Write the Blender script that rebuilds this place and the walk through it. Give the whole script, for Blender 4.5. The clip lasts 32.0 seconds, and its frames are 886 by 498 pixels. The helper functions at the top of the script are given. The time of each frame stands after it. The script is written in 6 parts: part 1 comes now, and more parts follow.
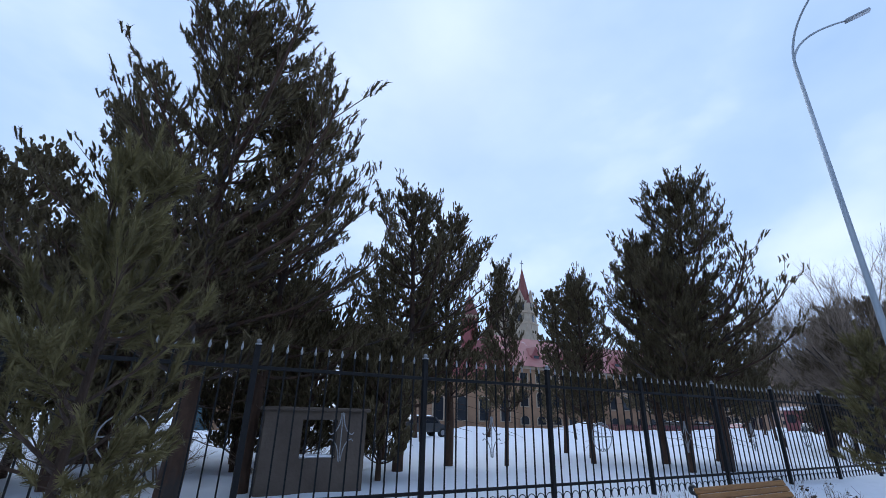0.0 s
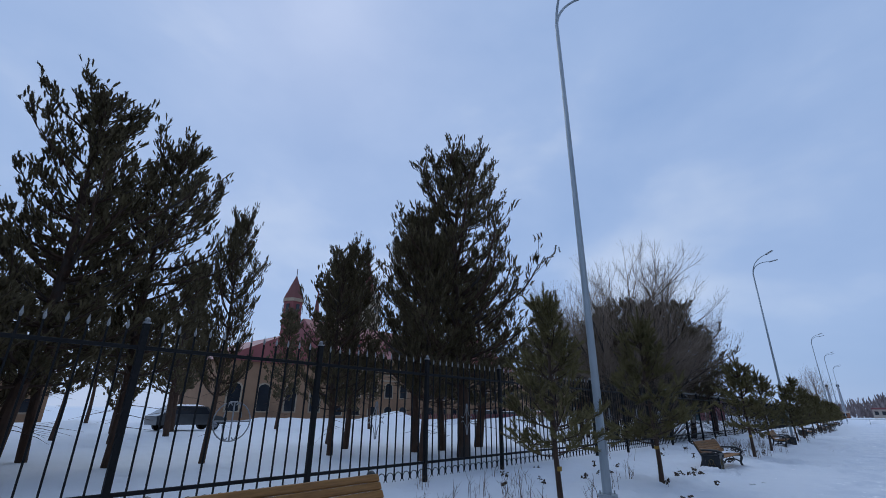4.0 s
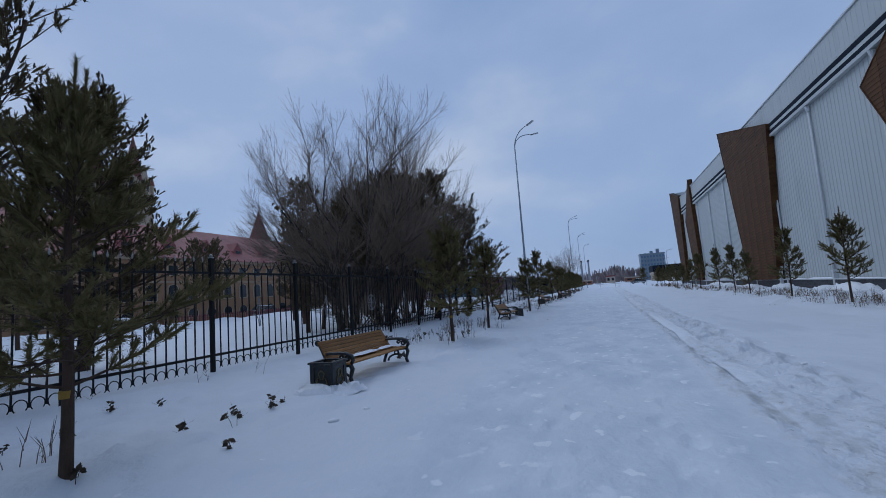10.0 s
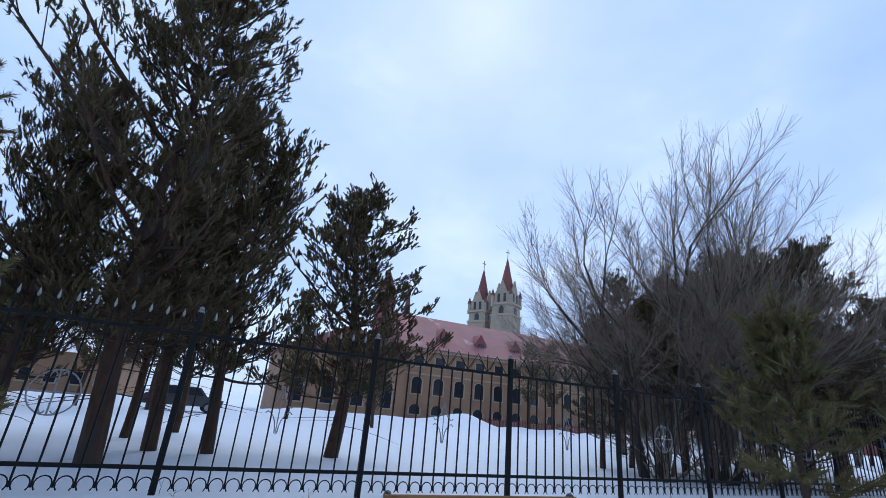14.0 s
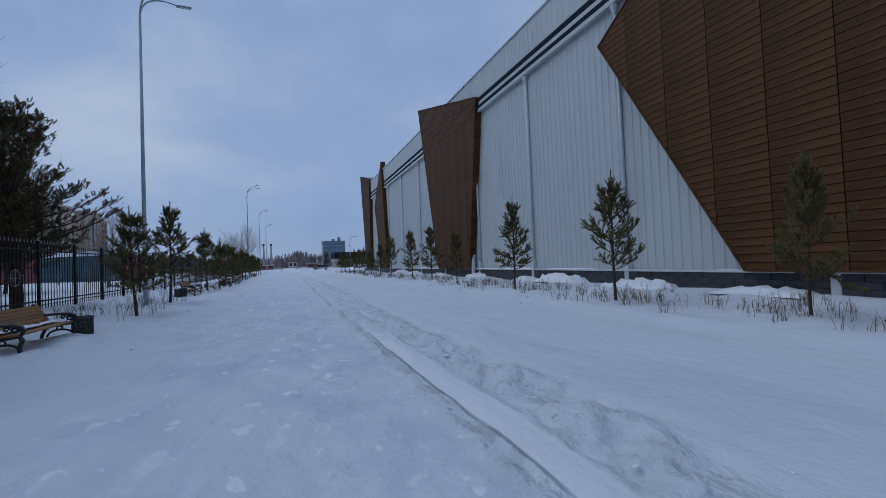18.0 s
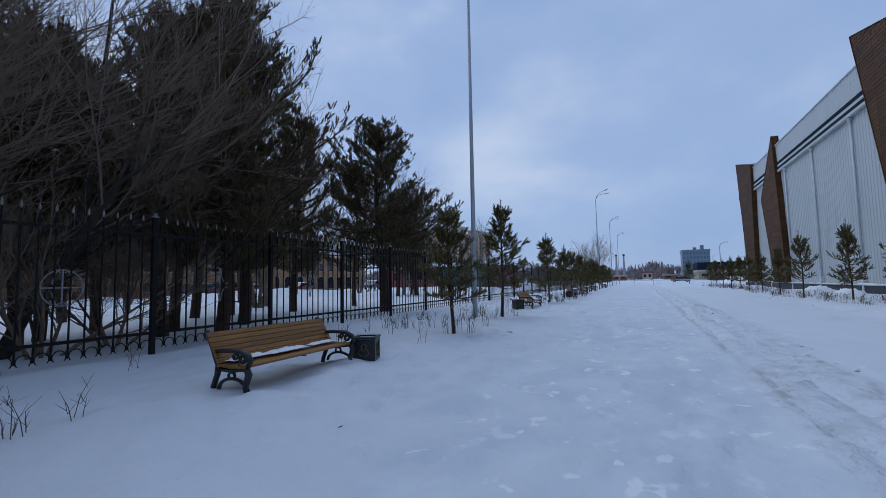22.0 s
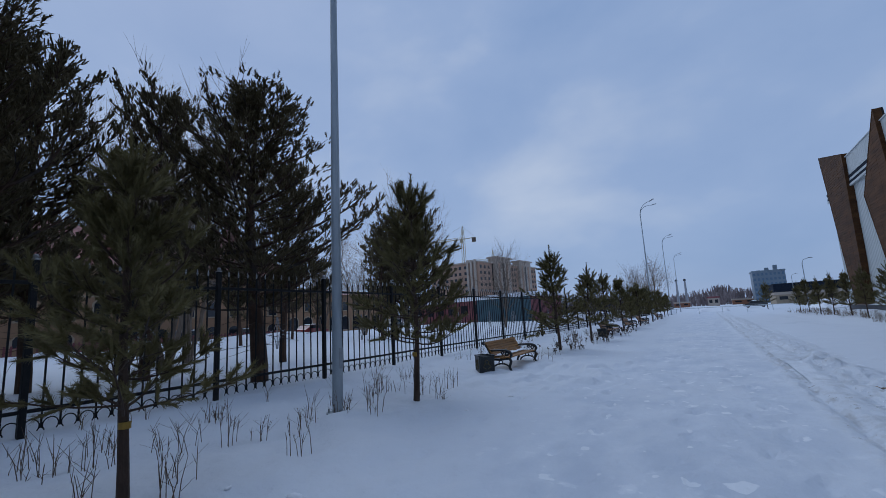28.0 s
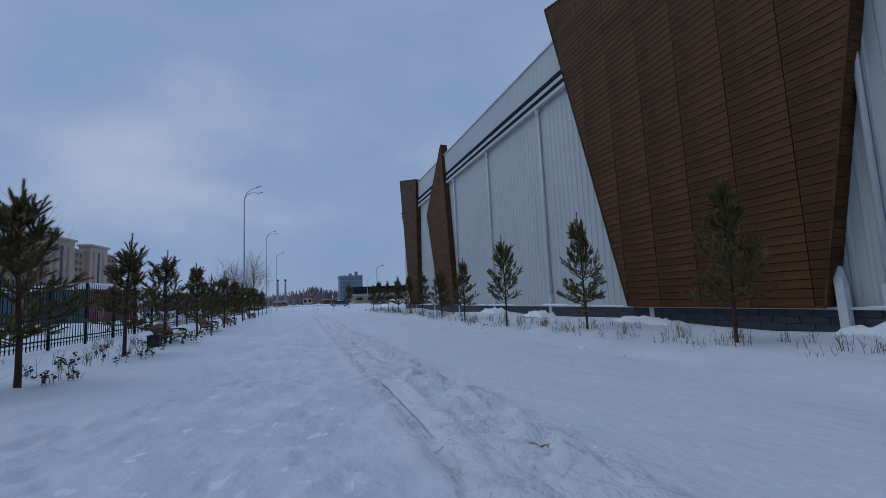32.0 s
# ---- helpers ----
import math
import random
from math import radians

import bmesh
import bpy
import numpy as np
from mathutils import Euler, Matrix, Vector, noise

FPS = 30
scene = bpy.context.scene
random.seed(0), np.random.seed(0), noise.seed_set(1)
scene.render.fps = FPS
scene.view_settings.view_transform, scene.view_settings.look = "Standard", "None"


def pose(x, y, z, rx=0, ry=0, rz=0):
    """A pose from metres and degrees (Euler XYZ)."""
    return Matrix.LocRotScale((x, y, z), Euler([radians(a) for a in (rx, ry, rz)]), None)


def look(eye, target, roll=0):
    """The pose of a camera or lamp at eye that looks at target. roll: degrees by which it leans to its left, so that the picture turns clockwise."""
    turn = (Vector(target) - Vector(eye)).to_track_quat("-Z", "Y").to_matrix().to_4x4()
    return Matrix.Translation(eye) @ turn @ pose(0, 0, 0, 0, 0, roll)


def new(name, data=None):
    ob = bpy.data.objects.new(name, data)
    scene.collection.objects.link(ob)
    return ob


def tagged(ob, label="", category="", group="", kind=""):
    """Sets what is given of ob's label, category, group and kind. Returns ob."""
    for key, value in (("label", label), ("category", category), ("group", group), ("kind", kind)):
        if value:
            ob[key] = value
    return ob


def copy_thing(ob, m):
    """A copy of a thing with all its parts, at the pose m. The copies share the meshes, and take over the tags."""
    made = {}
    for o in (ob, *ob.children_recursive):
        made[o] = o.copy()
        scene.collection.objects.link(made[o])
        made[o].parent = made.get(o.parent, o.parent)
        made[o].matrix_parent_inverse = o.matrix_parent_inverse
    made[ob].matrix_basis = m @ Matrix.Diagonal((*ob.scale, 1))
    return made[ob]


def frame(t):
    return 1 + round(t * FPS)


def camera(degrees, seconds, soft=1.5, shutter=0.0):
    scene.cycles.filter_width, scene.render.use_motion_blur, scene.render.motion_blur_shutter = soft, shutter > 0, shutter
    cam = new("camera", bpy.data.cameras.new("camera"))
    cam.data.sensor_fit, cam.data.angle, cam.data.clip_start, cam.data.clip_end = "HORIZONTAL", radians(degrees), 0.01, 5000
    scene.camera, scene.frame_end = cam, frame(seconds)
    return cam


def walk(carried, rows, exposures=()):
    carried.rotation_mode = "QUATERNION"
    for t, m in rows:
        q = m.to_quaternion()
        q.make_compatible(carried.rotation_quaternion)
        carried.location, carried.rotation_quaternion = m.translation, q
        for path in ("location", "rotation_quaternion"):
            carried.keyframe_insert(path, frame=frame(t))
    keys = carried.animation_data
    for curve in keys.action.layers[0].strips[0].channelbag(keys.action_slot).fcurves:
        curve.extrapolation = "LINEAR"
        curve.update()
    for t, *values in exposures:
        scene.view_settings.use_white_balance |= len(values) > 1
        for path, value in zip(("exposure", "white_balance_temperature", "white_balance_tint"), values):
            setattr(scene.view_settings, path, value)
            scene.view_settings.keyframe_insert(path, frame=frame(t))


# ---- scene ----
EXPOSURES = [(0.0, 0.82), (1.0, 0.82), (2.0, 0.47), (2.5, 0.38), (4.5, 0.12), (5.5, 0.0), (6.5, -0.10), (8.5, -0.15), (10.0, -0.05), (11.0, 0.32), (12.0, 0.80),
             (13.0, 0.92), (13.5, 0.85), (15.5, 0.45), (16.0, 0.15), (17.0, -0.05), (19.0, -0.23), (22.0, 0.12), (23.0, 0.12), (24.0, -0.10), (27.0, -0.12), (28.0, -0.08), (29.0, 0.05), (30.0, -0.06), (31.0, -0.26), (32.0, -0.30)]
cam = camera(90.5, 32.0, soft=0.85)
PATH = [
    (0.0, look((-0.962, -1.203, 1.583), (-9.200, 3.213, 5.137), 1.36)),
    (0.5, look((-1.030, -0.700, 1.577), (-9.682, 2.222, 5.652), 3.55)),
    (1.0, look((-1.123, -0.203, 1.579), (-10.092, 1.480, 5.668), 4.27)),
    (1.5, look((-1.168, 0.344, 1.592), (-9.690, 2.720, 6.254), 3.69)),
    (2.0, look((-1.226, 0.881, 1.562), (-9.386, 3.605, 6.661), 5.11)),
    (2.5, look((-1.292, 1.445, 1.535), (-9.102, 5.126, 6.579), 4.06)),
    (4.5, look((-0.895, 3.927, 1.404), (-6.079, 12.018, 4.173), -0.11)),
    (5.0, look((-0.799, 4.617, 1.367), (-4.259, 13.796, 3.312), -1.40)),
    (5.5, look((-0.670, 5.308, 1.330), (-2.229, 15.128, 2.396), -2.83)),
    (6.0, look((-0.539, 6.031, 1.360), (-0.696, 15.980, 2.360), -2.09)),
    (6.5, look((-0.365, 6.741, 1.344), (1.562, 16.476, 2.572), -2.17)),
    (7.0, look((-0.214, 7.448, 1.335), (3.639, 16.596, 2.543), -2.93)),
    (7.5, look((-0.120, 8.128, 1.315), (4.146, 17.095, 2.488), -2.47)),
    (8.0, look((-0.060, 8.817, 1.345), (2.839, 18.324, 2.444), -1.73)),
    (8.5, look((-0.020, 9.473, 1.342), (1.577, 19.287, 2.401), -3.46)),
    (9.0, look((-0.009, 10.122, 1.348), (0.224, 20.080, 2.233), -3.11)),
    (9.5, look((-0.031, 10.778, 1.347), (-0.844, 20.708, 2.211), -4.04)),
    (10.0, look((-0.098, 11.414, 1.371), (-3.465, 20.776, 2.383), -4.25)),
    (10.5, look((-0.141, 12.026, 1.396), (-5.639, 20.206, 3.088), -4.51)),
    (11.0, look((-0.185, 12.621, 1.405), (-7.471, 19.217, 3.252), -2.62)),
    (11.5, look((-0.217, 13.236, 1.403), (-8.253, 18.880, 3.292), -1.10)),
    (12.0, look((-0.331, 13.840, 1.407), (-8.989, 18.421, 3.420), 0.97)),
    (12.5, look((-0.436, 14.422, 1.440), (-9.566, 17.922, 3.536), 2.23)),
    (13.0, look((-0.539, 15.027, 1.449), (-9.973, 17.529, 3.625), 3.09)),
    (13.5, look((-0.588, 15.656, 1.469), (-9.625, 18.763, 4.416), 4.95)),
    (15.5, look((-0.704, 18.176, 1.320), (-7.815, 24.522, 4.349), 2.26)),
    (16.0, look((-0.582, 18.876, 1.333), (-6.179, 26.792, 3.784), 1.08)),
    (16.5, look((-0.422, 19.571, 1.299), (-3.336, 28.950, 3.177), -0.62)),
    (17.0, look((-0.253, 20.240, 1.292), (-0.708, 30.148, 2.565), -0.96)),
    (17.5, look((-0.105, 20.902, 1.276), (2.055, 30.635, 2.054), -2.42)),
    (18.0, look((-0.008, 21.583, 1.246), (3.354, 30.997, 1.509), -2.42)),
    (18.5, look((0.029, 22.259, 1.219), (2.691, 31.898, 1.151), -3.29)),
    (19.0, look((0.052, 22.918, 1.213), (1.311, 32.838, 1.133), -2.07)),
    (19.5, look((0.052, 23.585, 1.222), (-0.334, 33.577, 1.267), -1.93)),
    (20.0, look((0.045, 24.254, 1.229), (-1.497, 34.134, 1.294), -0.72)),
    (20.5, look((0.036, 24.946, 1.235), (-1.986, 34.736, 1.515), -1.93)),
    (21.0, look((-0.003, 25.632, 1.227), (-2.688, 35.257, 1.625), -2.44)),
    (21.5, look((-0.012, 26.334, 1.223), (-3.315, 35.754, 1.811), -2.57)),
    (22.0, look((-0.018, 27.028, 1.234), (-4.089, 36.130, 1.988), -1.12)),
    (22.5, look((0.004, 27.747, 1.226), (-4.128, 36.812, 2.097), -1.30)),
    (23.0, look((0.040, 28.494, 1.220), (-2.795, 38.046, 2.067), -0.76)),
    (23.5, look((0.091, 29.230, 1.213), (-1.062, 39.125, 2.086), -1.12)),
    (24.0, look((0.156, 29.920, 1.228), (1.192, 39.830, 2.077), -1.18)),
    (24.5, look((0.215, 30.551, 1.246), (3.182, 40.056, 2.171), -2.04)),
    (26.5, look((0.339, 33.117, 1.338), (-0.377, 43.003, 2.662), -4.55)),
    (27.0, look((0.253, 33.777, 1.362), (-1.896, 43.453, 2.690), -5.45)),
    (27.5, look((0.151, 34.442, 1.370), (-3.659, 43.576, 2.804), -4.72)),
    (28.0, look((0.055, 35.146, 1.373), (-4.929, 43.674, 2.935), -3.14)),
    (28.5, look((-0.038, 35.860, 1.362), (-5.887, 43.801, 3.013), -1.79)),
    (29.0, look((-0.086, 36.562, 1.345), (-6.098, 44.402, 2.893), -1.38)),
    (29.5, look((-0.103, 37.273, 1.340), (-5.730, 45.400, 2.855), -0.35)),
    (30.0, look((-0.082, 37.987, 1.327), (-3.882, 47.130, 2.729), -0.68)),
    (30.5, look((-0.008, 38.681, 1.329), (-2.467, 48.268, 2.761), -1.08)),
    (31.0, look((0.093, 39.365, 1.317), (-0.247, 49.277, 2.593), -1.58)),
    (31.5, look((0.171, 40.046, 1.308), (1.640, 49.863, 2.519), -1.12)),
    (32.0, look((0.235, 40.719, 1.280), (3.316, 50.171, 2.362), -2.73)),
]
walk(cam, PATH, EXPOSURES)

# ---- world, sun ----
world = bpy.data.worlds.new("overcast_sky")
scene.world = world
world.use_nodes = True
nt = world.node_tree
nt.nodes.clear()
w_out = nt.nodes.new("ShaderNodeOutputWorld")
w_bg = nt.nodes.new("ShaderNodeBackground")
w_sky = nt.nodes.new("ShaderNodeTexSky")
w_sky.sky_type = "NISHITA"
w_sky.sun_disc = False
w_sky.sun_elevation = radians(47)
w_sky.sun_rotation = radians(-63)
w_co = nt.nodes.new("ShaderNodeTexCoord")
w_map = nt.nodes.new("ShaderNodeMapping")
w_map.inputs["Scale"].default_value = (1.0, 1.0, 1.8)
w_no = nt.nodes.new("ShaderNodeTexNoise")
w_no.inputs["Scale"].default_value = 2.0
w_no.inputs["Detail"].default_value = 5.0
w_no.inputs["Roughness"].default_value = 0.50
w_no.inputs["Distortion"].default_value = 0.15
w_rm = nt.nodes.new("ShaderNodeValToRGB")
cr = w_rm.color_ramp
cr.elements[0].position, cr.elements[0].color = 0.34, (0.290, 0.437, 0.742, 1)
cr.elements[1].position, cr.elements[1].color = 0.76, (0.58, 0.69, 0.90, 1)
e = cr.elements.new(0.52)
e.color = (0.357, 0.500, 0.795, 1)
w_sc = nt.nodes.new("ShaderNodeVectorMath")
w_sc.operation = "SCALE"
w_sc.inputs["Scale"].default_value = 0.10
w_mix = nt.nodes.new("ShaderNodeMix")
w_mix.data_type = "RGBA"
w_mix.inputs[0].default_value = 0.88
lk = nt.links.new
lk(w_co.outputs["Generated"], w_map.inputs["Vector"])
lk(w_map.outputs["Vector"], w_no.inputs["Vector"])
lk(w_no.outputs["Fac"], w_rm.inputs["Fac"])
lk(w_sky.outputs["Color"], w_sc.inputs[0])
lk(w_sc.outputs["Vector"], w_mix.inputs[6])
lk(w_rm.outputs["Color"], w_mix.inputs[7])
lk(w_mix.outputs[2], w_bg.inputs["Color"])
lk(w_bg.outputs["Background"], w_out.inputs["Surface"])
w_bg.inputs["Strength"].default_value = 0.86

sun_data = bpy.data.lights.new("sun", "SUN")
sun_data.energy = 0.72
sun_data.angle = radians(60)
sun_data.color = (0.84, 0.92, 1.0)
sun_ob = new("sun", sun_data)
sun_ob.matrix_world = look((-60, 40, 78), (0, 10, 0))


# ---- materials ----
def material(name, colors, rough=0.7, scale=6.0, bump=0.0, bump_scale=40.0, metal=0.0, detail=5.0,
             coat=0.0, stretch=(1, 1, 1), per_piece=0.0, spots=None, spot_scale=1.2, spot_at=0.6, spec=0.5):
    """A surface with two scales of variation: broad colour noise and fine bump, plus optional blotches."""
    m = bpy.data.materials.new(name)
    m.use_nodes = True
    t = m.node_tree
    b = t.nodes["Principled BSDF"]
    b.inputs["Roughness"].default_value = rough
    b.inputs["Metallic"].default_value = metal
    b.inputs["Coat Weight"].default_value = coat
    b.inputs["Specular IOR Level"].default_value = spec
    co = t.nodes.new("ShaderNodeTexCoord")
    mp = t.nodes.new("ShaderNodeMapping")
    mp.inputs["Scale"].default_value = stretch
    t.links.new(co.outputs["Object"], mp.inputs["Vector"])
    n1 = t.nodes.new("ShaderNodeTexNoise")
    n1.inputs["Scale"].default_value = scale
    n1.inputs["Detail"].default_value = detail
    n1.inputs["Roughness"].default_value = 0.6
    t.links.new(mp.outputs["Vector"], n1.inputs["Vector"])
    rp = t.nodes.new("ShaderNodeValToRGB")
    rp.color_ramp.elements[0].position = 0.3
    rp.color_ramp.elements[1].position = 0.7
    rp.color_ramp.elements[0].color = (*colors[0], 1)
    rp.color_ramp.elements[1].color = (*colors[-1], 1)
    if len(colors) > 2:
        for i, c in enumerate(colors[1:-1]):
            k = rp.color_ramp.elements.new(0.3 + 0.4 * (i + 1) / (len(colors) - 1))
            k.color = (*c, 1)
    t.links.new(n1.outputs["Fac"], rp.inputs["Fac"])
    col = rp.outputs["Color"]
    if spots:
        n3 = t.nodes.new("ShaderNodeTexNoise")
        n3.inputs["Scale"].default_value = spot_scale
        n3.inputs["Detail"].default_value = 6.0
        n3.inputs["Roughness"].default_value = 0.65
        t.links.new(mp.outputs["Vector"], n3.inputs["Vector"])
        r3 = t.nodes.new("ShaderNodeValToRGB")
        r3.color_ramp.elements[0].position = spot_at
        r3.color_ramp.elements[1].position = min(1.0, spot_at + 0.12)
        t.links.new(n3.outputs["Fac"], r3.inputs["Fac"])
        mx = t.nodes.new("ShaderNodeMix")
        mx.data_type = "RGBA"
        t.links.new(r3.outputs["Color"], mx.inputs[0])
        t.links.new(col, mx.inputs[6])
        mx.inputs[7].default_value = (*spots, 1)
        col = mx.outputs[2]
    if per_piece:
        oi = t.nodes.new("ShaderNodeObjectInfo")
        mr = t.nodes.new("ShaderNodeMapRange")
        mr.inputs["To Min"].default_value = 1 - per_piece
        mr.inputs["To Max"].default_value = 1 + per_piece
        t.links.new(oi.outputs["Random"], mr.inputs["Value"])
        vm = t.nodes.new("ShaderNodeVectorMath")
        vm.operation = "SCALE"
        t.links.new(col, vm.inputs[0])
        t.links.new(mr.outputs["Result"], vm.inputs["Scale"])
        col = vm.outputs["Vector"]
    t.links.new(col, b.inputs["Base Color"])
    if bump:
        n2 = t.nodes.new("ShaderNodeTexNoise")
        n2.inputs["Scale"].default_value = bump_scale
        n2.inputs["Detail"].default_value = 4.0
        t.links.new(mp.outputs["Vector"], n2.inputs["Vector"])
        bp = t.nodes.new("ShaderNodeBump")
        bp.inputs["Strength"].default_value = bump
        bp.inputs["Distance"].default_value = 0.02
        t.links.new(n2.outputs["Fac"], bp.inputs["Height"])
        t.links.new(bp.outputs["Normal"], b.inputs["Normal"])
    return m




def snow_ground():
    """Snow of three kinds: fresh, packed on the walked strip, and dirty crumbs in the wheel ruts."""
    m = bpy.data.materials.new("alley_snow")
    m.use_nodes = True
    t = m.node_tree
    L = t.links.new
    b = t.nodes["Principled BSDF"]
    b.inputs["Roughness"].default_value = 0.7
    b.inputs["Specular IOR Level"].default_value = 0.25
    co = t.nodes.new("ShaderNodeTexCoord")
    sp = t.nodes.new("ShaderNodeSeparateXYZ")
    L(co.outputs["Object"], sp.inputs[0])

    def noise_tex(scale, detail, stretch=(1, 1, 1), rough=0.6):
        mp = t.nodes.new("ShaderNodeMapping")
        mp.inputs["Scale"].default_value = stretch
        L(co.outputs["Object"], mp.inputs["Vector"])
        n = t.nodes.new("ShaderNodeTexNoise")
        n.inputs["Scale"].default_value = scale
        n.inputs["Detail"].default_value = detail
        n.inputs["Roughness"].default_value = rough
        L(mp.outputs["Vector"], n.inputs["Vector"])
        return n.outputs["Fac"]

    def calc(op, a, c):
        n = t.nodes.new("ShaderNodeMath")
        n.operation = op
        for i, v in enumerate((a, c)):
            if isinstance(v, (int, float)):
                n.inputs[i].default_value = v
            else:
                L(v, n.inputs[i])
        return n.outputs[0]

    def ramp(v, lo, hi, to=1.0):
        n = t.nodes.new("ShaderNodeMapRange")
        n.interpolation_type = "SMOOTHSTEP"
        n.inputs["From Min"].default_value = lo
        n.inputs["From Max"].default_value = hi
        n.inputs["To Max"].default_value = to
        L(v, n.inputs["Value"])
        return n.outputs["Result"]

    def mix(f, a, c):
        n = t.nodes.new("ShaderNodeMix")
        n.data_type = "RGBA"
        L(f, n.inputs[0])
        for i, v in ((6, a), (7, c)):
            if isinstance(v, tuple):
                n.inputs[i].default_value = (*v, 1)
            else:
                L(v, n.inputs[i])
        return n.outputs[2]

    drift = noise_tex(0.35, 3, (1, 0.45, 1))
    xw = calc("ADD", sp.outputs["X"], calc("MULTIPLY", calc("SUBTRACT", drift, 0.5), 1.4))
    fresh = mix(noise_tex(0.8, 5), (0.63, 0.67, 0.73), (0.72, 0.745, 0.785))
    walked = calc("MULTIPLY", ramp(xw, -2.5, -1.4), ramp(xw, 1.5, 0.8))
    packed = mix(ramp(noise_tex(1.5, 6, (1, 0.6, 1), 0.60), 0.34, 0.68), (0.560, 0.608, 0.685), (0.70, 0.735, 0.79))
    col = mix(calc("MULTIPLY", walked, ramp(noise_tex(0.55, 5, (1, 0.6, 1)), 0.33, 0.52, 0.92)), fresh, packed)
    # fresh snow kicked and blown over the packed strip in ragged flakes
    flake = calc("MULTIPLY", walked, ramp(noise_tex(2.7, 5, (1, 0.8, 1), 0.55), 0.60, 0.69, 0.65))
    col = mix(flake, col, (0.80, 0.825, 0.865))
    step_marks = calc("MULTIPLY", walked, ramp(noise_tex(4.6, 2, (1, 0.72, 1), 0.40), 0.665, 0.70, 0.85))
    col = mix(step_marks, col, (0.83, 0.85, 0.88))
    ice = calc("MULTIPLY", ramp(noise_tex(0.42, 4, (1, 0.30, 1)), 0.545, 0.63, 0.45), calc("MULTIPLY", ramp(xw, 2.5, 3.2), ramp(xw, 6.4, 5.4)))
    col = mix(ice, col, (0.54, 0.58, 0.63))
    xs = calc("ADD", sp.outputs["X"], calc("MULTIPLY", calc("SUBTRACT", drift, 0.5), 0.3))
    rut = calc("MULTIPLY", ramp(xs, 1.05, 1.25), ramp(xs, 2.75, 2.25))
    clean = calc("MULTIPLY", ramp(xs, 1.39, 1.43), ramp(xs, 1.76, 1.66))
    clean = calc("MULTIPLY", clean, calc("ADD", calc("MULTIPLY", ramp(sp.outputs["Y"], 21.5, 24.0), ramp(sp.outputs["Y"], 32.0, 28.0)), ramp(noise_tex(0.5, 3, (1, 0.6, 1)), 0.52, 0.60, 0.7)))
    clean = calc("MINIMUM", clean, 1.0)
    col = mix(calc("MULTIPLY", clean, 0.75), col, (0.79, 0.815, 0.855))
    gap = calc("SUBTRACT", 1.0, clean)
    rubble = calc("MULTIPLY", calc("MULTIPLY", rut, gap), ramp(noise_tex(0.7, 3, (1, 0.5, 1)), 0.34, 0.50))
    crumb = calc("MULTIPLY", rubble, ramp(noise_tex(4.2, 4, (1, 0.7, 1), 0.55), 0.46, 0.62, 0.70))
    col = mix(crumb, col, (0.56, 0.575, 0.60))
    line = calc("MULTIPLY", calc("MULTIPLY", ramp(xs, 1.25, 1.33), ramp(xs, 1.42, 1.38)), ramp(noise_tex(3.2, 4, (1, 0.5, 1), 0.6), 0.46, 0.62, 0.65))
    col = mix(line, col, (0.42, 0.415, 0.415))
    dirt = calc("MULTIPLY", rubble, ramp(noise_tex(9.0, 4, (1, 0.8, 1), 0.6), 0.63, 0.70, 0.7))
    col = mix(dirt, col, (0.36, 0.345, 0.325))
    L(col, b.inputs["Base Color"])
    lumps = calc("MULTIPLY", noise_tex(5.0, 5, (1, 0.75, 1), 0.55), calc("ADD", 0.45, calc("ADD", calc("MULTIPLY", walked, 0.25), calc("MULTIPLY", calc("MULTIPLY", rut, gap), 1.2))))
    rough_h = calc("ADD", lumps, calc("MULTIPLY", noise_tex(22.0, 4, (1, 1, 1), 0.6), 0.10))
    bp = t.nodes.new("ShaderNodeBump")
    bp.inputs["Strength"].default_value = 1.0
    bp.inputs["Distance"].default_value = 0.070
    L(rough_h, bp.inputs["Height"])
    L(bp.outputs["Normal"], b.inputs["Normal"])
    return m


M_SNOW = snow_ground()
M_SNOWCAP = material("snow_cap", [(0.78, 0.80, 0.84), (0.86, 0.87, 0.9)], rough=0.8, scale=8, bump=0.5, bump_scale=30, spec=0.2)
M_IRON = material("black_painted_iron", [(0.004, 0.004, 0.005), (0.010, 0.010, 0.011)], rough=0.6, spec=0.25, scale=20, bump=0.15, bump_scale=90)
M_TIP = material("silver_painted_tip", [(0.24, 0.24, 0.24), (0.38, 0.38, 0.37)], rough=0.5, scale=40, metal=0.3)
M_ORNA = material("worn_grey_wrought_iron", [(0.16, 0.16, 0.17), (0.34, 0.34, 0.34)], rough=0.5, scale=30, metal=0.3)
M_LAMP = material("galvanised_steel", [(0.27, 0.31, 0.34), (0.40, 0.44, 0.47)], rough=0.5, scale=5, metal=0.35, bump=0.1, bump_scale=60, stretch=(1, 1, 0.2))
M_LAMPHEAD = material("grey_lamp_housing", [(0.22, 0.24, 0.26), (0.33, 0.35, 0.37)], rough=0.5, scale=8)
M_LENS = material("clear_lamp_glass", [(0.5, 0.52, 0.55), (0.6, 0.62, 0.64)], rough=0.15, scale=8, coat=0.5)
M_WOOD = material("varnished_bench_wood", [(0.170, 0.074, 0.021), (0.275, 0.127, 0.036), (0.355, 0.172, 0.052)], rough=0.5, scale=5, bump=0.2, bump_scale=30, stretch=(6, 0.6, 6), per_piece=0.18, spec=0.3)
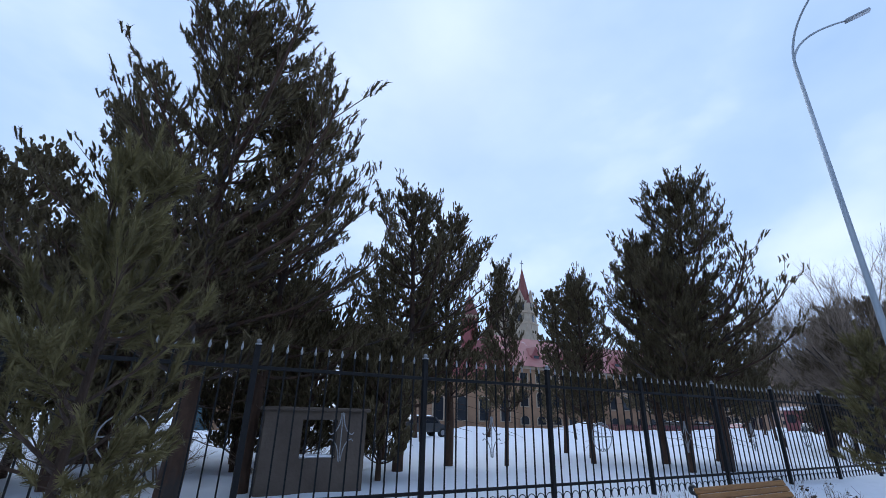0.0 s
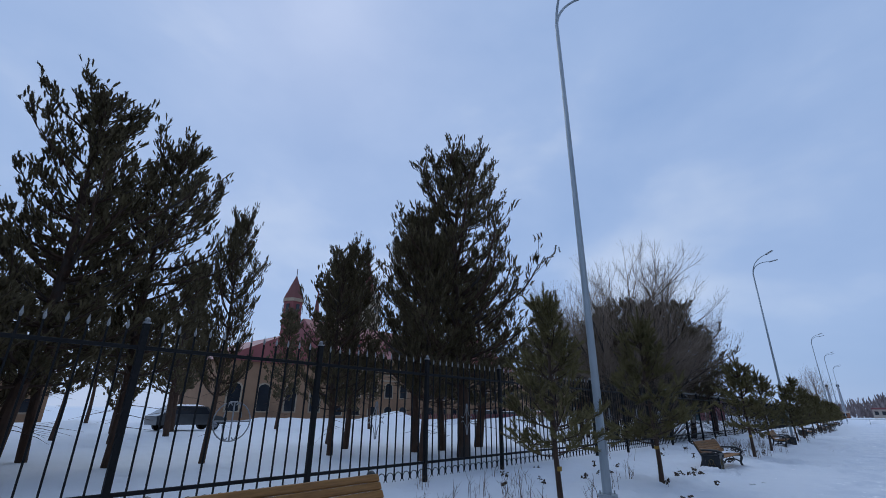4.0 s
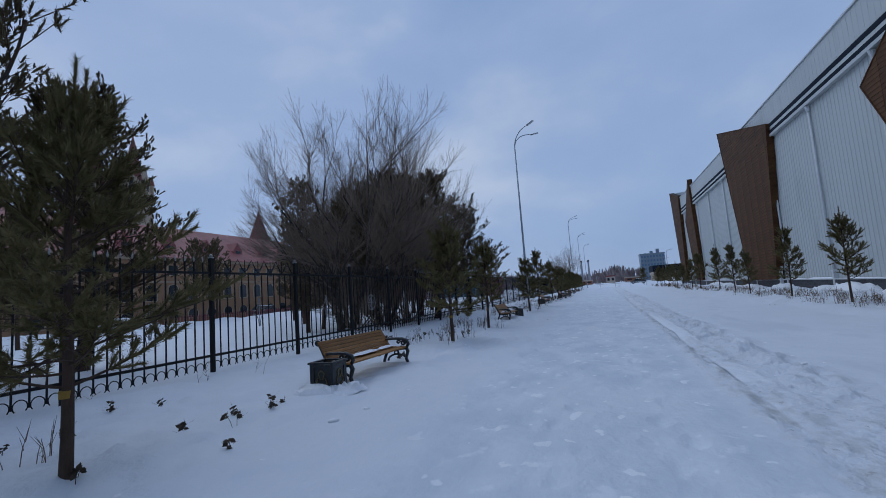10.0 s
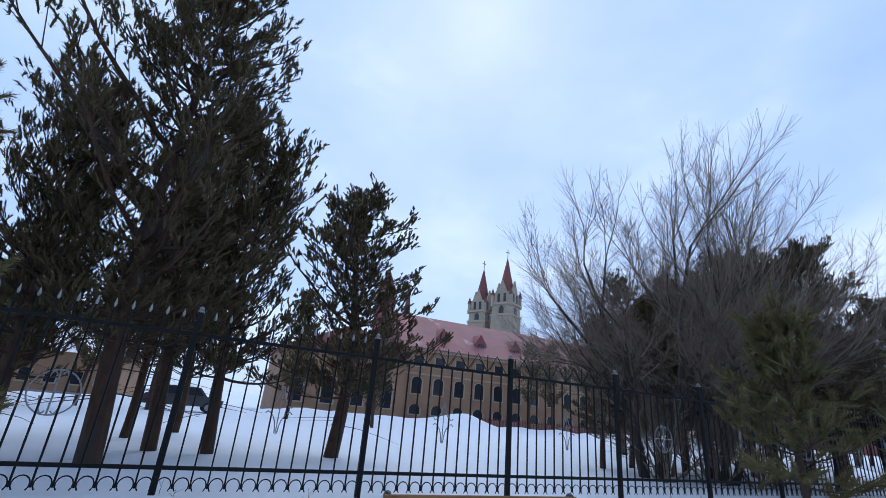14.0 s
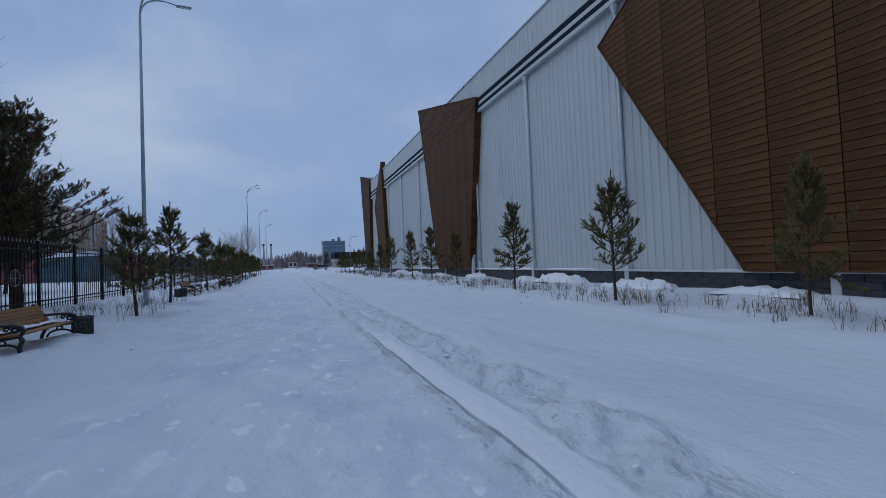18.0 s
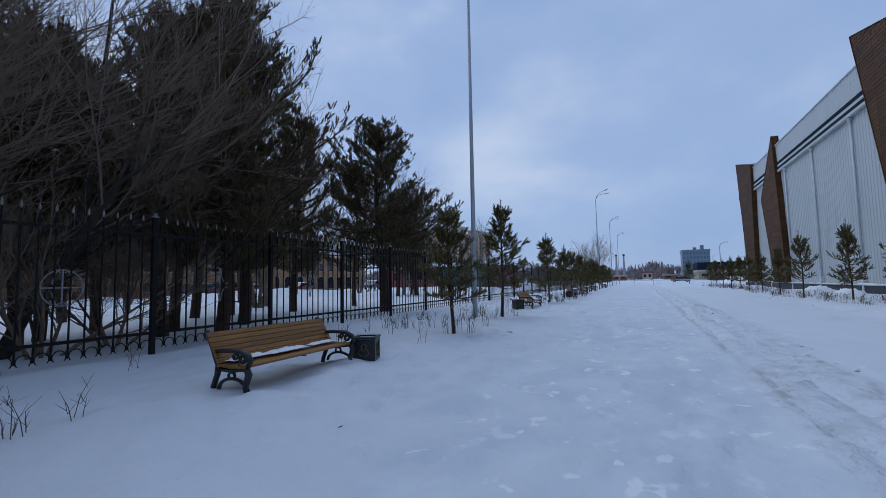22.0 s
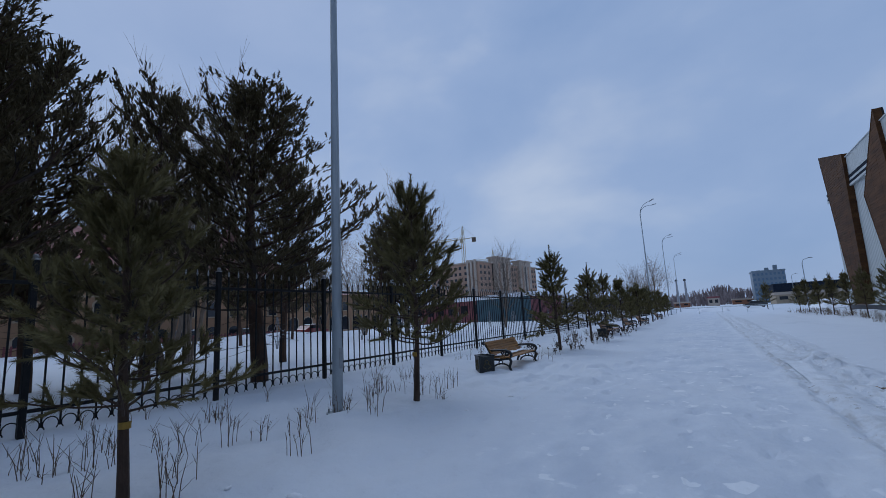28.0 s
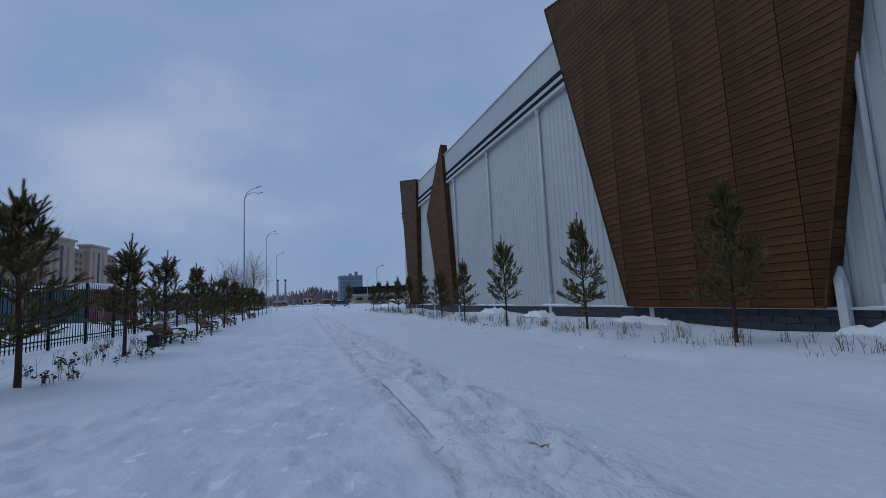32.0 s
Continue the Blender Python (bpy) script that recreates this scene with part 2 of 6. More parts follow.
M_CASTIRON = material("black_cast_iron", [(0.006, 0.008, 0.010), (0.02, 0.024, 0.028)], rough=0.35, scale=14, bump=0.25, bump_scale=70)
M_GILT = material("worn_gilt", [(0.10, 0.075, 0.03), (0.24, 0.19, 0.09)], rough=0.5, scale=20, metal=0.5)
M_CLAD = material("brown_wood_look_panel", [(0.050, 0.0212, 0.0088), (0.085, 0.0370, 0.0145), (0.122, 0.0555, 0.0215)], rough=0.65, spec=0.15, scale=0.9, bump=0.15, bump_scale=20, stretch=(1, 0.5, 3), per_piece=0.11)
M_CLADBACK = material("dark_joint_backing", [(0.012, 0.008, 0.006), (0.02, 0.014, 0.01)], rough=0.9, scale=3)
M_WHITE = material("white_coated_sheet", [(0.42, 0.455, 0.46), (0.49, 0.515, 0.515)], rough=0.5, scale=0.5, bump=0.05, bump_scale=8, stretch=(1, 1, 0.25), spots=(0.40, 0.435, 0.44), spot_scale=0.5, spot_at=0.55)
M_PIPE = material("white_painted_pipe", [(0.50, 0.53, 0.55), (0.60, 0.62, 0.63)], rough=0.45, scale=3, bump=0.08)
M_STRIPE = material("navy_coated_strip", [(0.010, 0.015, 0.026), (0.020, 0.027, 0.040)], rough=0.85, scale=2, spec=0.08)
M_PLINTH = material("dark_slate_block", [(0.020, 0.022, 0.028), (0.045, 0.048, 0.058)], rough=0.6, scale=4, bump=0.3, bump_scale=25, per_piece=0.25)
M_FROST = material("frosted_metal_edge", [(0.30, 0.30, 0.31), (0.55, 0.56, 0.58), (0.8, 0.81, 0.84)], rough=0.8, scale=5, bump=0.5, bump_scale=14)
M_NEEDLE = material("pine_needles", [(0.064, 0.049, 0.026), (0.104, 0.080, 0.042), (0.145, 0.112, 0.058)], rough=0.65, scale=3.0, spec=0.15)
M_NEEDLE_Y = material("young_pine_needles", [(0.100, 0.082, 0.036), (0.158, 0.130, 0.057), (0.218, 0.181, 0.080)], rough=0.65, scale=3.5, spec=0.15)
M_BARK = material("red_brown_young_bark", [(0.040, 0.024, 0.016), (0.085, 0.050, 0.034)], rough=0.95, scale=9, bump=0.9, bump_scale=30, stretch=(1, 1, 0.45), spots=(0.055, 0.045, 0.040), spot_scale=5.0, spot_at=0.55)
M_BARK_RED = material("reddish_pine_bark", [(0.040, 0.022, 0.014), (0.095, 0.05, 0.03)], rough=0.95, scale=6, bump=0.7, bump_scale=20, stretch=(1, 1, 0.4), spots=(0.05, 0.04, 0.035), spot_scale=2.0, spot_at=0.5)
M_LIMB = material("dark_furrowed_bark", [(0.030, 0.024, 0.020), (0.070, 0.056, 0.046)], rough=0.95, scale=7, bump=0.7, bump_scale=24, stretch=(1, 1, 0.4))
M_TWIG = material("bare_brown_twig", [(0.135, 0.098, 0.072), (0.235, 0.175, 0.132)], rough=0.9, scale=3)
M_GRASS = material("dry_winter_stalk", [(0.095, 0.058, 0.032), (0.21, 0.14, 0.080)], rough=0.9, scale=4)
M_STALK = material("dark_winter_stalk", [(0.070, 0.042, 0.026), (0.15, 0.098, 0.060)], rough=0.9, scale=4)
M_WEED = material("dead_brown_weed", [(0.035, 0.025, 0.018), (0.08, 0.055, 0.035)], rough=0.95, scale=8)
M_TAPE = material("faded_orange_band", [(0.26, 0.15, 0.02), (0.36, 0.21, 0.03)], rough=0.7, scale=10)
M_OCHRE = material("ochre_render", [(0.245, 0.140, 0.080), (0.30, 0.172, 0.098), (0.33, 0.195, 0.115)], rough=0.9, scale=0.6, bump=0.15, bump_scale=12, spots=(0.22, 0.13, 0.08), spot_scale=0.25, spot_at=0.6)
M_CREAM = material("cream_stone", [(0.29, 0.23, 0.165), (0.38, 0.31, 0.225)], rough=0.9, scale=0.5, bump=0.2, bump_scale=4)
M_REDROOF = material("red_metal_roof", [(0.20, 0.045, 0.045), (0.29, 0.075, 0.07)], rough=0.55, scale=0.5, spots=(0.55, 0.46, 0.48), spot_scale=0.22, spot_at=0.60, bump=0.1)
M_SPIRE = material("red_spire_sheet", [(0.13, 0.032, 0.026), (0.19, 0.048, 0.038)], rough=0.55, scale=0.4)
M_DARKWIN = material("dark_window_glass", [(0.012, 0.014, 0.018), (0.03, 0.034, 0.042)], rough=0.12, scale=0.4)
M_TRIM = material("pale_window_trim", [(0.33, 0.25, 0.17), (0.41, 0.32, 0.23)], rough=0.85, scale=2)
M_BRICK = material("red_brown_brick", [(0.20, 0.085, 0.05), (0.30, 0.135, 0.08)], rough=0.9, scale=2, bump=0.3, bump_scale=12)
M_GREYWALL = material("brown_grey_rough_render", [(0.078, 0.058, 0.045), (0.130, 0.100, 0.078)], rough=0.95, scale=1.5, bump=0.5, bump_scale=14)
M_FLAT = material("pink_brown_brickwork", [(0.32, 0.195, 0.135), (0.42, 0.265, 0.19)], rough=0.9, scale=0.12)
M_FLATPALE = material("pale_brown_render", [(0.37, 0.30, 0.245), (0.46, 0.385, 0.32)], rough=0.9, scale=0.15)
M_BLUEDARK = material("blue_window_glass", [(0.07, 0.13, 0.20), (0.11, 0.19, 0.27)], rough=0.2, scale=0.3)
M_BLUEGLASS = material("blue_facade_panel", [(0.120, 0.165, 0.205), (0.175, 0.225, 0.270)], rough=0.4, scale=0.1)
M_TILE = material("snow_dusted_red_tile", [(0.26, 0.11, 0.09), (0.62, 0.60, 0.62), (0.80, 0.81, 0.84)], rough=0.85, scale=1.4, bump=0.4, bump_scale=6, stretch=(0.4, 2, 1))
M_SHOPRED = material("red_shop_sheet", [(0.16, 0.040, 0.045), (0.23, 0.065, 0.068)], rough=0.6, scale=0.4)
M_SHOPBLUE = material("dull_blue_green_sheet", [(0.030, 0.075, 0.095), (0.055, 0.115, 0.14)], rough=0.55, scale=0.4)
M_CARPAINT = material("dark_car_paint", [(0.025, 0.027, 0.03), (0.05, 0.052, 0.055)], rough=0.3, scale=2, coat=0.6)
M_CARRED = material("red_car_paint", [(0.22, 0.02, 0.02), (0.28, 0.03, 0.03)], rough=0.3, scale=2, coat=0.6)
M_SHEDBOARD = material("dark_red_brown_board", [(0.050, 0.020, 0.014), (0.085, 0.035, 0.024)], rough=0.8, scale=4, bump=0.3, bump_scale=30, stretch=(6, 6, 0.5))
M_TYRE = material("black_rubber", [(0.012, 0.012, 0.012), (0.022, 0.022, 0.022)], rough=0.9, scale=20)
# leafless wood, its brown paled so that the colour carries the distance haze
M_FARWOOD = material("far_leafless_wood", [(0.20, 0.155, 0.150), (0.30, 0.245, 0.24)], rough=1.0, scale=0.05, detail=8)
M_STEEL = material("grey_lattice_steel", [(0.22, 0.22, 0.24), (0.32, 0.32, 0.34)], rough=0.6, scale=1)
M_CRANE = material("pale_yellow_crane", [(0.42, 0.35, 0.2), (0.5, 0.42, 0.27)], rough=0.6, scale=1)


# ---- building blocks ----
def link_mesh(name, me, mat, parent=None, label=""):
    if mat is not None and not me.materials:
        me.materials.append(mat)
    ob = new(name, me)
    ob.parent = parent
    if label:
        tagged(ob, label)
    return ob


def part(name, bm, mat, parent=None, label="", smooth=False):
    """One bmesh as ONE mesh object under a thing or a part."""
    me = bpy.data.meshes.new(name)
    bm.to_mesh(me)
    bm.free()
    if smooth:
        me.polygons.foreach_set("use_smooth", [True] * len(me.polygons))
    return link_mesh(name, me, mat, parent, label)


def raw(name, verts, faces, mat, smooth=False):
    me = bpy.data.meshes.new(name)
    me.from_pydata(verts, [], faces)
    me.materials.append(mat)
    if smooth:
        me.polygons.foreach_set("use_smooth", [True] * len(me.polygons))
    me.update()
    return me


def thing(name, at, label, category, group="", kind=""):
    ob = new(name)
    ob.empty_display_size = 0.1
    ob.matrix_basis = at if isinstance(at, Matrix) else Matrix.Translation(at)
    return tagged(ob, label, category, group, kind)


def box(bm, x0, x1, y0, y1, z0, z1, m=None, bevel=0.0):
    vs = [bm.verts.new(v) for v in ((x0, y0, z0), (x1, y0, z0), (x1, y1, z0), (x0, y1, z0), (x0, y0, z1), (x1, y0, z1), (x1, y1, z1), (x0, y1, z1))]
    fs = [bm.faces.new([vs[i] for i in f]) for f in ((3, 2, 1, 0), (4, 5, 6, 7), (0, 1, 5, 4), (1, 2, 6, 5), (2, 3, 7, 6), (3, 0, 4, 7))]
    if bevel:
        es = {e for f in fs for e in f.edges}
        r = bmesh.ops.bevel(bm, geom=list(es), offset=bevel, segments=1, affect="EDGES")
        vs = list({v for f in bm.faces for v in f.verts}) if m is not None and len(bm.faces) == len(r["faces"]) else vs
    if m is not None and not bevel:
        bmesh.ops.transform(bm, matrix=m, verts=vs)
    return bm


def bx(x0, x1, y0, y1, z0, z1, bevel=0.0, m=None):
    return box(bmesh.new(), x0, x1, y0, y1, z0, z1, m, bevel)


def tube(bm, pts, radii, sides=8, caps=True):
    pts = [Vector(p) for p in pts]
    if not hasattr(radii, "__len__"):
        radii = [radii] * len(pts)
    rings, ref = [], None
    for i, p in enumerate(pts):
        d = (pts[min(i + 1, len(pts) - 1)] - pts[max(i - 1, 0)]).normalized()
        if ref is None:
            ref = d.orthogonal().normalized()
        ref = (ref - d * ref.dot(d))
        ref = ref.normalized() if ref.length > 1e-6 else d.orthogonal().normalized()
        o = d.cross(ref)
        rings.append([bm.verts.new(p + radii[i] * (math.cos(a) * ref + math.sin(a) * o)) for a in (2 * math.pi * k / sides for k in range(sides))])
    for a, b in zip(rings, rings[1:]):
        for k in range(sides):
            bm.faces.new((a[k], a[(k + 1) % sides], b[(k + 1) % sides], b[k]))
    if caps:
        bm.faces.new(rings[0][::-1])
        bm.faces.new(rings[-1])
    return bm


def prism(bm, poly, x0, x1):
    """A polygon in y, z, drawn out from x0 to x1."""
    a = [bm.verts.new((x0, y, z)) for y, z in poly]
    b = [bm.verts.new((x1, y, z)) for y, z in poly]
    n = len(poly)
    bm.faces.new(a)
    bm.faces.new(b[::-1])
    for i in range(n):
        bm.faces.new((a[(i + 1) % n], a[i], b[i], b[(i + 1) % n]))
    return bm


def cone_ring(bm, cx, cy, z0, z1, r0, r1, sides, turn=0.0):
    a = [bm.verts.new((cx + r0 * math.cos(turn + 2 * math.pi * k / sides), cy + r0 * math.sin(turn + 2 * math.pi * k / sides), z0)) for k in range(sides)]
    if r1 < 1e-4:
        t = bm.verts.new((cx, cy, z1))
        for k in range(sides):
            bm.faces.new((a[k], a[(k + 1) % sides], t))
        bm.faces.new(a[::-1])
        return bm
    b = [bm.verts.new((cx + r1 * math.cos(turn + 2 * math.pi * k / sides), cy + r1 * math.sin(turn + 2 * math.pi * k / sides), z1)) for k in range(sides)]
    for k in range(sides):
        bm.faces.new((a[k], a[(k + 1) % sides], b[(k + 1) % sides], b[k]))
    bm.faces.new(a[::-1])
    bm.faces.new(b)
    return bm


def smooth01(v, a, b):
    t = np.clip((v - a) / (b - a), 0, 1)
    return t * t * (3 - 2 * t)


def vnoise(x, y, seed=0):
    """Smooth value noise on arrays, -1 to 1."""
    xi, yi = np.floor(x).astype(np.int64), np.floor(y).astype(np.int64)
    fx, fy = x - xi, y - yi
    fx, fy = fx * fx * (3 - 2 * fx), fy * fy * (3 - 2 * fy)

    def h(a, b):
        n = (a * 374761393 + b * 668265263 + seed * 974711) & 0x7FFFFFFF
        n = ((n ^ (n >> 13)) * 1274126177) & 0x7FFFFFFF
        return ((n ^ (n >> 16)) & 0xFFFF) / 32767.5 - 1

    return (h(xi, yi) * (1 - fx) + h(xi + 1, yi) * fx) * (1 - fy) + (h(xi, yi + 1) * (1 - fx) + h(xi + 1, yi + 1) * fx) * fy


def base_height(x, y):
    """The lie of the snow without its small relief."""
    x, y = np.asarray(x, float), np.asarray(y, float)
    z = -0.05 * smooth01(y, 14, 22) * (1 - smooth01(y, 34, 42))
    wob = 0.25 * vnoise(y * 0.23, x * 0 + 3.1, 5)
    z = z + 0.06 * smooth01(-(x + wob), 3.1, 4.3) + 0.06 * smooth01(-x, 6.2, 8.0)
    z = z + 0.10 * smooth01(x + wob, 5.8, 7.4) + 0.14 * smooth01(x, 8.6, 11.0) * (0.7 + 0.9 * vnoise(y * 0.33, x * 0 + 9.0, 11))
    back = smooth01(-x, 9, 17)
    z = z + back * (0.12 * vnoise(x * 0.13, y * 0.13, 21) + 0.16 * vnoise(x * 0.045, y * 0.045, 23))
    berm = np.exp(-((x + 39 + 1.5 * vnoise(y * 0.05, y * 0 + 4.0, 27)) / 2.6) ** 2) * smooth01(y, 2, 10) * (1 - smooth01(y, 75, 90))
    z = z + berm * (0.75 + 0.45 * vnoise(y * 0.22, x * 0 + 1.0, 25) + 0.2 * vnoise(y * 0.7, x * 0.4, 26))
    return z


def ground_z(x, y):
    return float(base_height(x, y))


# ---- ground: one sheet of snow to the horizon ----
def stretch_axis(lo, hi, step, far, k=1.28):
    a = list(np.arange(lo, hi + 1e-6, step))
    s, v = step, lo
    left = []
    while v > -far:
        s *= k
        v -= s
        left.append(v)
    s, v = step, hi
    right = []
    while v < far:
        s *= k
        v += s
        right.append(v)
    return np.array(left[::-1] + a + right)


gx = stretch_axis(-6.0, 3.6, 0.060, 3000, 1.06)
gy = stretch_axis(3.0, 50.0, 0.095, 3000, 1.10)
GX, GY = np.meshgrid(gx, gy, indexing="ij")
GZ = base_height(GX, GY)
near = smooth01(GX, -30, -10) * (1 - smooth01(GX, 16, 40)) * smooth01(GY, -25, -5) * (1 - smooth01(GY, 70, 110))
GZ += near * (0.016 * vnoise(GX * 1.1, GY * 0.8, 1) + 0.009 * vnoise(GX * 3.1, GY * 2.6, 2))
# packed path with trampled relief
path_w = smooth01(GX, -2.6, -1.6) * (1 - smooth01(GX, 0.7, 1.2))
tread = vnoise(GX * 4.5, GY * 3.4, 3) + 0.7 * vnoise(GX * 8.5, GY * 6.4, 6)
GZ += near * path_w * (0.015 * tread - 0.020)
# wheel ruts with lumps thrown up between them
wander = 0.07 * vnoise(GY * 0.14, GY * 0 + 2.0, 31) + 0.035 * vnoise(GY * 0.9, GX * 0.5, 32) + 0.015 * vnoise(GY * 3.1, GX * 1.5, 33)
for xc, wd, dp in ((1.34, 0.08, 0.052), (1.84, 0.09, 0.055), (2.45, 0.14, 0.035)):
    fade = np.clip(0.50 + 1.0 * vnoise(GY * 0.21, GX * 0 + xc * 7, 12) + 0.35 * vnoise(GY * 1.4, GX * 2, 13), 0.04, 1.1)
    GZ -= near * dp * fade * np.exp(-((GX - xc - wander) / wd) ** 2)
    GZ += near * dp * 0.35 * fade * np.exp(-((GX - xc - 0.20 - wander) / 0.11) ** 2)
band = np.exp(-((GX - 2.12 - wander) / 0.38) ** 4) + 0.5 * np.exp(-((GX - 1.20 - wander) / 0.14) ** 4)
patch = np.clip(0.75 + 0.8 * vnoise(GX * 0.4, GY * 0.3, 41), 0.25, 1)
clod = np.clip(1.1 * vnoise(GX * 3.6, GY * 2.9, 8) + 0.55 * vnoise(GX * 7.5, GY * 6.5, 9) + 0.15 * vnoise(GX * 13, GY * 12, 10), -0.55, 1.5)
GZ += near * band * patch * 0.105 * clod
# trampled lumps between the path and the benches
trod = smooth01(-GX, 1.3, 2.1) * (1 - smooth01(-GX, 4.0, 5.6))
trod = trod * np.clip(0.55 + 0.9 * vnoise(GX * 0.35, GY * 0.22, 51), 0.12, 1)
GZ += near * trod * (0.070 * np.clip(vnoise(GX * 2.8, GY * 2.4, 52) + 0.7 * vnoise(GX * 5.8, GY * 5.0, 53) + 0.35 * vnoise(GX * 10.5, GY * 9.5, 54), -0.6, 1.2))
# wind drifts on the broad right half and on the beds
GZ += near * smooth01(GX, 2.6, 4.0) * 0.045 * vnoise(GX * 0.45 + 0.3 * GY, GY * 0.16, 14)
bed = smooth01(-GX, 3.2, 4.2) * (1 - smooth01(-GX, 7.4, 8.4)) + smooth01(GX, 6.2, 7.2) * (1 - smooth01(GX, 10.0, 11.0))
GZ += near * bed * (0.060 * vnoise(GX * 1.1, GY * 0.9, 15) + 0.040 * vnoise(GX * 3.5, GY * 3.2, 16) + 0.016 * vnoise(GX * 8.0, GY * 7.4, 19))
# broken crust where the bed in front of the hall meets the drive
edge = np.exp(-((GX - 6.8 - 0.4 * vnoise(GY * 0.3, GY * 0 + 7.0, 17)) / 0.55) ** 2) + 0.6 * np.exp(-((GX + 3.4) / 0.5) ** 2)
GZ += near * edge * 0.075 * np.clip(2.2 * vnoise(GX * 1.5, GY * 1.2, 18), -0.7, 0.8)
# footprints
rng = np.random.RandomState(7)
for lane_x, y0, y1, gap in ((-0.5, 2, 56, 0.62), (-1.5, 9, 50, 0.9), (0.4, 4, 56, 0.66), (-2.8, 29, 44, 0.7)):
    yy = y0
    side = 1
    while yy < y1:
        side = -side
        fx0 = lane_x + 0.11 * side + 0.22 * math.sin(yy * 0.21) + rng.normal(0, 0.05)
        i0, i1 = np.searchsorted(gx, (fx0 - 0.3, fx0 + 0.3))
        j0, j1 = np.searchsorted(gy, (yy - 0.4, yy + 0.4))
        sx, sy = GX[i0:i1, j0:j1] - fx0, GY[i0:i1, j0:j1] - yy
        e2 = (sx / 0.085) ** 2 + (sy / 0.16) ** 2
        GZ[i0:i1, j0:j1] += -0.040 * np.exp(-e2 ** 2) + 0.016 * np.exp(-((np.sqrt(e2) - 1.35) / 0.3) ** 2)
        yy += gap * rng.uniform(0.8, 1.3)
ni, nj = GX.shape
gv = np.stack([GX.ravel(), GY.ravel(), GZ.ravel()], 1)
idx = np.arange(ni * nj).reshape(ni, nj)
gf = np.stack([idx[:-1, :-1].ravel(), idx[1:, :-1].ravel(), idx[1:, 1:].ravel(), idx[:-1, 1:].ravel()], 1)
gme = bpy.data.meshes.new("ground")
gme.vertices.add(len(gv))
gme.vertices.foreach_set("co", gv.ravel())
gme.loops.add(gf.size)
gme.loops.foreach_set("vertex_index", gf.ravel())
gme.polygons.add(len(gf))
gme.polygons.foreach_set("loop_start", np.arange(0, gf.size, 4))
gme.polygons.foreach_set("use_smooth", np.ones(len(gf), bool))
gme.update(calc_edges=True)
gme.materials.append(M_SNOW)
tagged(new("ground", gme), "trampled snow with wheel ruts and footprints along a wide alley", "ground", kind="structure")


# ---- the sports hall on the right ----
FX, WX = 10.90, 11.32
ROOF_Z, EAVE_Z = 12.40, 10.05
hall = thing("sports_hall", (WX, 40, 0), "long white corrugated sports hall with slanted brown wood-look fins", "building")


def local(me_bm):
    bmesh.ops.translate(me_bm, verts=me_bm.verts, vec=(-WX, -40, 0))
    return me_bm


def ribbed_bay(y0, y1):
    """One bay of ribbed white sheet."""
    bm = bmesh.new()
    prof, y, pitch = [], y0, 0.34
    n = max(1, round((y1 - y0) / pitch))
    pitch = (y1 - y0) / n
    for i in range(n):
        a = y0 + i * pitch
        prof += [(a, 0.0), (a + pitch * 0.62, 0.0), (a + pitch * 0.72, -0.022), (a + pitch * 0.90, -0.022)]
    prof.append((y1, 0.0))
    lo = [bm.verts.new((WX + x, a, 0.66)) for a, x in prof]
    hi = [bm.verts.new((WX + x, a, EAVE_Z + 0.05)) for a, x in prof]
    for i in range(len(prof) - 1):
        bm.faces.new((lo[i + 1], lo[i], hi[i], hi[i + 1]))
    return local(bm)


PIPES = [2.93 + 6.19 * k for k in range(-3, 14)]
ends = [-22.5] + PIPES + [88.5]
for a, b in zip(ends, ends[1:]):
    part("wall_panel", ribbed_bay(a + 0.01, b - 0.01), M_WHITE, hall)
# solid wall behind the sheet, the far end wall, back and roof
part("wall_core", local(bx(WX + 0.06, WX + 0.5, -22.5, 88.5, -0.3, ROOF_Z - 0.1)), M_WHITE, hall)
part("end_wall", local(bx(WX + 0.5, 52, 88.1, 88.5, -0.3, ROOF_Z + 2)), M_WHITE, hall)
part("end_wall", local(bx(WX + 0.5, 52, -22.5, -22.1, -0.3, ROOF_Z + 2)), M_WHITE, hall)
part("back_wall", local(bx(51.6, 52, -22.0, 88.0, -0.3, ROOF_Z)), M_WHITE, hall)
bm = bmesh.new()
rv = [[bm.verts.new((x, y, z)) for x, z in ((WX - 0.24, ROOF_Z), (18, ROOF_Z + 2.1), (31, ROOF_Z + 3.4), (45, ROOF_Z + 2.1), (52.2, ROOF_Z))] for y in (-22.6, 88.6)]
for i in range(4):
    bm.faces.new((rv[0][i], rv[0][i + 1], rv[1][i + 1], rv[1][i]))
part("roof", local(bm), M_WHITE, hall)
# fascia with two dark strips
bm = bmesh.new()
n = int(111 / 0.4)
for i in range(n):
    a = -22.5 + i * 0.4
    box(bm, WX - 0.20, WX + 0.05, a, a + 0.388, 10.92, ROOF_Z - 0.02)
tagged(part("fascia", local(bm), M_WHITE, hall), kind="stuff")
part("fascia_backing", local(bx(WX - 0.17, WX + 0.05, -22.5, 88.5, EAVE_Z + 0.02, ROOF_Z - 0.03)), M_WHITE, hall)
for z in (10.23, 10.66):
    part("dark_strip", local(bx(WX - 0.235, WX - 0.17, -22.5, 88.5, z, z + 0.22)), M_STRIPE, hall, "navy blue coated strip")
part("white_strip", local(bx(WX - 0.215, WX - 0.17, -22.5, 88.5, 10.46, 10.65)), M_WHITE, hall)
part("eave_lip", local(bx(WX - 0.26, WX - 0.17, -22.5, 88.5, EAVE_Z, EAVE_Z + 0.17)), M_WHITE, hall)
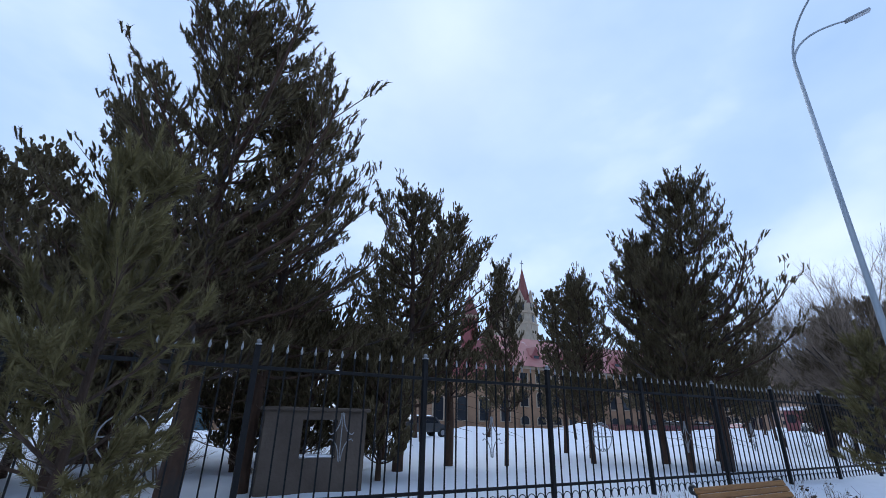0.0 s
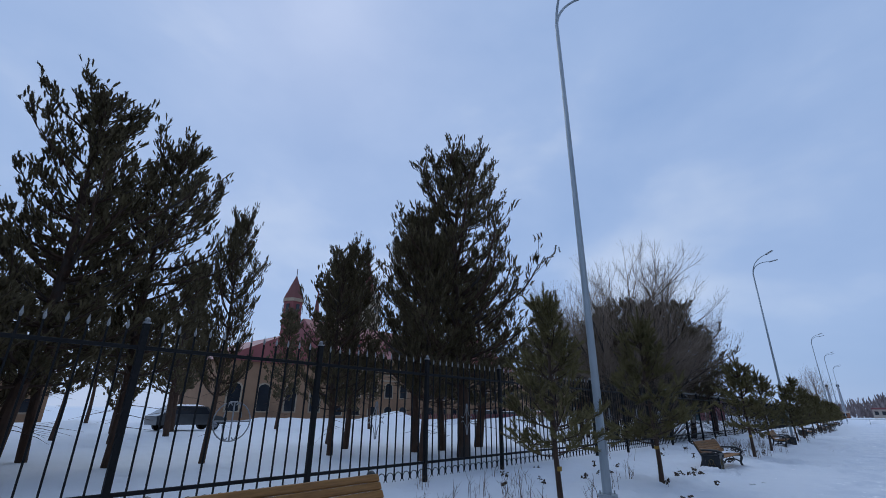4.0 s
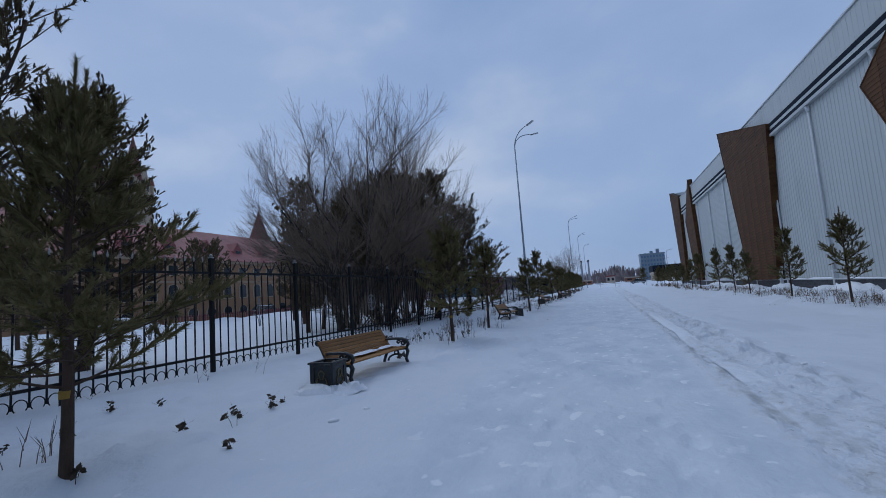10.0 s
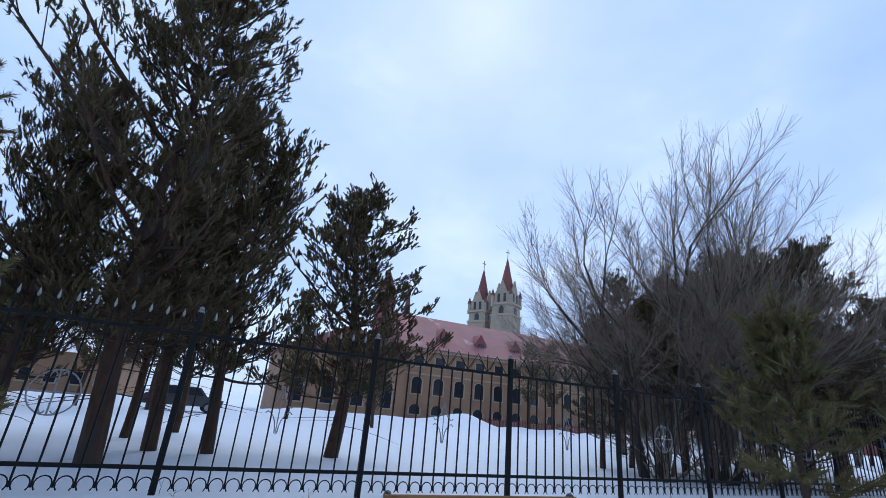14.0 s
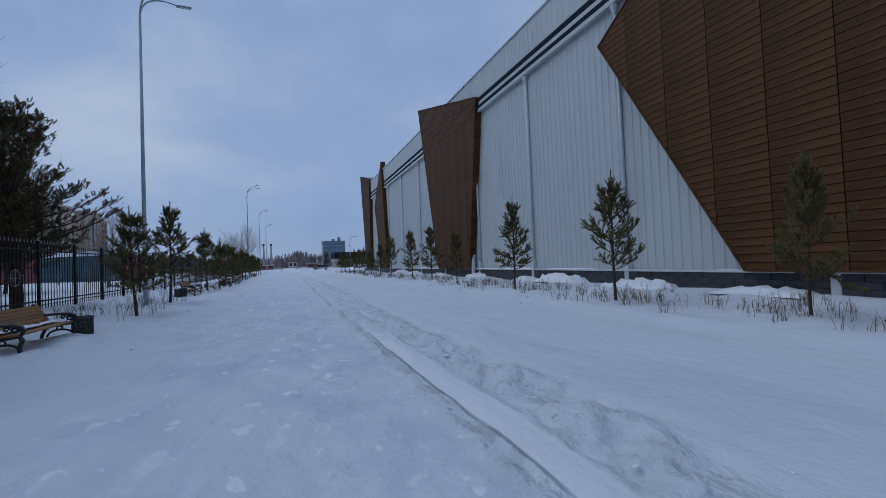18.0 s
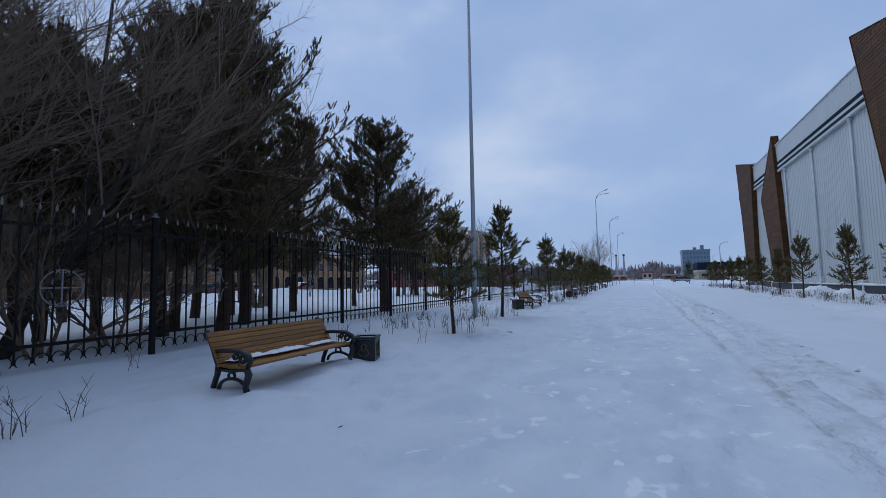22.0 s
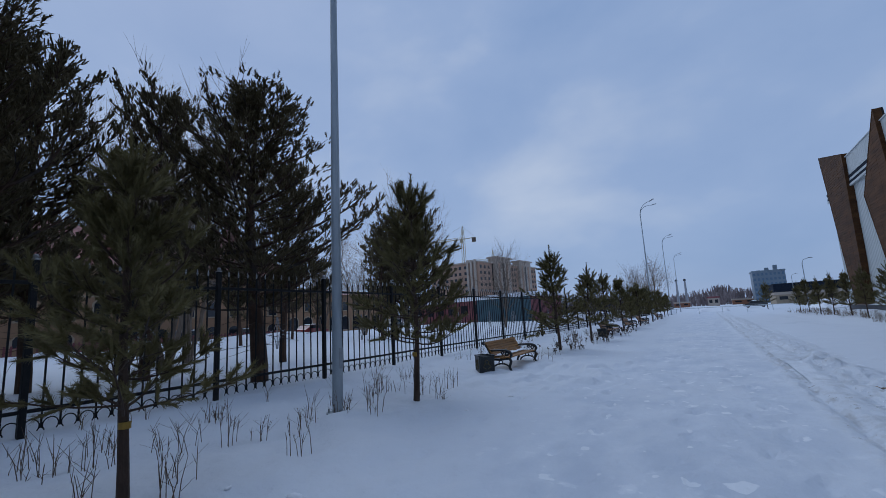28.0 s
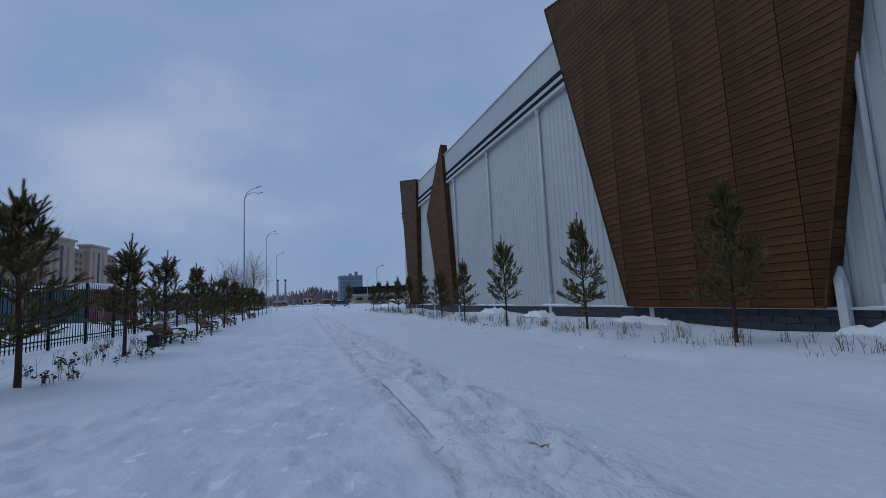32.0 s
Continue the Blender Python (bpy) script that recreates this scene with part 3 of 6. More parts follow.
part("roof_edge", local(bx(WX - 0.27, WX + 0.1, -22.5, 88.5, ROOF_Z - 0.02, ROOF_Z + 0.05)), M_PIPE, hall)
for y in PIPES:
    bm = bmesh.new()
    tube(bm, [(WX - 0.10, y, EAVE_Z + 0.1), (WX - 0.10, y, 1.1)], 0.065, 10)
    pipe = part("downpipe", local(bm), M_PIPE, hall, "white painted downpipe", smooth=True)
    part("funnel", local(cone_ring(bmesh.new(), WX - 0.12, y, EAVE_Z - 0.35, EAVE_Z - 0.02, 0.07, 0.15, 10)), M_PIPE, pipe)
    bm = bx(WX - 0.20, WX - 0.02, y - 0.10, y + 0.10, -0.1, 1.12, 0.012)
    part("pipe_box", local(bm), M_PIPE, pipe)
# plinth of dark slate blocks with a snowy ledge
part("ledge", local(bx(WX - 0.24, WX + 0.1, -22.5, 88.5, 0.61, 0.665)), M_PIPE, hall)
led = bmesh.new()
yy = -22.0
rr = random.Random(4)
while yy < 88:
    ln = rr.uniform(0.8, 3.5)
    if rr.random() < 0.75:
        h = rr.uniform(0.015, 0.06)
        vs = [led.verts.new((WX - 0.235 + a * 0.2, yy + b * ln, 0.666 + c)) for a, b, c in ((0, 0, 0), (1, 0, 0), (1, 1, 0), (0, 1, 0), (0.2, 0.12, h), (0.9, 0.1, h), (0.9, 0.88, h * 1.2), (0.25, 0.9, h))]
        for f in ((4, 5, 6, 7), (0, 1, 5, 4), (1, 2, 6, 5), (2, 3, 7, 6), (3, 0, 4, 7)):
            led.faces.new([vs[i] for i in f])
    yy += ln + rr.uniform(0.1, 1.2)
tagged(part("ledge_snow", local(led), M_SNOWCAP, hall, "patches of snow on the plinth ledge"), kind="stuff")
part("plinth", local(bx(WX - 0.16, WX + 0.05, -22.5, 88.5, -0.5, 0.61)), M_PLINTH, hall, "dark slate plinth")


def clip(poly, k, v, keep_above):
    """The part of a convex polygon on one side of a line y = v (k 0) or z = v (k 1)."""
    out = []
    for p, q in zip(poly, poly[1:] + poly[:1]):
        a, b = (p[k] - v, q[k] - v) if keep_above else (v - p[k], v - q[k])
        if a >= 0:
            out.append(p)
        if a * b < 0:
            t = a / (a - b)
            out.append((p[0] + t * (q[0] - p[0]), p[1] + t * (q[1] - p[1])))
    return out


def area(poly):
    return abs(sum(p[0] * q[1] - q[0] * p[1] for p, q in zip(poly, poly[1:] + poly[:1]))) / 2


BOARD_MESHES = {}


def fin(poly, y_joint, single, frosted=False):
    """A slanted clad fin on the facade: poly in y, z, near bottom corner first, counter-clockwise seen from the alley."""
    f = part("fin", local(prism(bmesh.new(), poly, FX + 0.035, WX + 0.1)), M_CLADBACK, hall, "slanted brown wood-look clad fin")
    z0, z1 = min(p[1] for p in poly), max(p[1] for p in poly)
    ya, yb = min(p[0] for p in poly), max(p[0] for p in poly)
    joined = bmesh.new()
    row, count = 0, 0
    z = z0
    while z < z1:
        strip = clip(clip(list(poly), 1, z + 0.009, True), 1, z + 0.196, False)
        k = math.floor((ya - y_joint) / 1.45)
        while y_joint + k * 1.45 < yb and len(strip) > 2:
            a = y_joint + k * 1.45
            piece = clip(clip(strip, 0, a + 0.011, True), 0, a + 1.439, False)
            k += 1
            if len(piece) < 3 or area(piece) < 0.012:
                continue
            if single and count < 300:
                full = abs(area(piece) - 1.428 * 0.187) < 1e-3
                cy, cz = a + 0.725, z + 0.1025
                if full and "board" in BOARD_MESHES:
                    ob = link_mesh("board", BOARD_MESHES["board"], None, f)
                else:
                    bm = prism(bmesh.new(), [(p[0] - cy, p[1] - cz) for p in piece], -0.032, 0.0)
                    ob = part("board", bm, M_CLAD, f)
                    if full:
                        BOARD_MESHES["board"] = ob.data
                ob.location = (FX + 0.034 - WX, cy - 40, cz)
                count += 1
            else:
                prism(joined, piece, FX + 0.002, FX + 0.034)
        z += 0.205
        row += 1
    if len(joined.faces):
        tagged(part("cladding", local(joined), M_CLAD, f), kind="stuff")
    else:
        joined.free()
    # clad side towards the walker, and a thin edge strip round the front
    (yb0, zb0), (yt0, zt0) = poly[0], poly[-1]
    bm = bmesh.new()
    steps = int((zt0 - zb0) / 0.205)
    for i in range(steps):
        t0, t1 = (i + 0.03) / steps, (i + 0.97) / steps
        p0, p1 = (yb0 + t0 * (yt0 - yb0), zb0 + t0 * (zt0 - zb0)), (yb0 + t1 * (yt0 - yb0), zb0 + t1 * (zt0 - zb0))
        quad = [(FX + 0.02, p0), (WX - 0.02, p0), (WX - 0.02, p1), (FX + 0.02, p1)]
        a = [bm.verts.new((x, p[0] - 0.03, p[1])) for x, p in quad]
        b = [bm.verts.new((x, p[0] + 0.002, p[1])) for x, p in quad]
        bm.faces.new(a)
        for j in range(4):
            bm.faces.new((a[(j + 1) % 4], a[j], b[j], b[(j + 1) % 4]))
    tagged(part("side_face", local(bm), M_FROST if frosted else M_CLAD, f, "frosted pale side edge" if frosted else ""), kind="stuff")
    bm = bmesh.new()
    for p, q in zip(poly, poly[1:] + poly[:1]):
        tube(bm, [(FX + 0.0, p[0], p[1]), (FX + 0.0, q[0], q[1])], 0.035, 4)
    part("edge_trim", local(bm), M_CLAD, f)
    if frosted:
        bm = bmesh.new()
        r2 = random.Random(9)
        for i in range(60):
            t = r2.random() ** 0.8
            y, zz = yb0 + t * (yt0 - yb0), zb0 + t * (zt0 - zb0)
            bmesh.ops.create_icosphere(bm, subdivisions=1, radius=r2.uniform(0.05, 0.13), matrix=Matrix.Translation((r2.uniform(FX + 0.08, WX - 0.1), y - 0.05, zz)) @ Matrix.Diagonal((1.3, 0.5, 0.6, 1)))
        tagged(part("clinging_snow", local(bm), M_SNOWCAP, f, "snow clinging to the fin's edge"), kind="stuff")
    return f


fin([(12.5, 0.67), (14.92, 0.67), (18.5, 8.85), (12.7, 13.1)], 11.3, True, frosted=True)
fin([(24.17, 0.67), (29.5, 0.67), (34.45, 8.77), (27.1, 13.0)], 24.4, True, frosted=True)
fin([(47.25, 0.67), (53.25, 0.67), (56.9, 14.0), (45.25, 10.9)], 46.0, True)
fin([(71.4, 0.67), (74.8, 0.67), (77.6, 8.5), (72.8, 13.3)], 71.0, False)
fin([(81.8, 0.67), (85.0, 0.67), (87.9, 14.4), (80.9, 12.7)], 80.0, False)
fin([(-11.9, 0.67), (-9.2, 0.67), (-5.4, 8.85), (-11.5, 13.1)], -13.0, False)
# snow drifts and a bent spout at the feet of two fins
for y in (24.0, 47.45):
    bm = bmesh.new()
    tube(bm, [(WX - 0.1, y - 0.30, 1.6), (WX - 0.25, y - 0.45, 1.15), (WX - 0.32, y - 0.5, 0.15)], [0.10, 0.12, 0.12], 4)
    part("spout", local(bm), M_PIPE, hall, "white boxed spout")


# ---- iron fence on the left ----
FENCE_X, PANEL, N_PICK = -7.93, 2.712, 13
FENCE_Y0 = 15.80
STEP = PANEL / N_PICK


def fence_parts(style, ornament, fine=True):
    """One fence panel at the origin, running along +y from its post."""
    p = thing("fence_panel", (0, 0, 0), "", "fence", "fence panels along the alley")
    bm = bx(-0.040, 0.040, -0.040, 0.040, -0.35, 2.50, 0.006)
    post = part("post", bm, M_IRON, p)
    bm = bmesh.new()
    bmesh.ops.create_uvsphere(bm, u_segments=10, v_segments=7, radius=0.036, matrix=Matrix.Translation((0, 0, 2.545)))
    box(bm, -0.042, 0.042, -0.042, 0.042, 2.49, 2.515)
    part("post_cap", bm, M_ORNA, post, "small pale ball cap", smooth=True)
    for z in (2.15, 0.42):
        part("rail", bx(-0.020, 0.020, 0.036, PANEL - 0.036, z, z + 0.050, 0.004), M_IRON, p)
    top = 2.40 if style == "spear" else 2.16
    pk = bx(-0.0105, 0.0105, -0.0105, 0.0105, 0.20, top)
    tip = bmesh.new()
    cone_ring(tip, 0, 0, 2.40, 2.44, 0.010, 0.021, 4)
    cone_ring(tip, 0, 0, 2.44, 2.53, 0.021, 0.0, 4)
    hoop = bmesh.new()
    tube(hoop, [(0, -math.cos(a) * (STEP / 2 - 0.016), 0.235 + math.sin(a) * 0.095) for a in (-0.75 + (math.pi + 1.5) * k / 10 for k in range(11))], 0.0085, 5, False)
    meshes = {}
    for n, b, m in (("picket", pk, M_IRON), ("spear_tip", tip, M_TIP), ("hoop", hoop, M_IRON)):
        me = bpy.data.meshes.new(n)
        b.to_mesh(me)
        b.free()
        me.materials.append(m)
        meshes[n] = me
    for i in range(1, N_PICK + 0):
        ob = link_mesh("picket", meshes["picket"], None, p)
        ob.location = (0, i * STEP, 0)
        if style == "spear":
            link_mesh("spear_tip", meshes["spear_tip"], None, ob)
    for i in range(N_PICK):
        ob = link_mesh("hoop", meshes["hoop"], None, p)
        ob.location = (0, (i + 0.5) * STEP, 0.0)
    if style == "zigzag":
        for i in range(0, N_PICK - 1, 2):
            bm = bmesh.new()
            a = (i + 0.5) * STEP
            tube(bm, [(0, a, 2.19), (0, a + STEP, 2.50), (0, a + 2 * STEP, 2.19)], 0.009, 4)
            tube(bm, [(0, a, 2.50), (0, a, 2.19)], 0.009, 4)
            for sy in (-1, 1):
                tube(bm, [(0, a + STEP + sy * (0.015 + 0.13 * t), 2.40 - 0.16 * t ** 2 * (1.6 - 0.6 * t)) for t in (k / 6 for k in range(7))], 0.007, 4, False)
            part("zigzag_bar", bm, M_IRON, p)
    cy, cz = PANEL * 0.5, 1.26
    bm = bmesh.new()
    if ornament == "ring":
        tube(bm, [(0, cy + 0.27 * math.cos(a), cz + 0.27 * math.sin(a)) for a in (2 * math.pi * k / 28 for k in range(29))], 0.010, 5, False)
        tube(bm, [(0, cy, cz - 0.27), (0, cy, cz + 0.27)], 0.012, 5)
        tube(bm, [(0, cy - 0.27, cz), (0, cy + 0.27, cz)], 0.012, 5)
        for sy in (-1, 1):
            for sz in (-1, 1):
                tube(bm, [(0, cy + sy * (0.03 + 0.10 * t), cz + sz * (0.22 - 0.17 * t + 0.10 * math.sin(math.pi * t))) for t in (k / 8 for k in range(9))], 0.009, 5, False)
    else:
        for sy in (-1, 1):
            for sz in (-1, 1):
                pts = [(0, cy + sy * (0.02 + 0.14 * t ** 2), cz + sz * (0.30 * (1 - t) ** 1.5 + 0.03)) for t in (k / 8 for k in range(9))]
                pts.append((0, cy + sy * 0.19, cz + sz * 0.06))
                tube(bm, pts, 0.009, 5, False)
        tube(bm, [(0, cy, cz - 0.34), (0, cy, cz + 0.34)], 0.008, 5)
    part("ornament", bm, M_ORNA, p, "thin grey wrought-iron ornament")
    return p


kinds = {}
for k in range(-9, 24):
    y = FENCE_Y0 + k * PANEL
    zig = 1 <= k <= 4
    orn = "ring" if (k % 3 == 2 if not zig else k == 3) else "star"
    key = ("zigzag" if zig else "spear", orn)
    at = Matrix.Translation((FENCE_X, y, 0.0))
    word = "black iron fence panel with crossed top bars" if zig else "black iron fence panel with pale spear tips"
    word += " and a round ornament" if orn == "ring" else " and a star ornament"
    if key not in kinds:
        kinds[key] = fence_parts(*key)
        kinds[key].matrix_basis = at
        tagged(kinds[key], word)
    else:
        copy_thing(kinds[key], at)


def far_fence(y0, n):
    """The far run of the fence, its pickets joined."""
    f = thing("far_fence", (FENCE_X, y0, 0.0), "black iron fence running on into the distance", "fence")
    bm = bmesh.new()
    for i in range(n * N_PICK):
        if i % N_PICK:
            box(bm, -0.008, 0.008, i * STEP - 0.008, i * STEP + 0.008, 0.05, 2.48)
    tagged(part("pickets", bm, M_IRON, f), kind="stuff")
    for i in range(n + 1):
        part("post", bx(-0.035, 0.035, i * PANEL - 0.035, i * PANEL + 0.035, -0.3, 2.55), M_IRON, f)
    for z in (2.15, 0.42):
        part("rail", bx(-0.016, 0.016, 0, n * PANEL, z, z + 0.045), M_IRON, f)


far_fence(FENCE_Y0 + 24 * PANEL, 14)


# ---- trees ----
def needle_mesh(name, shoots, mat, per_metre, needle, width, rng, lean=(0.45, 0.85), core=0.0):
    """Bottle-brush shoots: base, direction and length of each; thin blades all round a tapered core of packed needles."""
    base = np.array([s[0] for s in shoots], float)
    way = np.array([s[1] for s in shoots], float)
    way /= np.linalg.norm(way, axis=1, keepdims=True)
    ln = np.array([s[2] for s in shoots], float)
    heart = np.zeros((0, 3))
    if core:
        c0, w0, l0 = base, way, ln[:, None]
        up0 = np.where(np.abs(w0[:, 2:3]) > 0.9, np.array([[1.0, 0, 0]]), np.array([[0, 0, 1.0]]))
        p1 = np.cross(w0, up0)
        p1 /= np.linalg.norm(p1, axis=1, keepdims=True)
        p2 = np.cross(w0, p1)
        k, twist = 3, rng.uniform(0, 6.28, len(c0))
        rings = []
        for t0, r0 in ((0.0, 0.45), (0.40, 1.0), (0.92, 0.95)):
            ring = []
            for q in range(k):
                a = (twist + 6.283 * q / k)[:, None]
                r = core * r0 * rng.uniform(0.6, 1.3, (len(c0), 1))
                ring.append(c0 + w0 * l0 * (t0 + rng.uniform(-0.08, 0.08, (len(c0), 1))) + r * (np.cos(a) * p1 + np.sin(a) * p2))
            rings.append(ring)
        tip = c0 + w0 * l0
        tris = []
        for q in range(k):
            n = (q + 1) % k
            for lo, hi in ((0, 1), (1, 2)):
                tris += [rings[lo][q], rings[lo][n], rings[hi][n], rings[lo][q], rings[hi][n], rings[hi][q]]
            tris += [rings[2][q], rings[2][n], tip]
        heart = np.stack(tris, 1).reshape(-1, 3)
    count = np.maximum(3, (ln * per_metre).astype(int))
    base, way, ln = np.repeat(base, count, 0), np.repeat(way, count, 0), np.repeat(ln, count)
    n = len(base)
    t = rng.uniform(0.0, 1.0, n)
    ang = rng.uniform(0, 2 * math.pi, n)
    up = np.where(np.abs(way[:, 2:3]) > 0.9, np.array([[1.0, 0, 0]]), np.array([[0, 0, 1.0]]))
    s1 = np.cross(way, up)
    s1 /= np.linalg.norm(s1, axis=1, keepdims=True)
    s2 = np.cross(way, s1)
    rad = np.cos(ang)[:, None] * s1 + np.sin(ang)[:, None] * s2
    tilt = rng.uniform(lean[0], lean[1], n) * (1.1 - 0.30 * t)
    d = way * np.cos(tilt)[:, None] + rad * np.sin(tilt)[:, None]
    p = base + way * (t * ln)[:, None]
    side = np.cross(d, rad)
    side /= np.linalg.norm(side, axis=1, keepdims=True) + 1e-9
    L = needle * rng.uniform(0.75, 1.15, n)
    a = p + side * width * 0.5
    b = p - side * width * 0.5
    c = p + d * L[:, None]
    v = np.concatenate([np.stack([a, b, c], 1).reshape(-1, 3), heart])
    me = bpy.data.meshes.new(name)
    m = len(v)
    me.vertices.add(m)
    me.vertices.foreach_set("co", v.ravel())
    me.loops.add(m)
    me.loops.foreach_set("vertex_index", np.arange(m))
    me.polygons.add(m // 3)
    me.polygons.foreach_set("loop_start", np.arange(0, m, 3))
    me.update(calc_edges=True)
    me.materials.append(mat)
    return me


def bent(p, d, length, rise, steps, rng, jitter=0.05):
    """A limb that starts along d and bends upwards."""
    pts = [Vector(p)]
    d = Vector(d).normalized()
    for _ in range(steps):
        d = (d + Vector((rng.normal(0, jitter), rng.normal(0, jitter), rise / steps))).normalized()
        pts.append(pts[-1] + d * (length / steps))
    return pts, d


def young_pine(h, seed, mat, per_metre=430, width=0.0086):
    """A young planted pine: bare foot, whorls of up-curving brush-like branches, upright leader."""
    rng = np.random.RandomState(seed)
    wood = bmesh.new()
    lean = (rng.normal(0, 0.02), rng.normal(0, 0.02))

    def at(z):
        return Vector((lean[0] * z + 0.02 * math.sin(2 * z + seed), lean[1] * z, z))

    trunk = [at(z) for z in (-0.3, 0, 0.3, 0.8, 1.4, 2.0, h * 0.8, h - 0.3)]
    tube(wood, trunk, [0.060, 0.048, 0.043, 0.038, 0.032, 0.025, 0.016, 0.009], 8)
    shoots = [(tuple(at(h - 0.80)), (0.04, 0.02, 1), 0.80)]
    for i in range(5):
        a = 6.283 * i / 5 + rng.rand()
        shoots.append((tuple(at(h - 0.58)), (math.cos(a) * 0.42, math.sin(a) * 0.42, 1), rng.uniform(0.30, 0.44)))
    def tuft(q, fw, n, size):
        for _ in range(n):
            u = fw + Vector((rng.normal(0, 0.46), rng.normal(0, 0.46), rng.normal(0.20, 0.34)))
            shoots.append((tuple(q), tuple(u.normalized()), size * rng.uniform(0.7, 1.25)))

    z = 0.78 + 0.10 * rng.rand()
    wide = rng.uniform(0.92, 1.10)
    while z < h - 0.72:
        f = (z - 0.7) / (h - 1.3)
        reach = wide * ((0.74 + 0.6 * f) if f < 0.15 else (0.83 - 0.56 * (f - 0.15) / 0.85))
        count = rng.randint(5, 8)
        a0 = rng.rand() * 6.28
        for i in range(count):
            if rng.rand() < 0.12:
                continue
            a = a0 + 6.283 * i / count + rng.normal(0, 0.28)
            rl = reach * rng.uniform(0.55, 1.20)
            el = -0.02 + 0.60 * f + rng.normal(0, 0.18)
            d = (math.cos(a) * math.cos(el), math.sin(a) * math.cos(el), math.sin(el))
            pts, dd = bent(at(z + rng.normal(0, 0.05)), d, rl, 0.30 + 0.95 * f + rng.normal(0, 0.2), 5, rng, 0.09)
            tube(wood, pts, [0.015, 0.013, 0.011, 0.009, 0.007, 0.005], 4, False)
            shoots.append((tuple(pts[5]), (dd.x, dd.y, dd.z + 0.35), rng.uniform(0.20, 0.34)))
            tuft(pts[5], dd, 2, 0.23)
            for j in range(1, 5):
                fw = (pts[j + 1] - pts[j]).normalized()
                if j > 1:
                    tuft(pts[j], fw, 1, 0.17)
                for s in (-1, 1):
                    if rng.rand() < 0.72:
                        sd = (Vector((-fw.y, fw.x, 0)) * s * rng.uniform(0.5, 1.0) + fw * rng.uniform(0.4, 0.9) + Vector((0, 0, rng.uniform(-0.1, 0.6)))).normalized()
                        ln = rng.uniform(0.08, 0.24) * (0.6 + 0.5 * reach)
                        e = pts[j] + sd * ln
                        tube(wood, [pts[j], e], [0.005, 0.004], 3, False)
                        tuft(e, sd, 2 if rng.rand() < 0.6 else 1, 0.20)
        z += rng.uniform(0.27, 0.40)
    crown = needle_mesh("crown", shoots, mat, per_metre, 0.078, width, rng, (0.55, 1.10), 0.013)
    wm = bpy.data.meshes.new("trunk")
    wood.to_mesh(wm)
    wood.free()
    wm.materials.append(M_BARK)
    return wm, crown


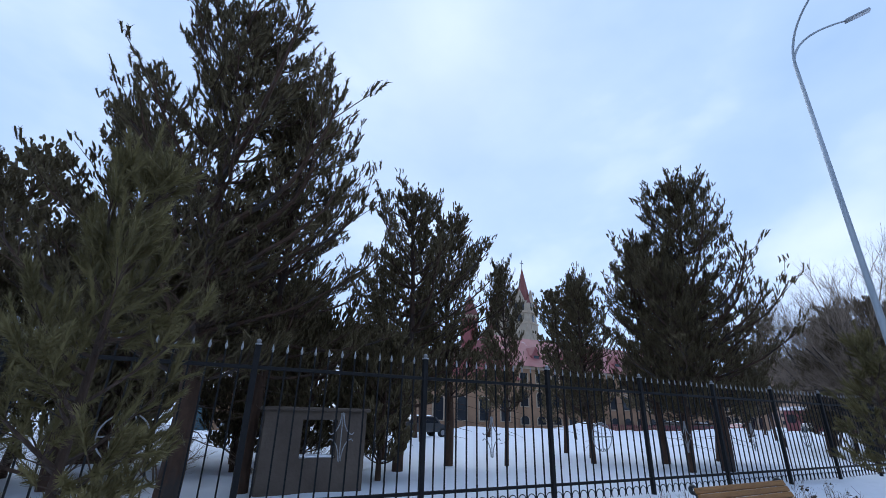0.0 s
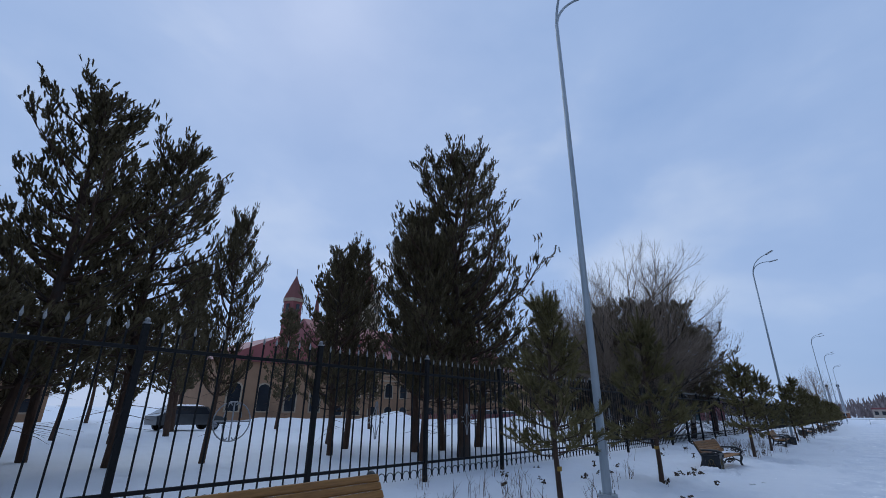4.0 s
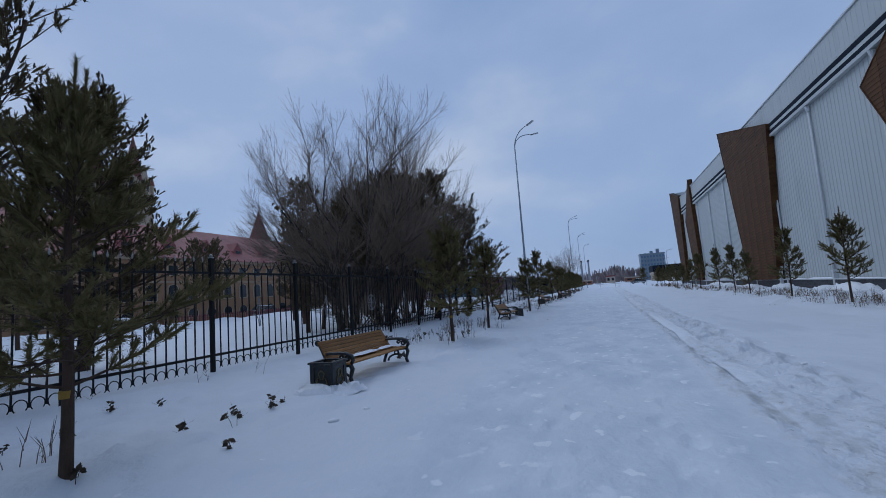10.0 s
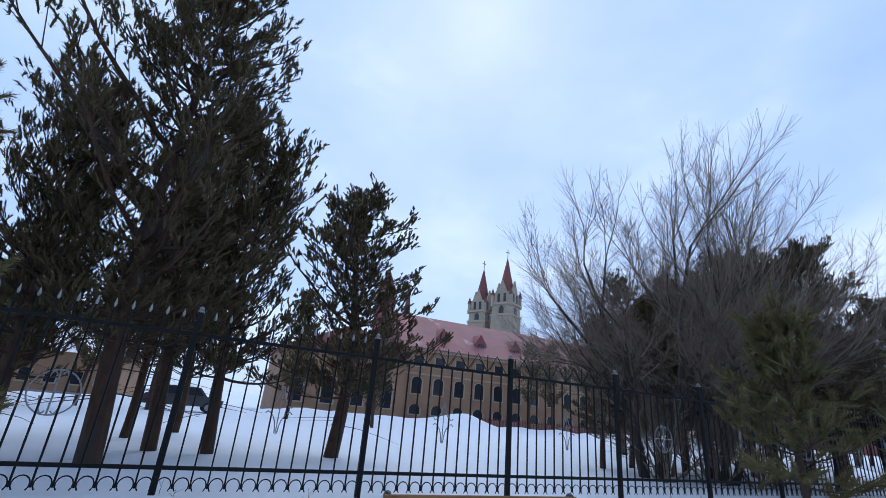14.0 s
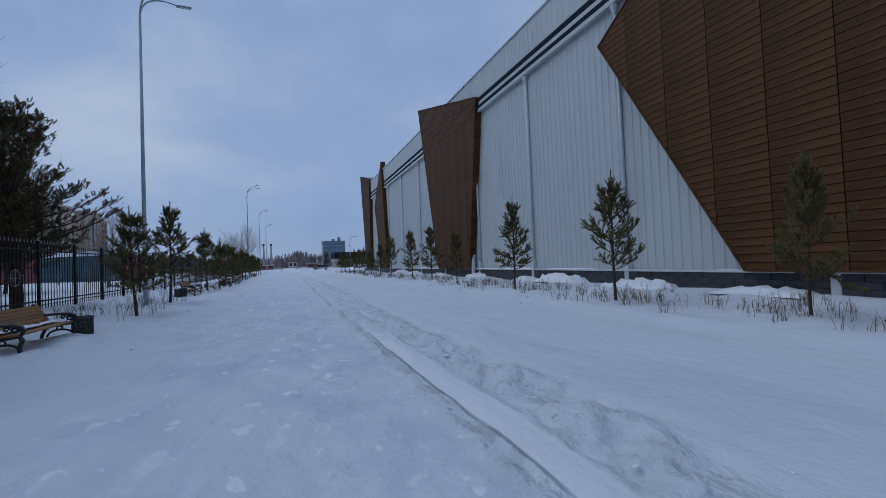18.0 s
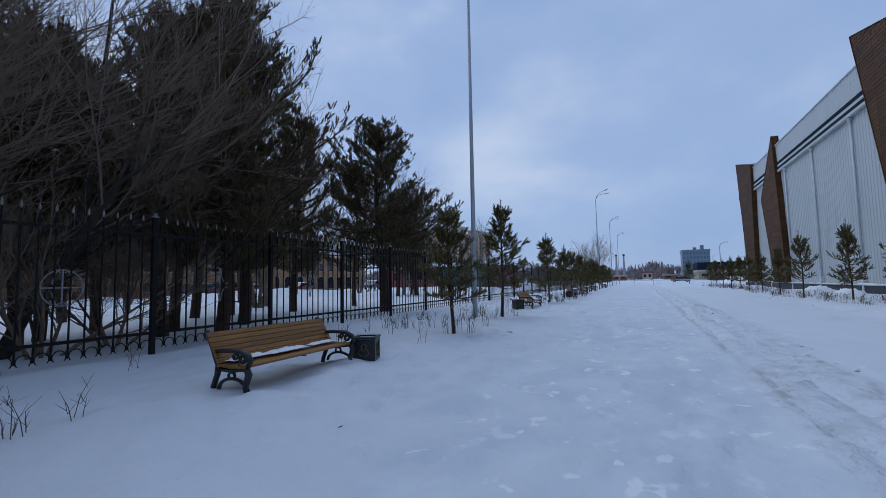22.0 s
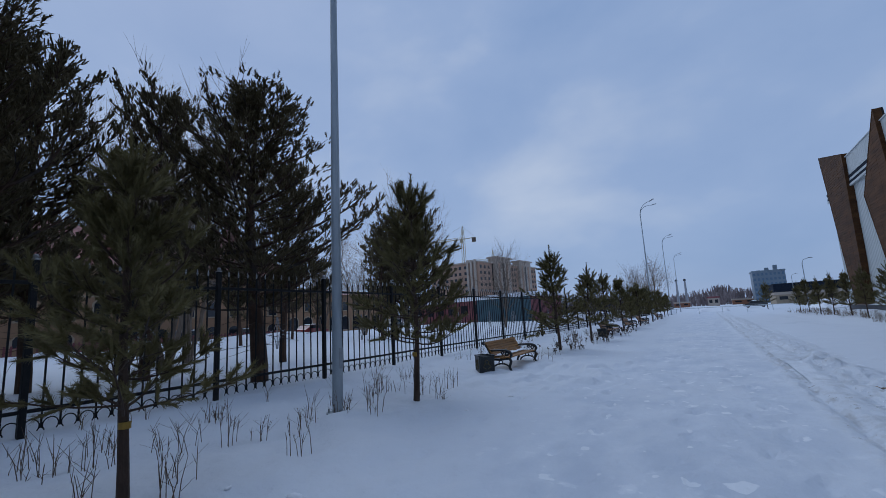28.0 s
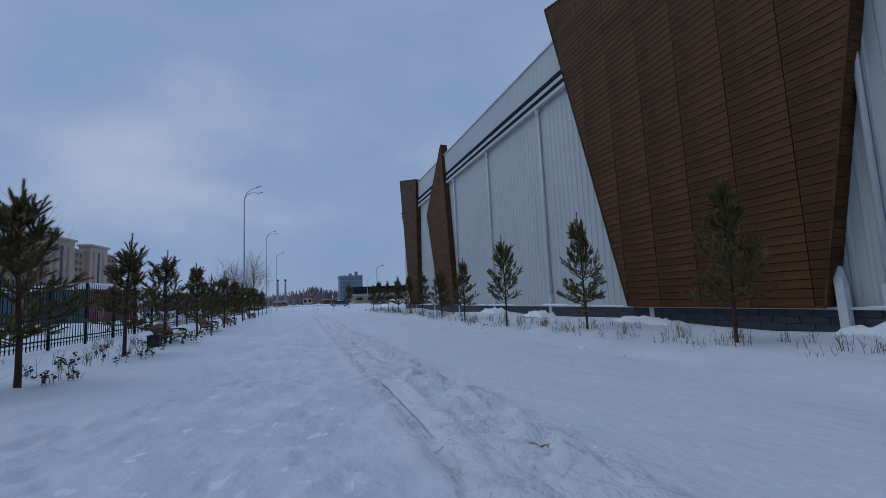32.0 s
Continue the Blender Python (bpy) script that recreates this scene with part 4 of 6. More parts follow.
def old_pine(h, seed, spread, bare, mat, per_metre=105, width=0.0165, lush=5, core=0.017):
    """A grown pine: reddish stem, limbs that bend up, upright brushes at their ends, uneven outline."""
    rng = np.random.RandomState(seed)
    wood = bmesh.new()
    lx, ly = rng.normal(0, 0.010), rng.normal(0, 0.010)
    zs = np.linspace(-0.4, h - 0.4, 12)

    def at(z):
        return Vector((lx * z + 0.14 * math.sin(z * 0.5 + seed), ly * z + 0.12 * math.cos(z * 0.6 + seed), z))

    r0 = 0.010 * h + 0.04
    tube(wood, [at(z) for z in zs], [r0 * (1.15 - 1.05 * i / 11) + 0.012 for i in range(12)], 10)
    shoots = []

    def brush(q, fw, n, size):
        for _ in range(n):
            u = (fw * 0.7 + Vector((rng.normal(0, 0.34), rng.normal(0, 0.34), rng.uniform(0.35, 1.05)))).normalized()
            shoots.append((tuple(q + Vector((rng.normal(0, 0.05), rng.normal(0, 0.05), rng.normal(0, 0.05)))), tuple(u), size * rng.uniform(0.65, 1.3)))

    z = bare
    while z < h - 0.5:
        f = (z - bare) / (h - bare)
        prof = (0.80 + 1.0 * f) if f < 0.25 else (1.05 - 0.78 * ((f - 0.25) / 0.75) ** 1.6)
        n = rng.randint(5, 7)
        a0 = rng.rand() * 6.283
        for i in range(n):
            a = a0 + 6.283 * i / n + rng.normal(0, 0.35)
            lump = 0.88 + 0.34 * math.sin(2 * a + seed) * math.sin(z * 1.1 + seed * 0.7)
            reach = max(0.45, 1.08 * spread * prof * lump * rng.uniform(0.55, 1.10))
            el = 0.02 + 0.60 * f + rng.normal(0, 0.18)
            d = (math.cos(a) * math.cos(el), math.sin(a) * math.cos(el), math.sin(el))
            pts, dd = bent(at(z), d, reach, 0.85, 7, rng, 0.13)
            th = 0.012 + 0.014 * reach
            tube(wood, pts, [th * (1 - 0.11 * j) for j in range(8)], 5 if per_metre > 60 else 3, False)
            for j in range(2, 8):
                fw = (pts[j] - pts[j - 1]).normalized()
                for s in (-1, 1):
                    if rng.rand() < (0.30 if j < 3 else 0.04):
                        continue
                    sub = (Vector((-fw.y, fw.x, 0)) * s * rng.uniform(0.4, 1.0) + fw * rng.uniform(0.5, 1.0) + Vector((0, 0, rng.uniform(0.0, 0.7)))).normalized()
                    ln = rng.uniform(0.22, 0.80) * min(1.0, 0.45 + 0.25 * reach)
                    q = pts[j] - fw * rng.uniform(0, reach / 8)
                    e = q + sub * ln
                    if lush > 2:
                        tube(wood, [q, e], [0.010, 0.006], 3, False)
                        brush(q.lerp(e, rng.uniform(0.3, 0.5)), sub, 1, 0.18)
                        brush(q.lerp(e, rng.uniform(0.55, 0.8)), sub, 1, 0.18)
                    brush(e, sub, lush if lush < 3 else lush - rng.randint(0, 3), 0.20)
            brush(pts[-1], dd, 6, 0.25)
        z += rng.uniform(0.40, 0.60)
    for i in range(5):
        q = at(h - 1.0 + 0.16 * i)
        brush(q, Vector((0, 0, 1)), 3, 0.32)
    shoots.append((tuple(at(h - 0.6)), (0.05, 0, 1), 0.6))
    for i in range(18):
        zz = rng.uniform(1.0, max(1.6, bare + 2.0))
        a = rng.rand() * 6.283
        pts, _ = bent(at(zz), (math.cos(a), math.sin(a), -0.1), rng.uniform(0.4, 1.6), -0.1, 3, rng, 0.16)
        tube(wood, pts, [0.014, 0.010, 0.007, 0.003], 3, False)
    crown = needle_mesh("crown", shoots, mat, per_metre, 0.076, width, rng, (0.60, 1.15), core)
    wm = bpy.data.meshes.new("trunk")
    wood.to_mesh(wm)
    wood.free()
    wm.materials.append(M_BARK_RED)
    return wm, crown


def bare_tree(h, seed, spread, depth=5, stems=4, thick=0.15, round_top=True):
    """A leafless spreading tree: forking limbs down to fine twigs within a rounded crown."""
    rng = np.random.RandomState(seed)
    big, fine = bmesh.new(), ([], [])
    mid, rx, rz = h * 0.52, h * (0.28 + 0.36 * spread), h * 0.48

    def inside(p):
        return ((p.x ** 2 + p.y ** 2) / rx ** 2 + ((p.z - mid) / rz) ** 2) if round_top else 0.0

    def twig(pts, r0, r1):
        vs, fs = fine
        ref = (pts[-1] - pts[0]).orthogonal().normalized()
        o = (pts[-1] - pts[0]).normalized().cross(ref)
        n0 = len(vs)
        for i, p in enumerate(pts):
            r = r0 + (r1 - r0) * i / (len(pts) - 1)
            for k in range(3):
                c, s = math.cos(2.094 * k), math.sin(2.094 * k)
                vs.append(tuple(p + r * (c * ref + s * o)))
        for i in range(len(pts) - 1):
            for k in range(3):
                a, b = n0 + 3 * i + k, n0 + 3 * i + (k + 1) % 3
                fs.append((a, b, b + 3, a + 3))

    def grow(p, d, length, r, level):
        steps = (6, 5, 4, 2, 1, 1, 1)[level]
        rise = (0.04, 0.12, 0.20, 0.32, 0.30, 0.3, 0.3)[level]
        end = p + Vector(d).normalized() * length
        over = inside(end)
        if over > 1.0:
            length *= max(0.30, 1.0 - 0.75 * (over - 1.0))
        pts, dd = bent(p, d, length, rise, steps, rng, (0.06, 0.11, 0.14, 0.17, 0.17, 0.15, 0.1)[level])
        if level < 2:
            tube(big, pts, [r * (1 - 0.45 * i / steps) for i in range(steps + 1)], 7 if level == 0 else 5, False)
        else:
            twig(pts, r, r * 0.5)
        if level >= depth:
            return
        n = (4, 5, 5, 4, 5, 3, 3)[level]
        for i in range(n):
            t = 0.30 + 0.70 * (i + rng.rand() * 0.9) / n
            j = min(steps - 1, int(t * steps))
            q = pts[j].lerp(pts[j + 1], min(1, t * steps - j))
            axis = (pts[j + 1] - pts[j]).normalized()
            o = Vector((rng.normal(), rng.normal(), rng.normal() * 0.8))
            o = (o - axis * o.dot(axis)).normalized()
            sp = rng.uniform(0.35, 0.75) if level < 2 else rng.uniform(0.5, 1.0)
            grow(q, axis * math.cos(sp) + o * math.sin(sp), length * rng.uniform(0.50, 0.72) * (1.15 - 0.4 * t), max(0.0034, r * 0.42), level + 1)
        grow(pts[-1], dd, length * 0.62, max(0.0034, r * 0.50), level + 1)

    for s in range(stems):
        a = 6.283 * s / stems + rng.rand() * 0.6
        out = spread * (1.05 if s % 2 else 0.40) * rng.uniform(0.85, 1.15)
        grow(Vector((0.04 * math.cos(a), 0.04 * math.sin(a), -0.3)), Vector((math.cos(a) * out, math.sin(a) * out, 1)), h * (0.42 if round_top else 0.47) * rng.uniform(0.85, 1.1), thick, 0)
    wm = bpy.data.meshes.new("trunk")
    big.to_mesh(wm)
    big.free()
    wm.materials.append(M_TWIG)
    fm = bpy.data.meshes.new("crown")
    fm.from_pydata(fine[0], [], fine[1])
    fm.materials.append(M_TWIG)
    return wm, fm


def broom_tree(seed, top, radius, stems, limbs):
    """A grown leafless tree: stems that part into smooth arching limbs, which fork narrowly and fill a dome with fine twigs."""
    rng = np.random.RandomState(seed)
    wood, fine = bmesh.new(), ([], [])

    def twig(pts, r0, r1):
        vs, fs = fine
        way = (pts[-1] - pts[0]).normalized()
        ref = way.orthogonal().normalized()
        o = way.cross(ref)
        n0, m = len(vs), len(pts) - 1
        for i, p in enumerate(pts):
            r = r0 + (r1 - r0) * i / m
            for k in range(3):
                vs.append(tuple(p + r * (math.cos(2.094 * k) * ref + math.sin(2.094 * k) * o)))
        for i in range(m):
            for k in range(3):
                a, b = n0 + 3 * i + k, n0 + 3 * i + (k + 1) % 3
                fs.append((a, b, b + 3, a + 3))

    def fork(d, lo, hi):
        o = Vector((rng.normal(), rng.normal(), rng.normal() * 0.7))
        o = (o - d * o.dot(d)).normalized()
        g = rng.uniform(lo, hi)
        return d * math.cos(g) + o * math.sin(g)

    def grow(p, d, length, r, level):
        steps = (5, 4, 3, 3, 2, 2, 1)[level]
        pts, dd = bent(p, d, length, (0.10, 0.05, 0.06, 0.12, 0.18, 0.22, 0.2)[level], steps, rng, (0.04, 0.06, 0.07, 0.08, 0.09, 0.10, 0.1)[level])
        r1 = max(0.0024, r * 0.66)
        if level < 3:
            tube(wood, pts, [r + (r1 - r) * i / steps for i in range(steps + 1)], (8, 6, 5)[level], False)
        else:
            twig(pts, r, r1)
        if level == 6:
            return
        for k in range(2):
            grow(pts[-1], fork(dd, 0.14, 0.42), length * rng.uniform(0.64, 0.82), max(0.0036, r1 * rng.uniform(0.70, 0.90)), level + 1)
        for k in range((0, 3, 4, 5, 5, 5)[level]):
            t = rng.uniform(0.25, 0.95) * steps
            j = min(steps - 1, int(t))
            q = pts[j].lerp(pts[j + 1], t - j)
            grow(q, fork((pts[j + 1] - pts[j]).normalized(), 0.45, 0.95), length * rng.uniform(0.45, 0.75), max(0.0034, r1 * 0.45), min(6, level + 2))

    mid = top * 0.56
    crotch = []
    for i in range(stems):
        a = 6.283 * i / stems + rng.rand()
        pts, _ = bent((0.2 * math.cos(a), 0.2 * math.sin(a), -0.3), (0.34 * math.cos(a), 0.34 * math.sin(a), 1), rng.uniform(2.4, 3.6), 0.05, 6, rng, 0.05)
        tube(wood, pts, [0.15 - 0.011 * j for j in range(7)], 9, False)
        crotch.append((pts, a))
    for i in range(limbs):
        a = 2.39996 * i + rng.normal(0, 0.12)
        lean = radians(8 + 60 * math.sqrt((i + 0.5) / limbs)) + rng.normal(0, 0.06)
        pts = max(crotch, key=lambda c: math.cos(c[1] - a) + 0.25 * rng.rand())[0]
        p = pts[6] if lean < 0.7 else pts[4 + rng.randint(0, 3)]
        d = Vector((math.cos(a) * math.sin(lean), math.sin(a) * math.sin(lean), math.cos(lean)))
        q, e = Vector((p.x / radius, p.y / radius, (p.z - mid) / (top - mid))), Vector((d.x / radius, d.y / radius, d.z / (top - mid)))
        reach = (-q.dot(e) + math.sqrt(max(0.0, q.dot(e) ** 2 - e.dot(e) * (q.dot(q) - 1)))) / e.dot(e)
        grow(p, d, max(1.2, reach) * 0.355, 0.030 + 0.008 * reach, 1)
    wm = bpy.data.meshes.new("trunk")
    wood.to_mesh(wm)
    wood.free()
    wm.materials.append(M_LIMB)
    fm = bpy.data.meshes.new("crown")
    fm.from_pydata(fine[0], [], fine[1])
    fm.materials.append(M_TWIG)
    return wm, fm


def top_of(me):
    co = np.empty(len(me.vertices) * 3)
    me.vertices.foreach_get("co", co)
    return float(co[2::3].max())


def plant(name, meshes, x, y, turn, scale, label, group, band=0.0, sink=0.0):
    t = thing(name, Matrix.Translation((x, y, ground_z(x, y) - sink)) @ Matrix.Rotation(turn, 4, "Z"), label, "tree", group)
    t.scale = (scale[0], scale[0], scale[1])
    link_mesh("trunk", meshes[0], None, t)
    link_mesh(meshes[1].name.split(".")[0], meshes[1], None, t)
    if band:
        bm = bmesh.new()
        tube(bm, [(0, 0, band), (0, 0, band + 0.06)], 0.046, 10)
        part("band", bm, M_TAPE, t, "yellow band tied round the trunk")
    return t


YOUNG = [young_pine(3.5, 11 + i, M_NEEDLE_Y) for i in range(5)]
YOUNG_FAR = [young_pine(3.4, 31 + i, M_NEEDLE_Y, 120, 0.026) for i in range(3)]
rt = random.Random(12)
# the planted row beside the benches
for i, (x, y, h) in enumerate(((-4.45, -1.8, 3.6), (-4.45, 9.53, 3.35), (-4.5, 13.9, 3.75), (-4.3, 23.35, 3.75), (-4.35, 27.7, 3.5), (-4.3, 37.1, 3.25), (-4.35, 41.55, 3.95),
                               (-4.4, 50.28, 3.65), (-4.4, 55.0, 3.4), (-4.45, 59.1, 3.4), (-4.5, 64.5, 3.5), (-4.4, 67.6, 3.2), (-4.35, 71.3, 3.6), (-4.4, 76.0, 3.3),
                               (-4.4, 80.5, 3.4), (-4.4, 85.5, 3.2), (-4.4, 90, 3.4), (-4.4, 95, 3.2), (-4.4, 100, 3.4))):
    m = YOUNG[i % 5] if y < 60 else YOUNG_FAR[i % 3]
    plant("young_pine", m, x, y, rt.random() * 6.28, (1.10 * h / 3.5 * rt.uniform(0.90, 1.05) * (0.72 if i == 0 else 1.0), h / 3.5), "young green pine planted in snow beside the alley", "young pines by the benches", 0.62 if y < 45 else 0)
# the planted row in front of the hall
for i, (x, y, h) in enumerate(((8.15, 10.9, 4.0), (8.3, 15.95, 3.3), (8.1, 20.75, 3.2), (8.1, 26.4, 2.85), (7.9, 30.75, 3.35), (7.95, 36.1, 3.4), (7.7, 41.3, 2.8), (8.4, 47.35, 3.4), (8.55, 52.35, 3.6), (8.0, 56.8, 3.55), (8.2, 62.1, 3.2), (7.85, 64.9, 3.0),
                                (7.8, 68.8, 3.2), (8.0, 73.0, 3.1), (8.0, 77.5, 3.3), (8.0, 82.0, 3.2), (8.0, 86.5, 3.3), (8.0, 91, 3.2))):
    m = YOUNG[(i * 2 + 1) % 5] if y < 60 else YOUNG_FAR[i % 3]
    plant("young_pine", m, x, y, rt.random() * 6.28, (0.86 * h / 3.5 * rt.uniform(0.9, 1.1), h / 3.5), "young green pine planted in snow before the hall", "young pines by the hall")

PINES = [old_pine(10.0, 51, 2.6, 2.3, M_NEEDLE), old_pine(10.0, 52, 2.85, 2.0, M_NEEDLE), old_pine(10.0, 53, 2.3, 2.7, M_NEEDLE), old_pine(10.0, 54, 2.65, 1.6, M_NEEDLE)]
PINE_MID = [old_pine(10.0, 56, 2.5, 2.4, M_NEEDLE, 62, 0.022, 4, 0.024), old_pine(10.0, 57, 2.6, 2.0, M_NEEDLE, 62, 0.022, 4, 0.024)]
PINE_LOW = [old_pine(4.6, 58, 1.9, 0.5, M_NEEDLE, 45, 0.024, 4, 0.034), old_pine(4.6, 59, 1.7, 0.6, M_NEEDLE, 45, 0.024, 4, 0.034)]
PINE_FAR = [old_pine(10.0, 61, 2.3, 2.9, M_NEEDLE, 14, 0.044, 2, 0.055), old_pine(10.0, 62, 2.1, 2.2, M_NEEDLE, 14, 0.044, 2, 0.055)]
for i, (x, y, h, v, w) in enumerate((
        (-10.4, -1.4, 10.7, 1, 1.15), (-11.3, 0.1, 10.3, 0, 0.92), (-12.9, -3.4, 9.2, 3, 1.1), (-12.0, -6.0, 6.6, 3, 1.1), (-14.2, -8.4, 6.0, 1, 1.2), (-14.5, -13.0, 5.3, 3, 1.1), (-15.6, -4.6, 6.6, 3, 1.0), (-16.5, -1.2, 8.4, 0, 1.1),
        (-13.6, 4.4, 9.5, 3, 1.0), (-14.6, 6.4, 9.4, 0, 0.95), (-14.0, 8.4, 7.4, 2, 0.62), (-13.9, 12.1, 7.5, 3, 0.80), (-10.5, 12.95, 7.8, 0, 0.80),
        (-10.5, 14.45, 10.8, 1, 1.12), (-13.2, 15.1, 9.8, 0, 1.0), (-13.0, 16.3, 9.2, 1, 0.95), (-15.9, 14.2, 8.6, 2, 0.85), (-13.4, 19.3, 8.4, 1, 1.40),
        (-10.7, 34.1, 8.9, 0, 1.0), (-8.9, 34.2, 8.4, 1, 1.15), (-11.0, 36.6, 9.0, 1, 1.25), (-14.5, 34.5, 8.6, 3, 1.05), (-15.0, 38.1, 10.0, 2, 1.05), (-12.0, 35.4, 9.4, 1, 1.0), (-13.0, 32.6, 8.0, 0, 1.0),
        (-9.6, 42.2, 8.3, 0, 1.50), (-13.6, 41.8, 9.3, 3, 1.0), (-14.9, 39.4, 10.2, 1, 1.0), (-14.2, 47.0, 8.4, 2, 1.0),
        (-19.4, 63.8, 10.9, 3, 1.30), (-20.6, 62.4, 10.2, 0, 1.15), (-17.2, 0.4, 6.2, 1, 1.2), (-18.0, -1.4, 6.8, 0, 1.2), (-17.4, 2.2, 6.0, 1, 1.2))):
    m = PINES[v] if x > -12.2 else PINE_MID[v % 2]
    plant("pine_tree", m, x, y, rt.random() * 6.28, (w * h / 10, h / top_of(m[1])), "dark grown pine with a reddish trunk behind the fence", "pines behind the fence")
for i, (x, y, h) in enumerate(((-17.2, 5.2, 7.6), (-31, 13, 9), (-30, 10, 6.5), (-22, -8, 11), (-26, -4, 10), (-33, 20.7, 8.6), (-27.8, 25.0, 6.4), (-31.9, 26.1, 4.6), (-20.5, 61, 8.5), (-21, 66, 8), (-26.5, 50, 9), (-33, 58, 9), (-41, 49, 9), (-42, 75, 9), (-19, 36, 9.5), (-23, 8.4, 5.6),
                               (-20, 0.5, 10), (-30, 3, 9), (-38, 44, 8), (-19, -9, 7.5), (-23, 2.5, 8), (-27, -12, 10), (-33, -7, 9), (-18.5, -14, 9), (-20, 5.5, 5.6), (-27, 11.5, 9), (-26, 7, 6.2), (-18.5, 15.2, 8.0), (-37, 10, 7), (-36, 5, 9), (-24, -1.5, 9.5), (-31, -3, 9), (-35, 65, 8.6), (-24, 41, 8.0), (-39, 16, 8.5))):
    plant("pine_tree", PINE_FAR[i % 2], x, y, rt.random() * 6.28, (h / 10, h / 10), "tall dark pine in the snowy grounds", "pines in the grounds")

for i, (x, y, h) in enumerate(((-12.6, -2.6, 4.4), (-13.4, 1.6, 4.2), (-14.6, -5.2, 4.8), (-15.4, 3.4, 4.0), (-12.0, 3.2, 3.4), (-16.0, -2.8, 4.6), (-13.0, -7.4, 4.2), (-18.2, 2.0, 4.4), (-15.2, 0.2, 3.8))):
    plant("pine_tree", PINE_LOW[i % 2], x, y, rt.random() * 6.28, (h / 4.6, h / 4.6), "low dark pine growing among the taller pines", "low pines behind the fence")

BROOM = [broom_tree(71, 11.8, 5.2, 3, 24), broom_tree(75, 12.2, 5.4, 3, 24)]
for x, y, k, turn, wide in ((-11.3, 28.7, 0, 0.0, 1.03), (-10.2, 30.6, 1, 0.4, 0.90)):
    plant("bare_tree", BROOM[k], x, y, turn, (wide, 0.93), "leafless spreading willow with fine grey twigs", "leafless trees")
for x, y, k, h in ((-12.4, 30.4, 1, 6.6), (-11.2, 31.4, 0, 7.0), (-13.4, 29.0, 1, 5.6), (-14.0, 31.0, 0, 6.0)):
    plant("pine_tree", PINE_MID[k], x, y, x * 4, (1.15 * h / 10, h / top_of(PINE_MID[k][1])), "dark pine crowded in among leafless trees", "low pines behind the fence")
BUSH = bare_tree(5.0, 81, 0.9, 4, 6, 0.045)
BUSH_LOW = bare_tree(5.0, 83, 0.9, 3, 6, 0.045)
for x, y, s in ((-10.2, 30.0, 0.85), (-10.0, 32.6, 0.8)):
    plant("bare_shrub", BUSH, x, y, x * 3, (s, s), "dense leafless shrub of thin brown twigs", "leafless shrubs")
for x, y, s in ((-10.4, 28.2, 0.75), (-9.6, 31.2, 0.85), (-11.6, 30.0, 1.0)):
    plant("bare_shrub", BUSH_LOW, x, y, y * 2, (s, s), "dense leafless shrub of thin brown twigs", "leafless shrubs")
BIRCH = bare_tree(12, 91, 0.26, 4, 4, 0.09, False)
for x, y, s in ((-21.6, 65.5, 1.16), (-19.7, 45.4, 1.12), (-20.6, 46.8, 1.16), (-42, 76, 1.25), (-8.5, 128, 1.0), (-9.5, 112, 0.75), (-18, 78, 0.8), (-30, 70, 1.0)):
    plant("bare_tree", BIRCH, x, y, y, (s * 1.1, s), "slender leafless tree against the sky", "leafless trees")


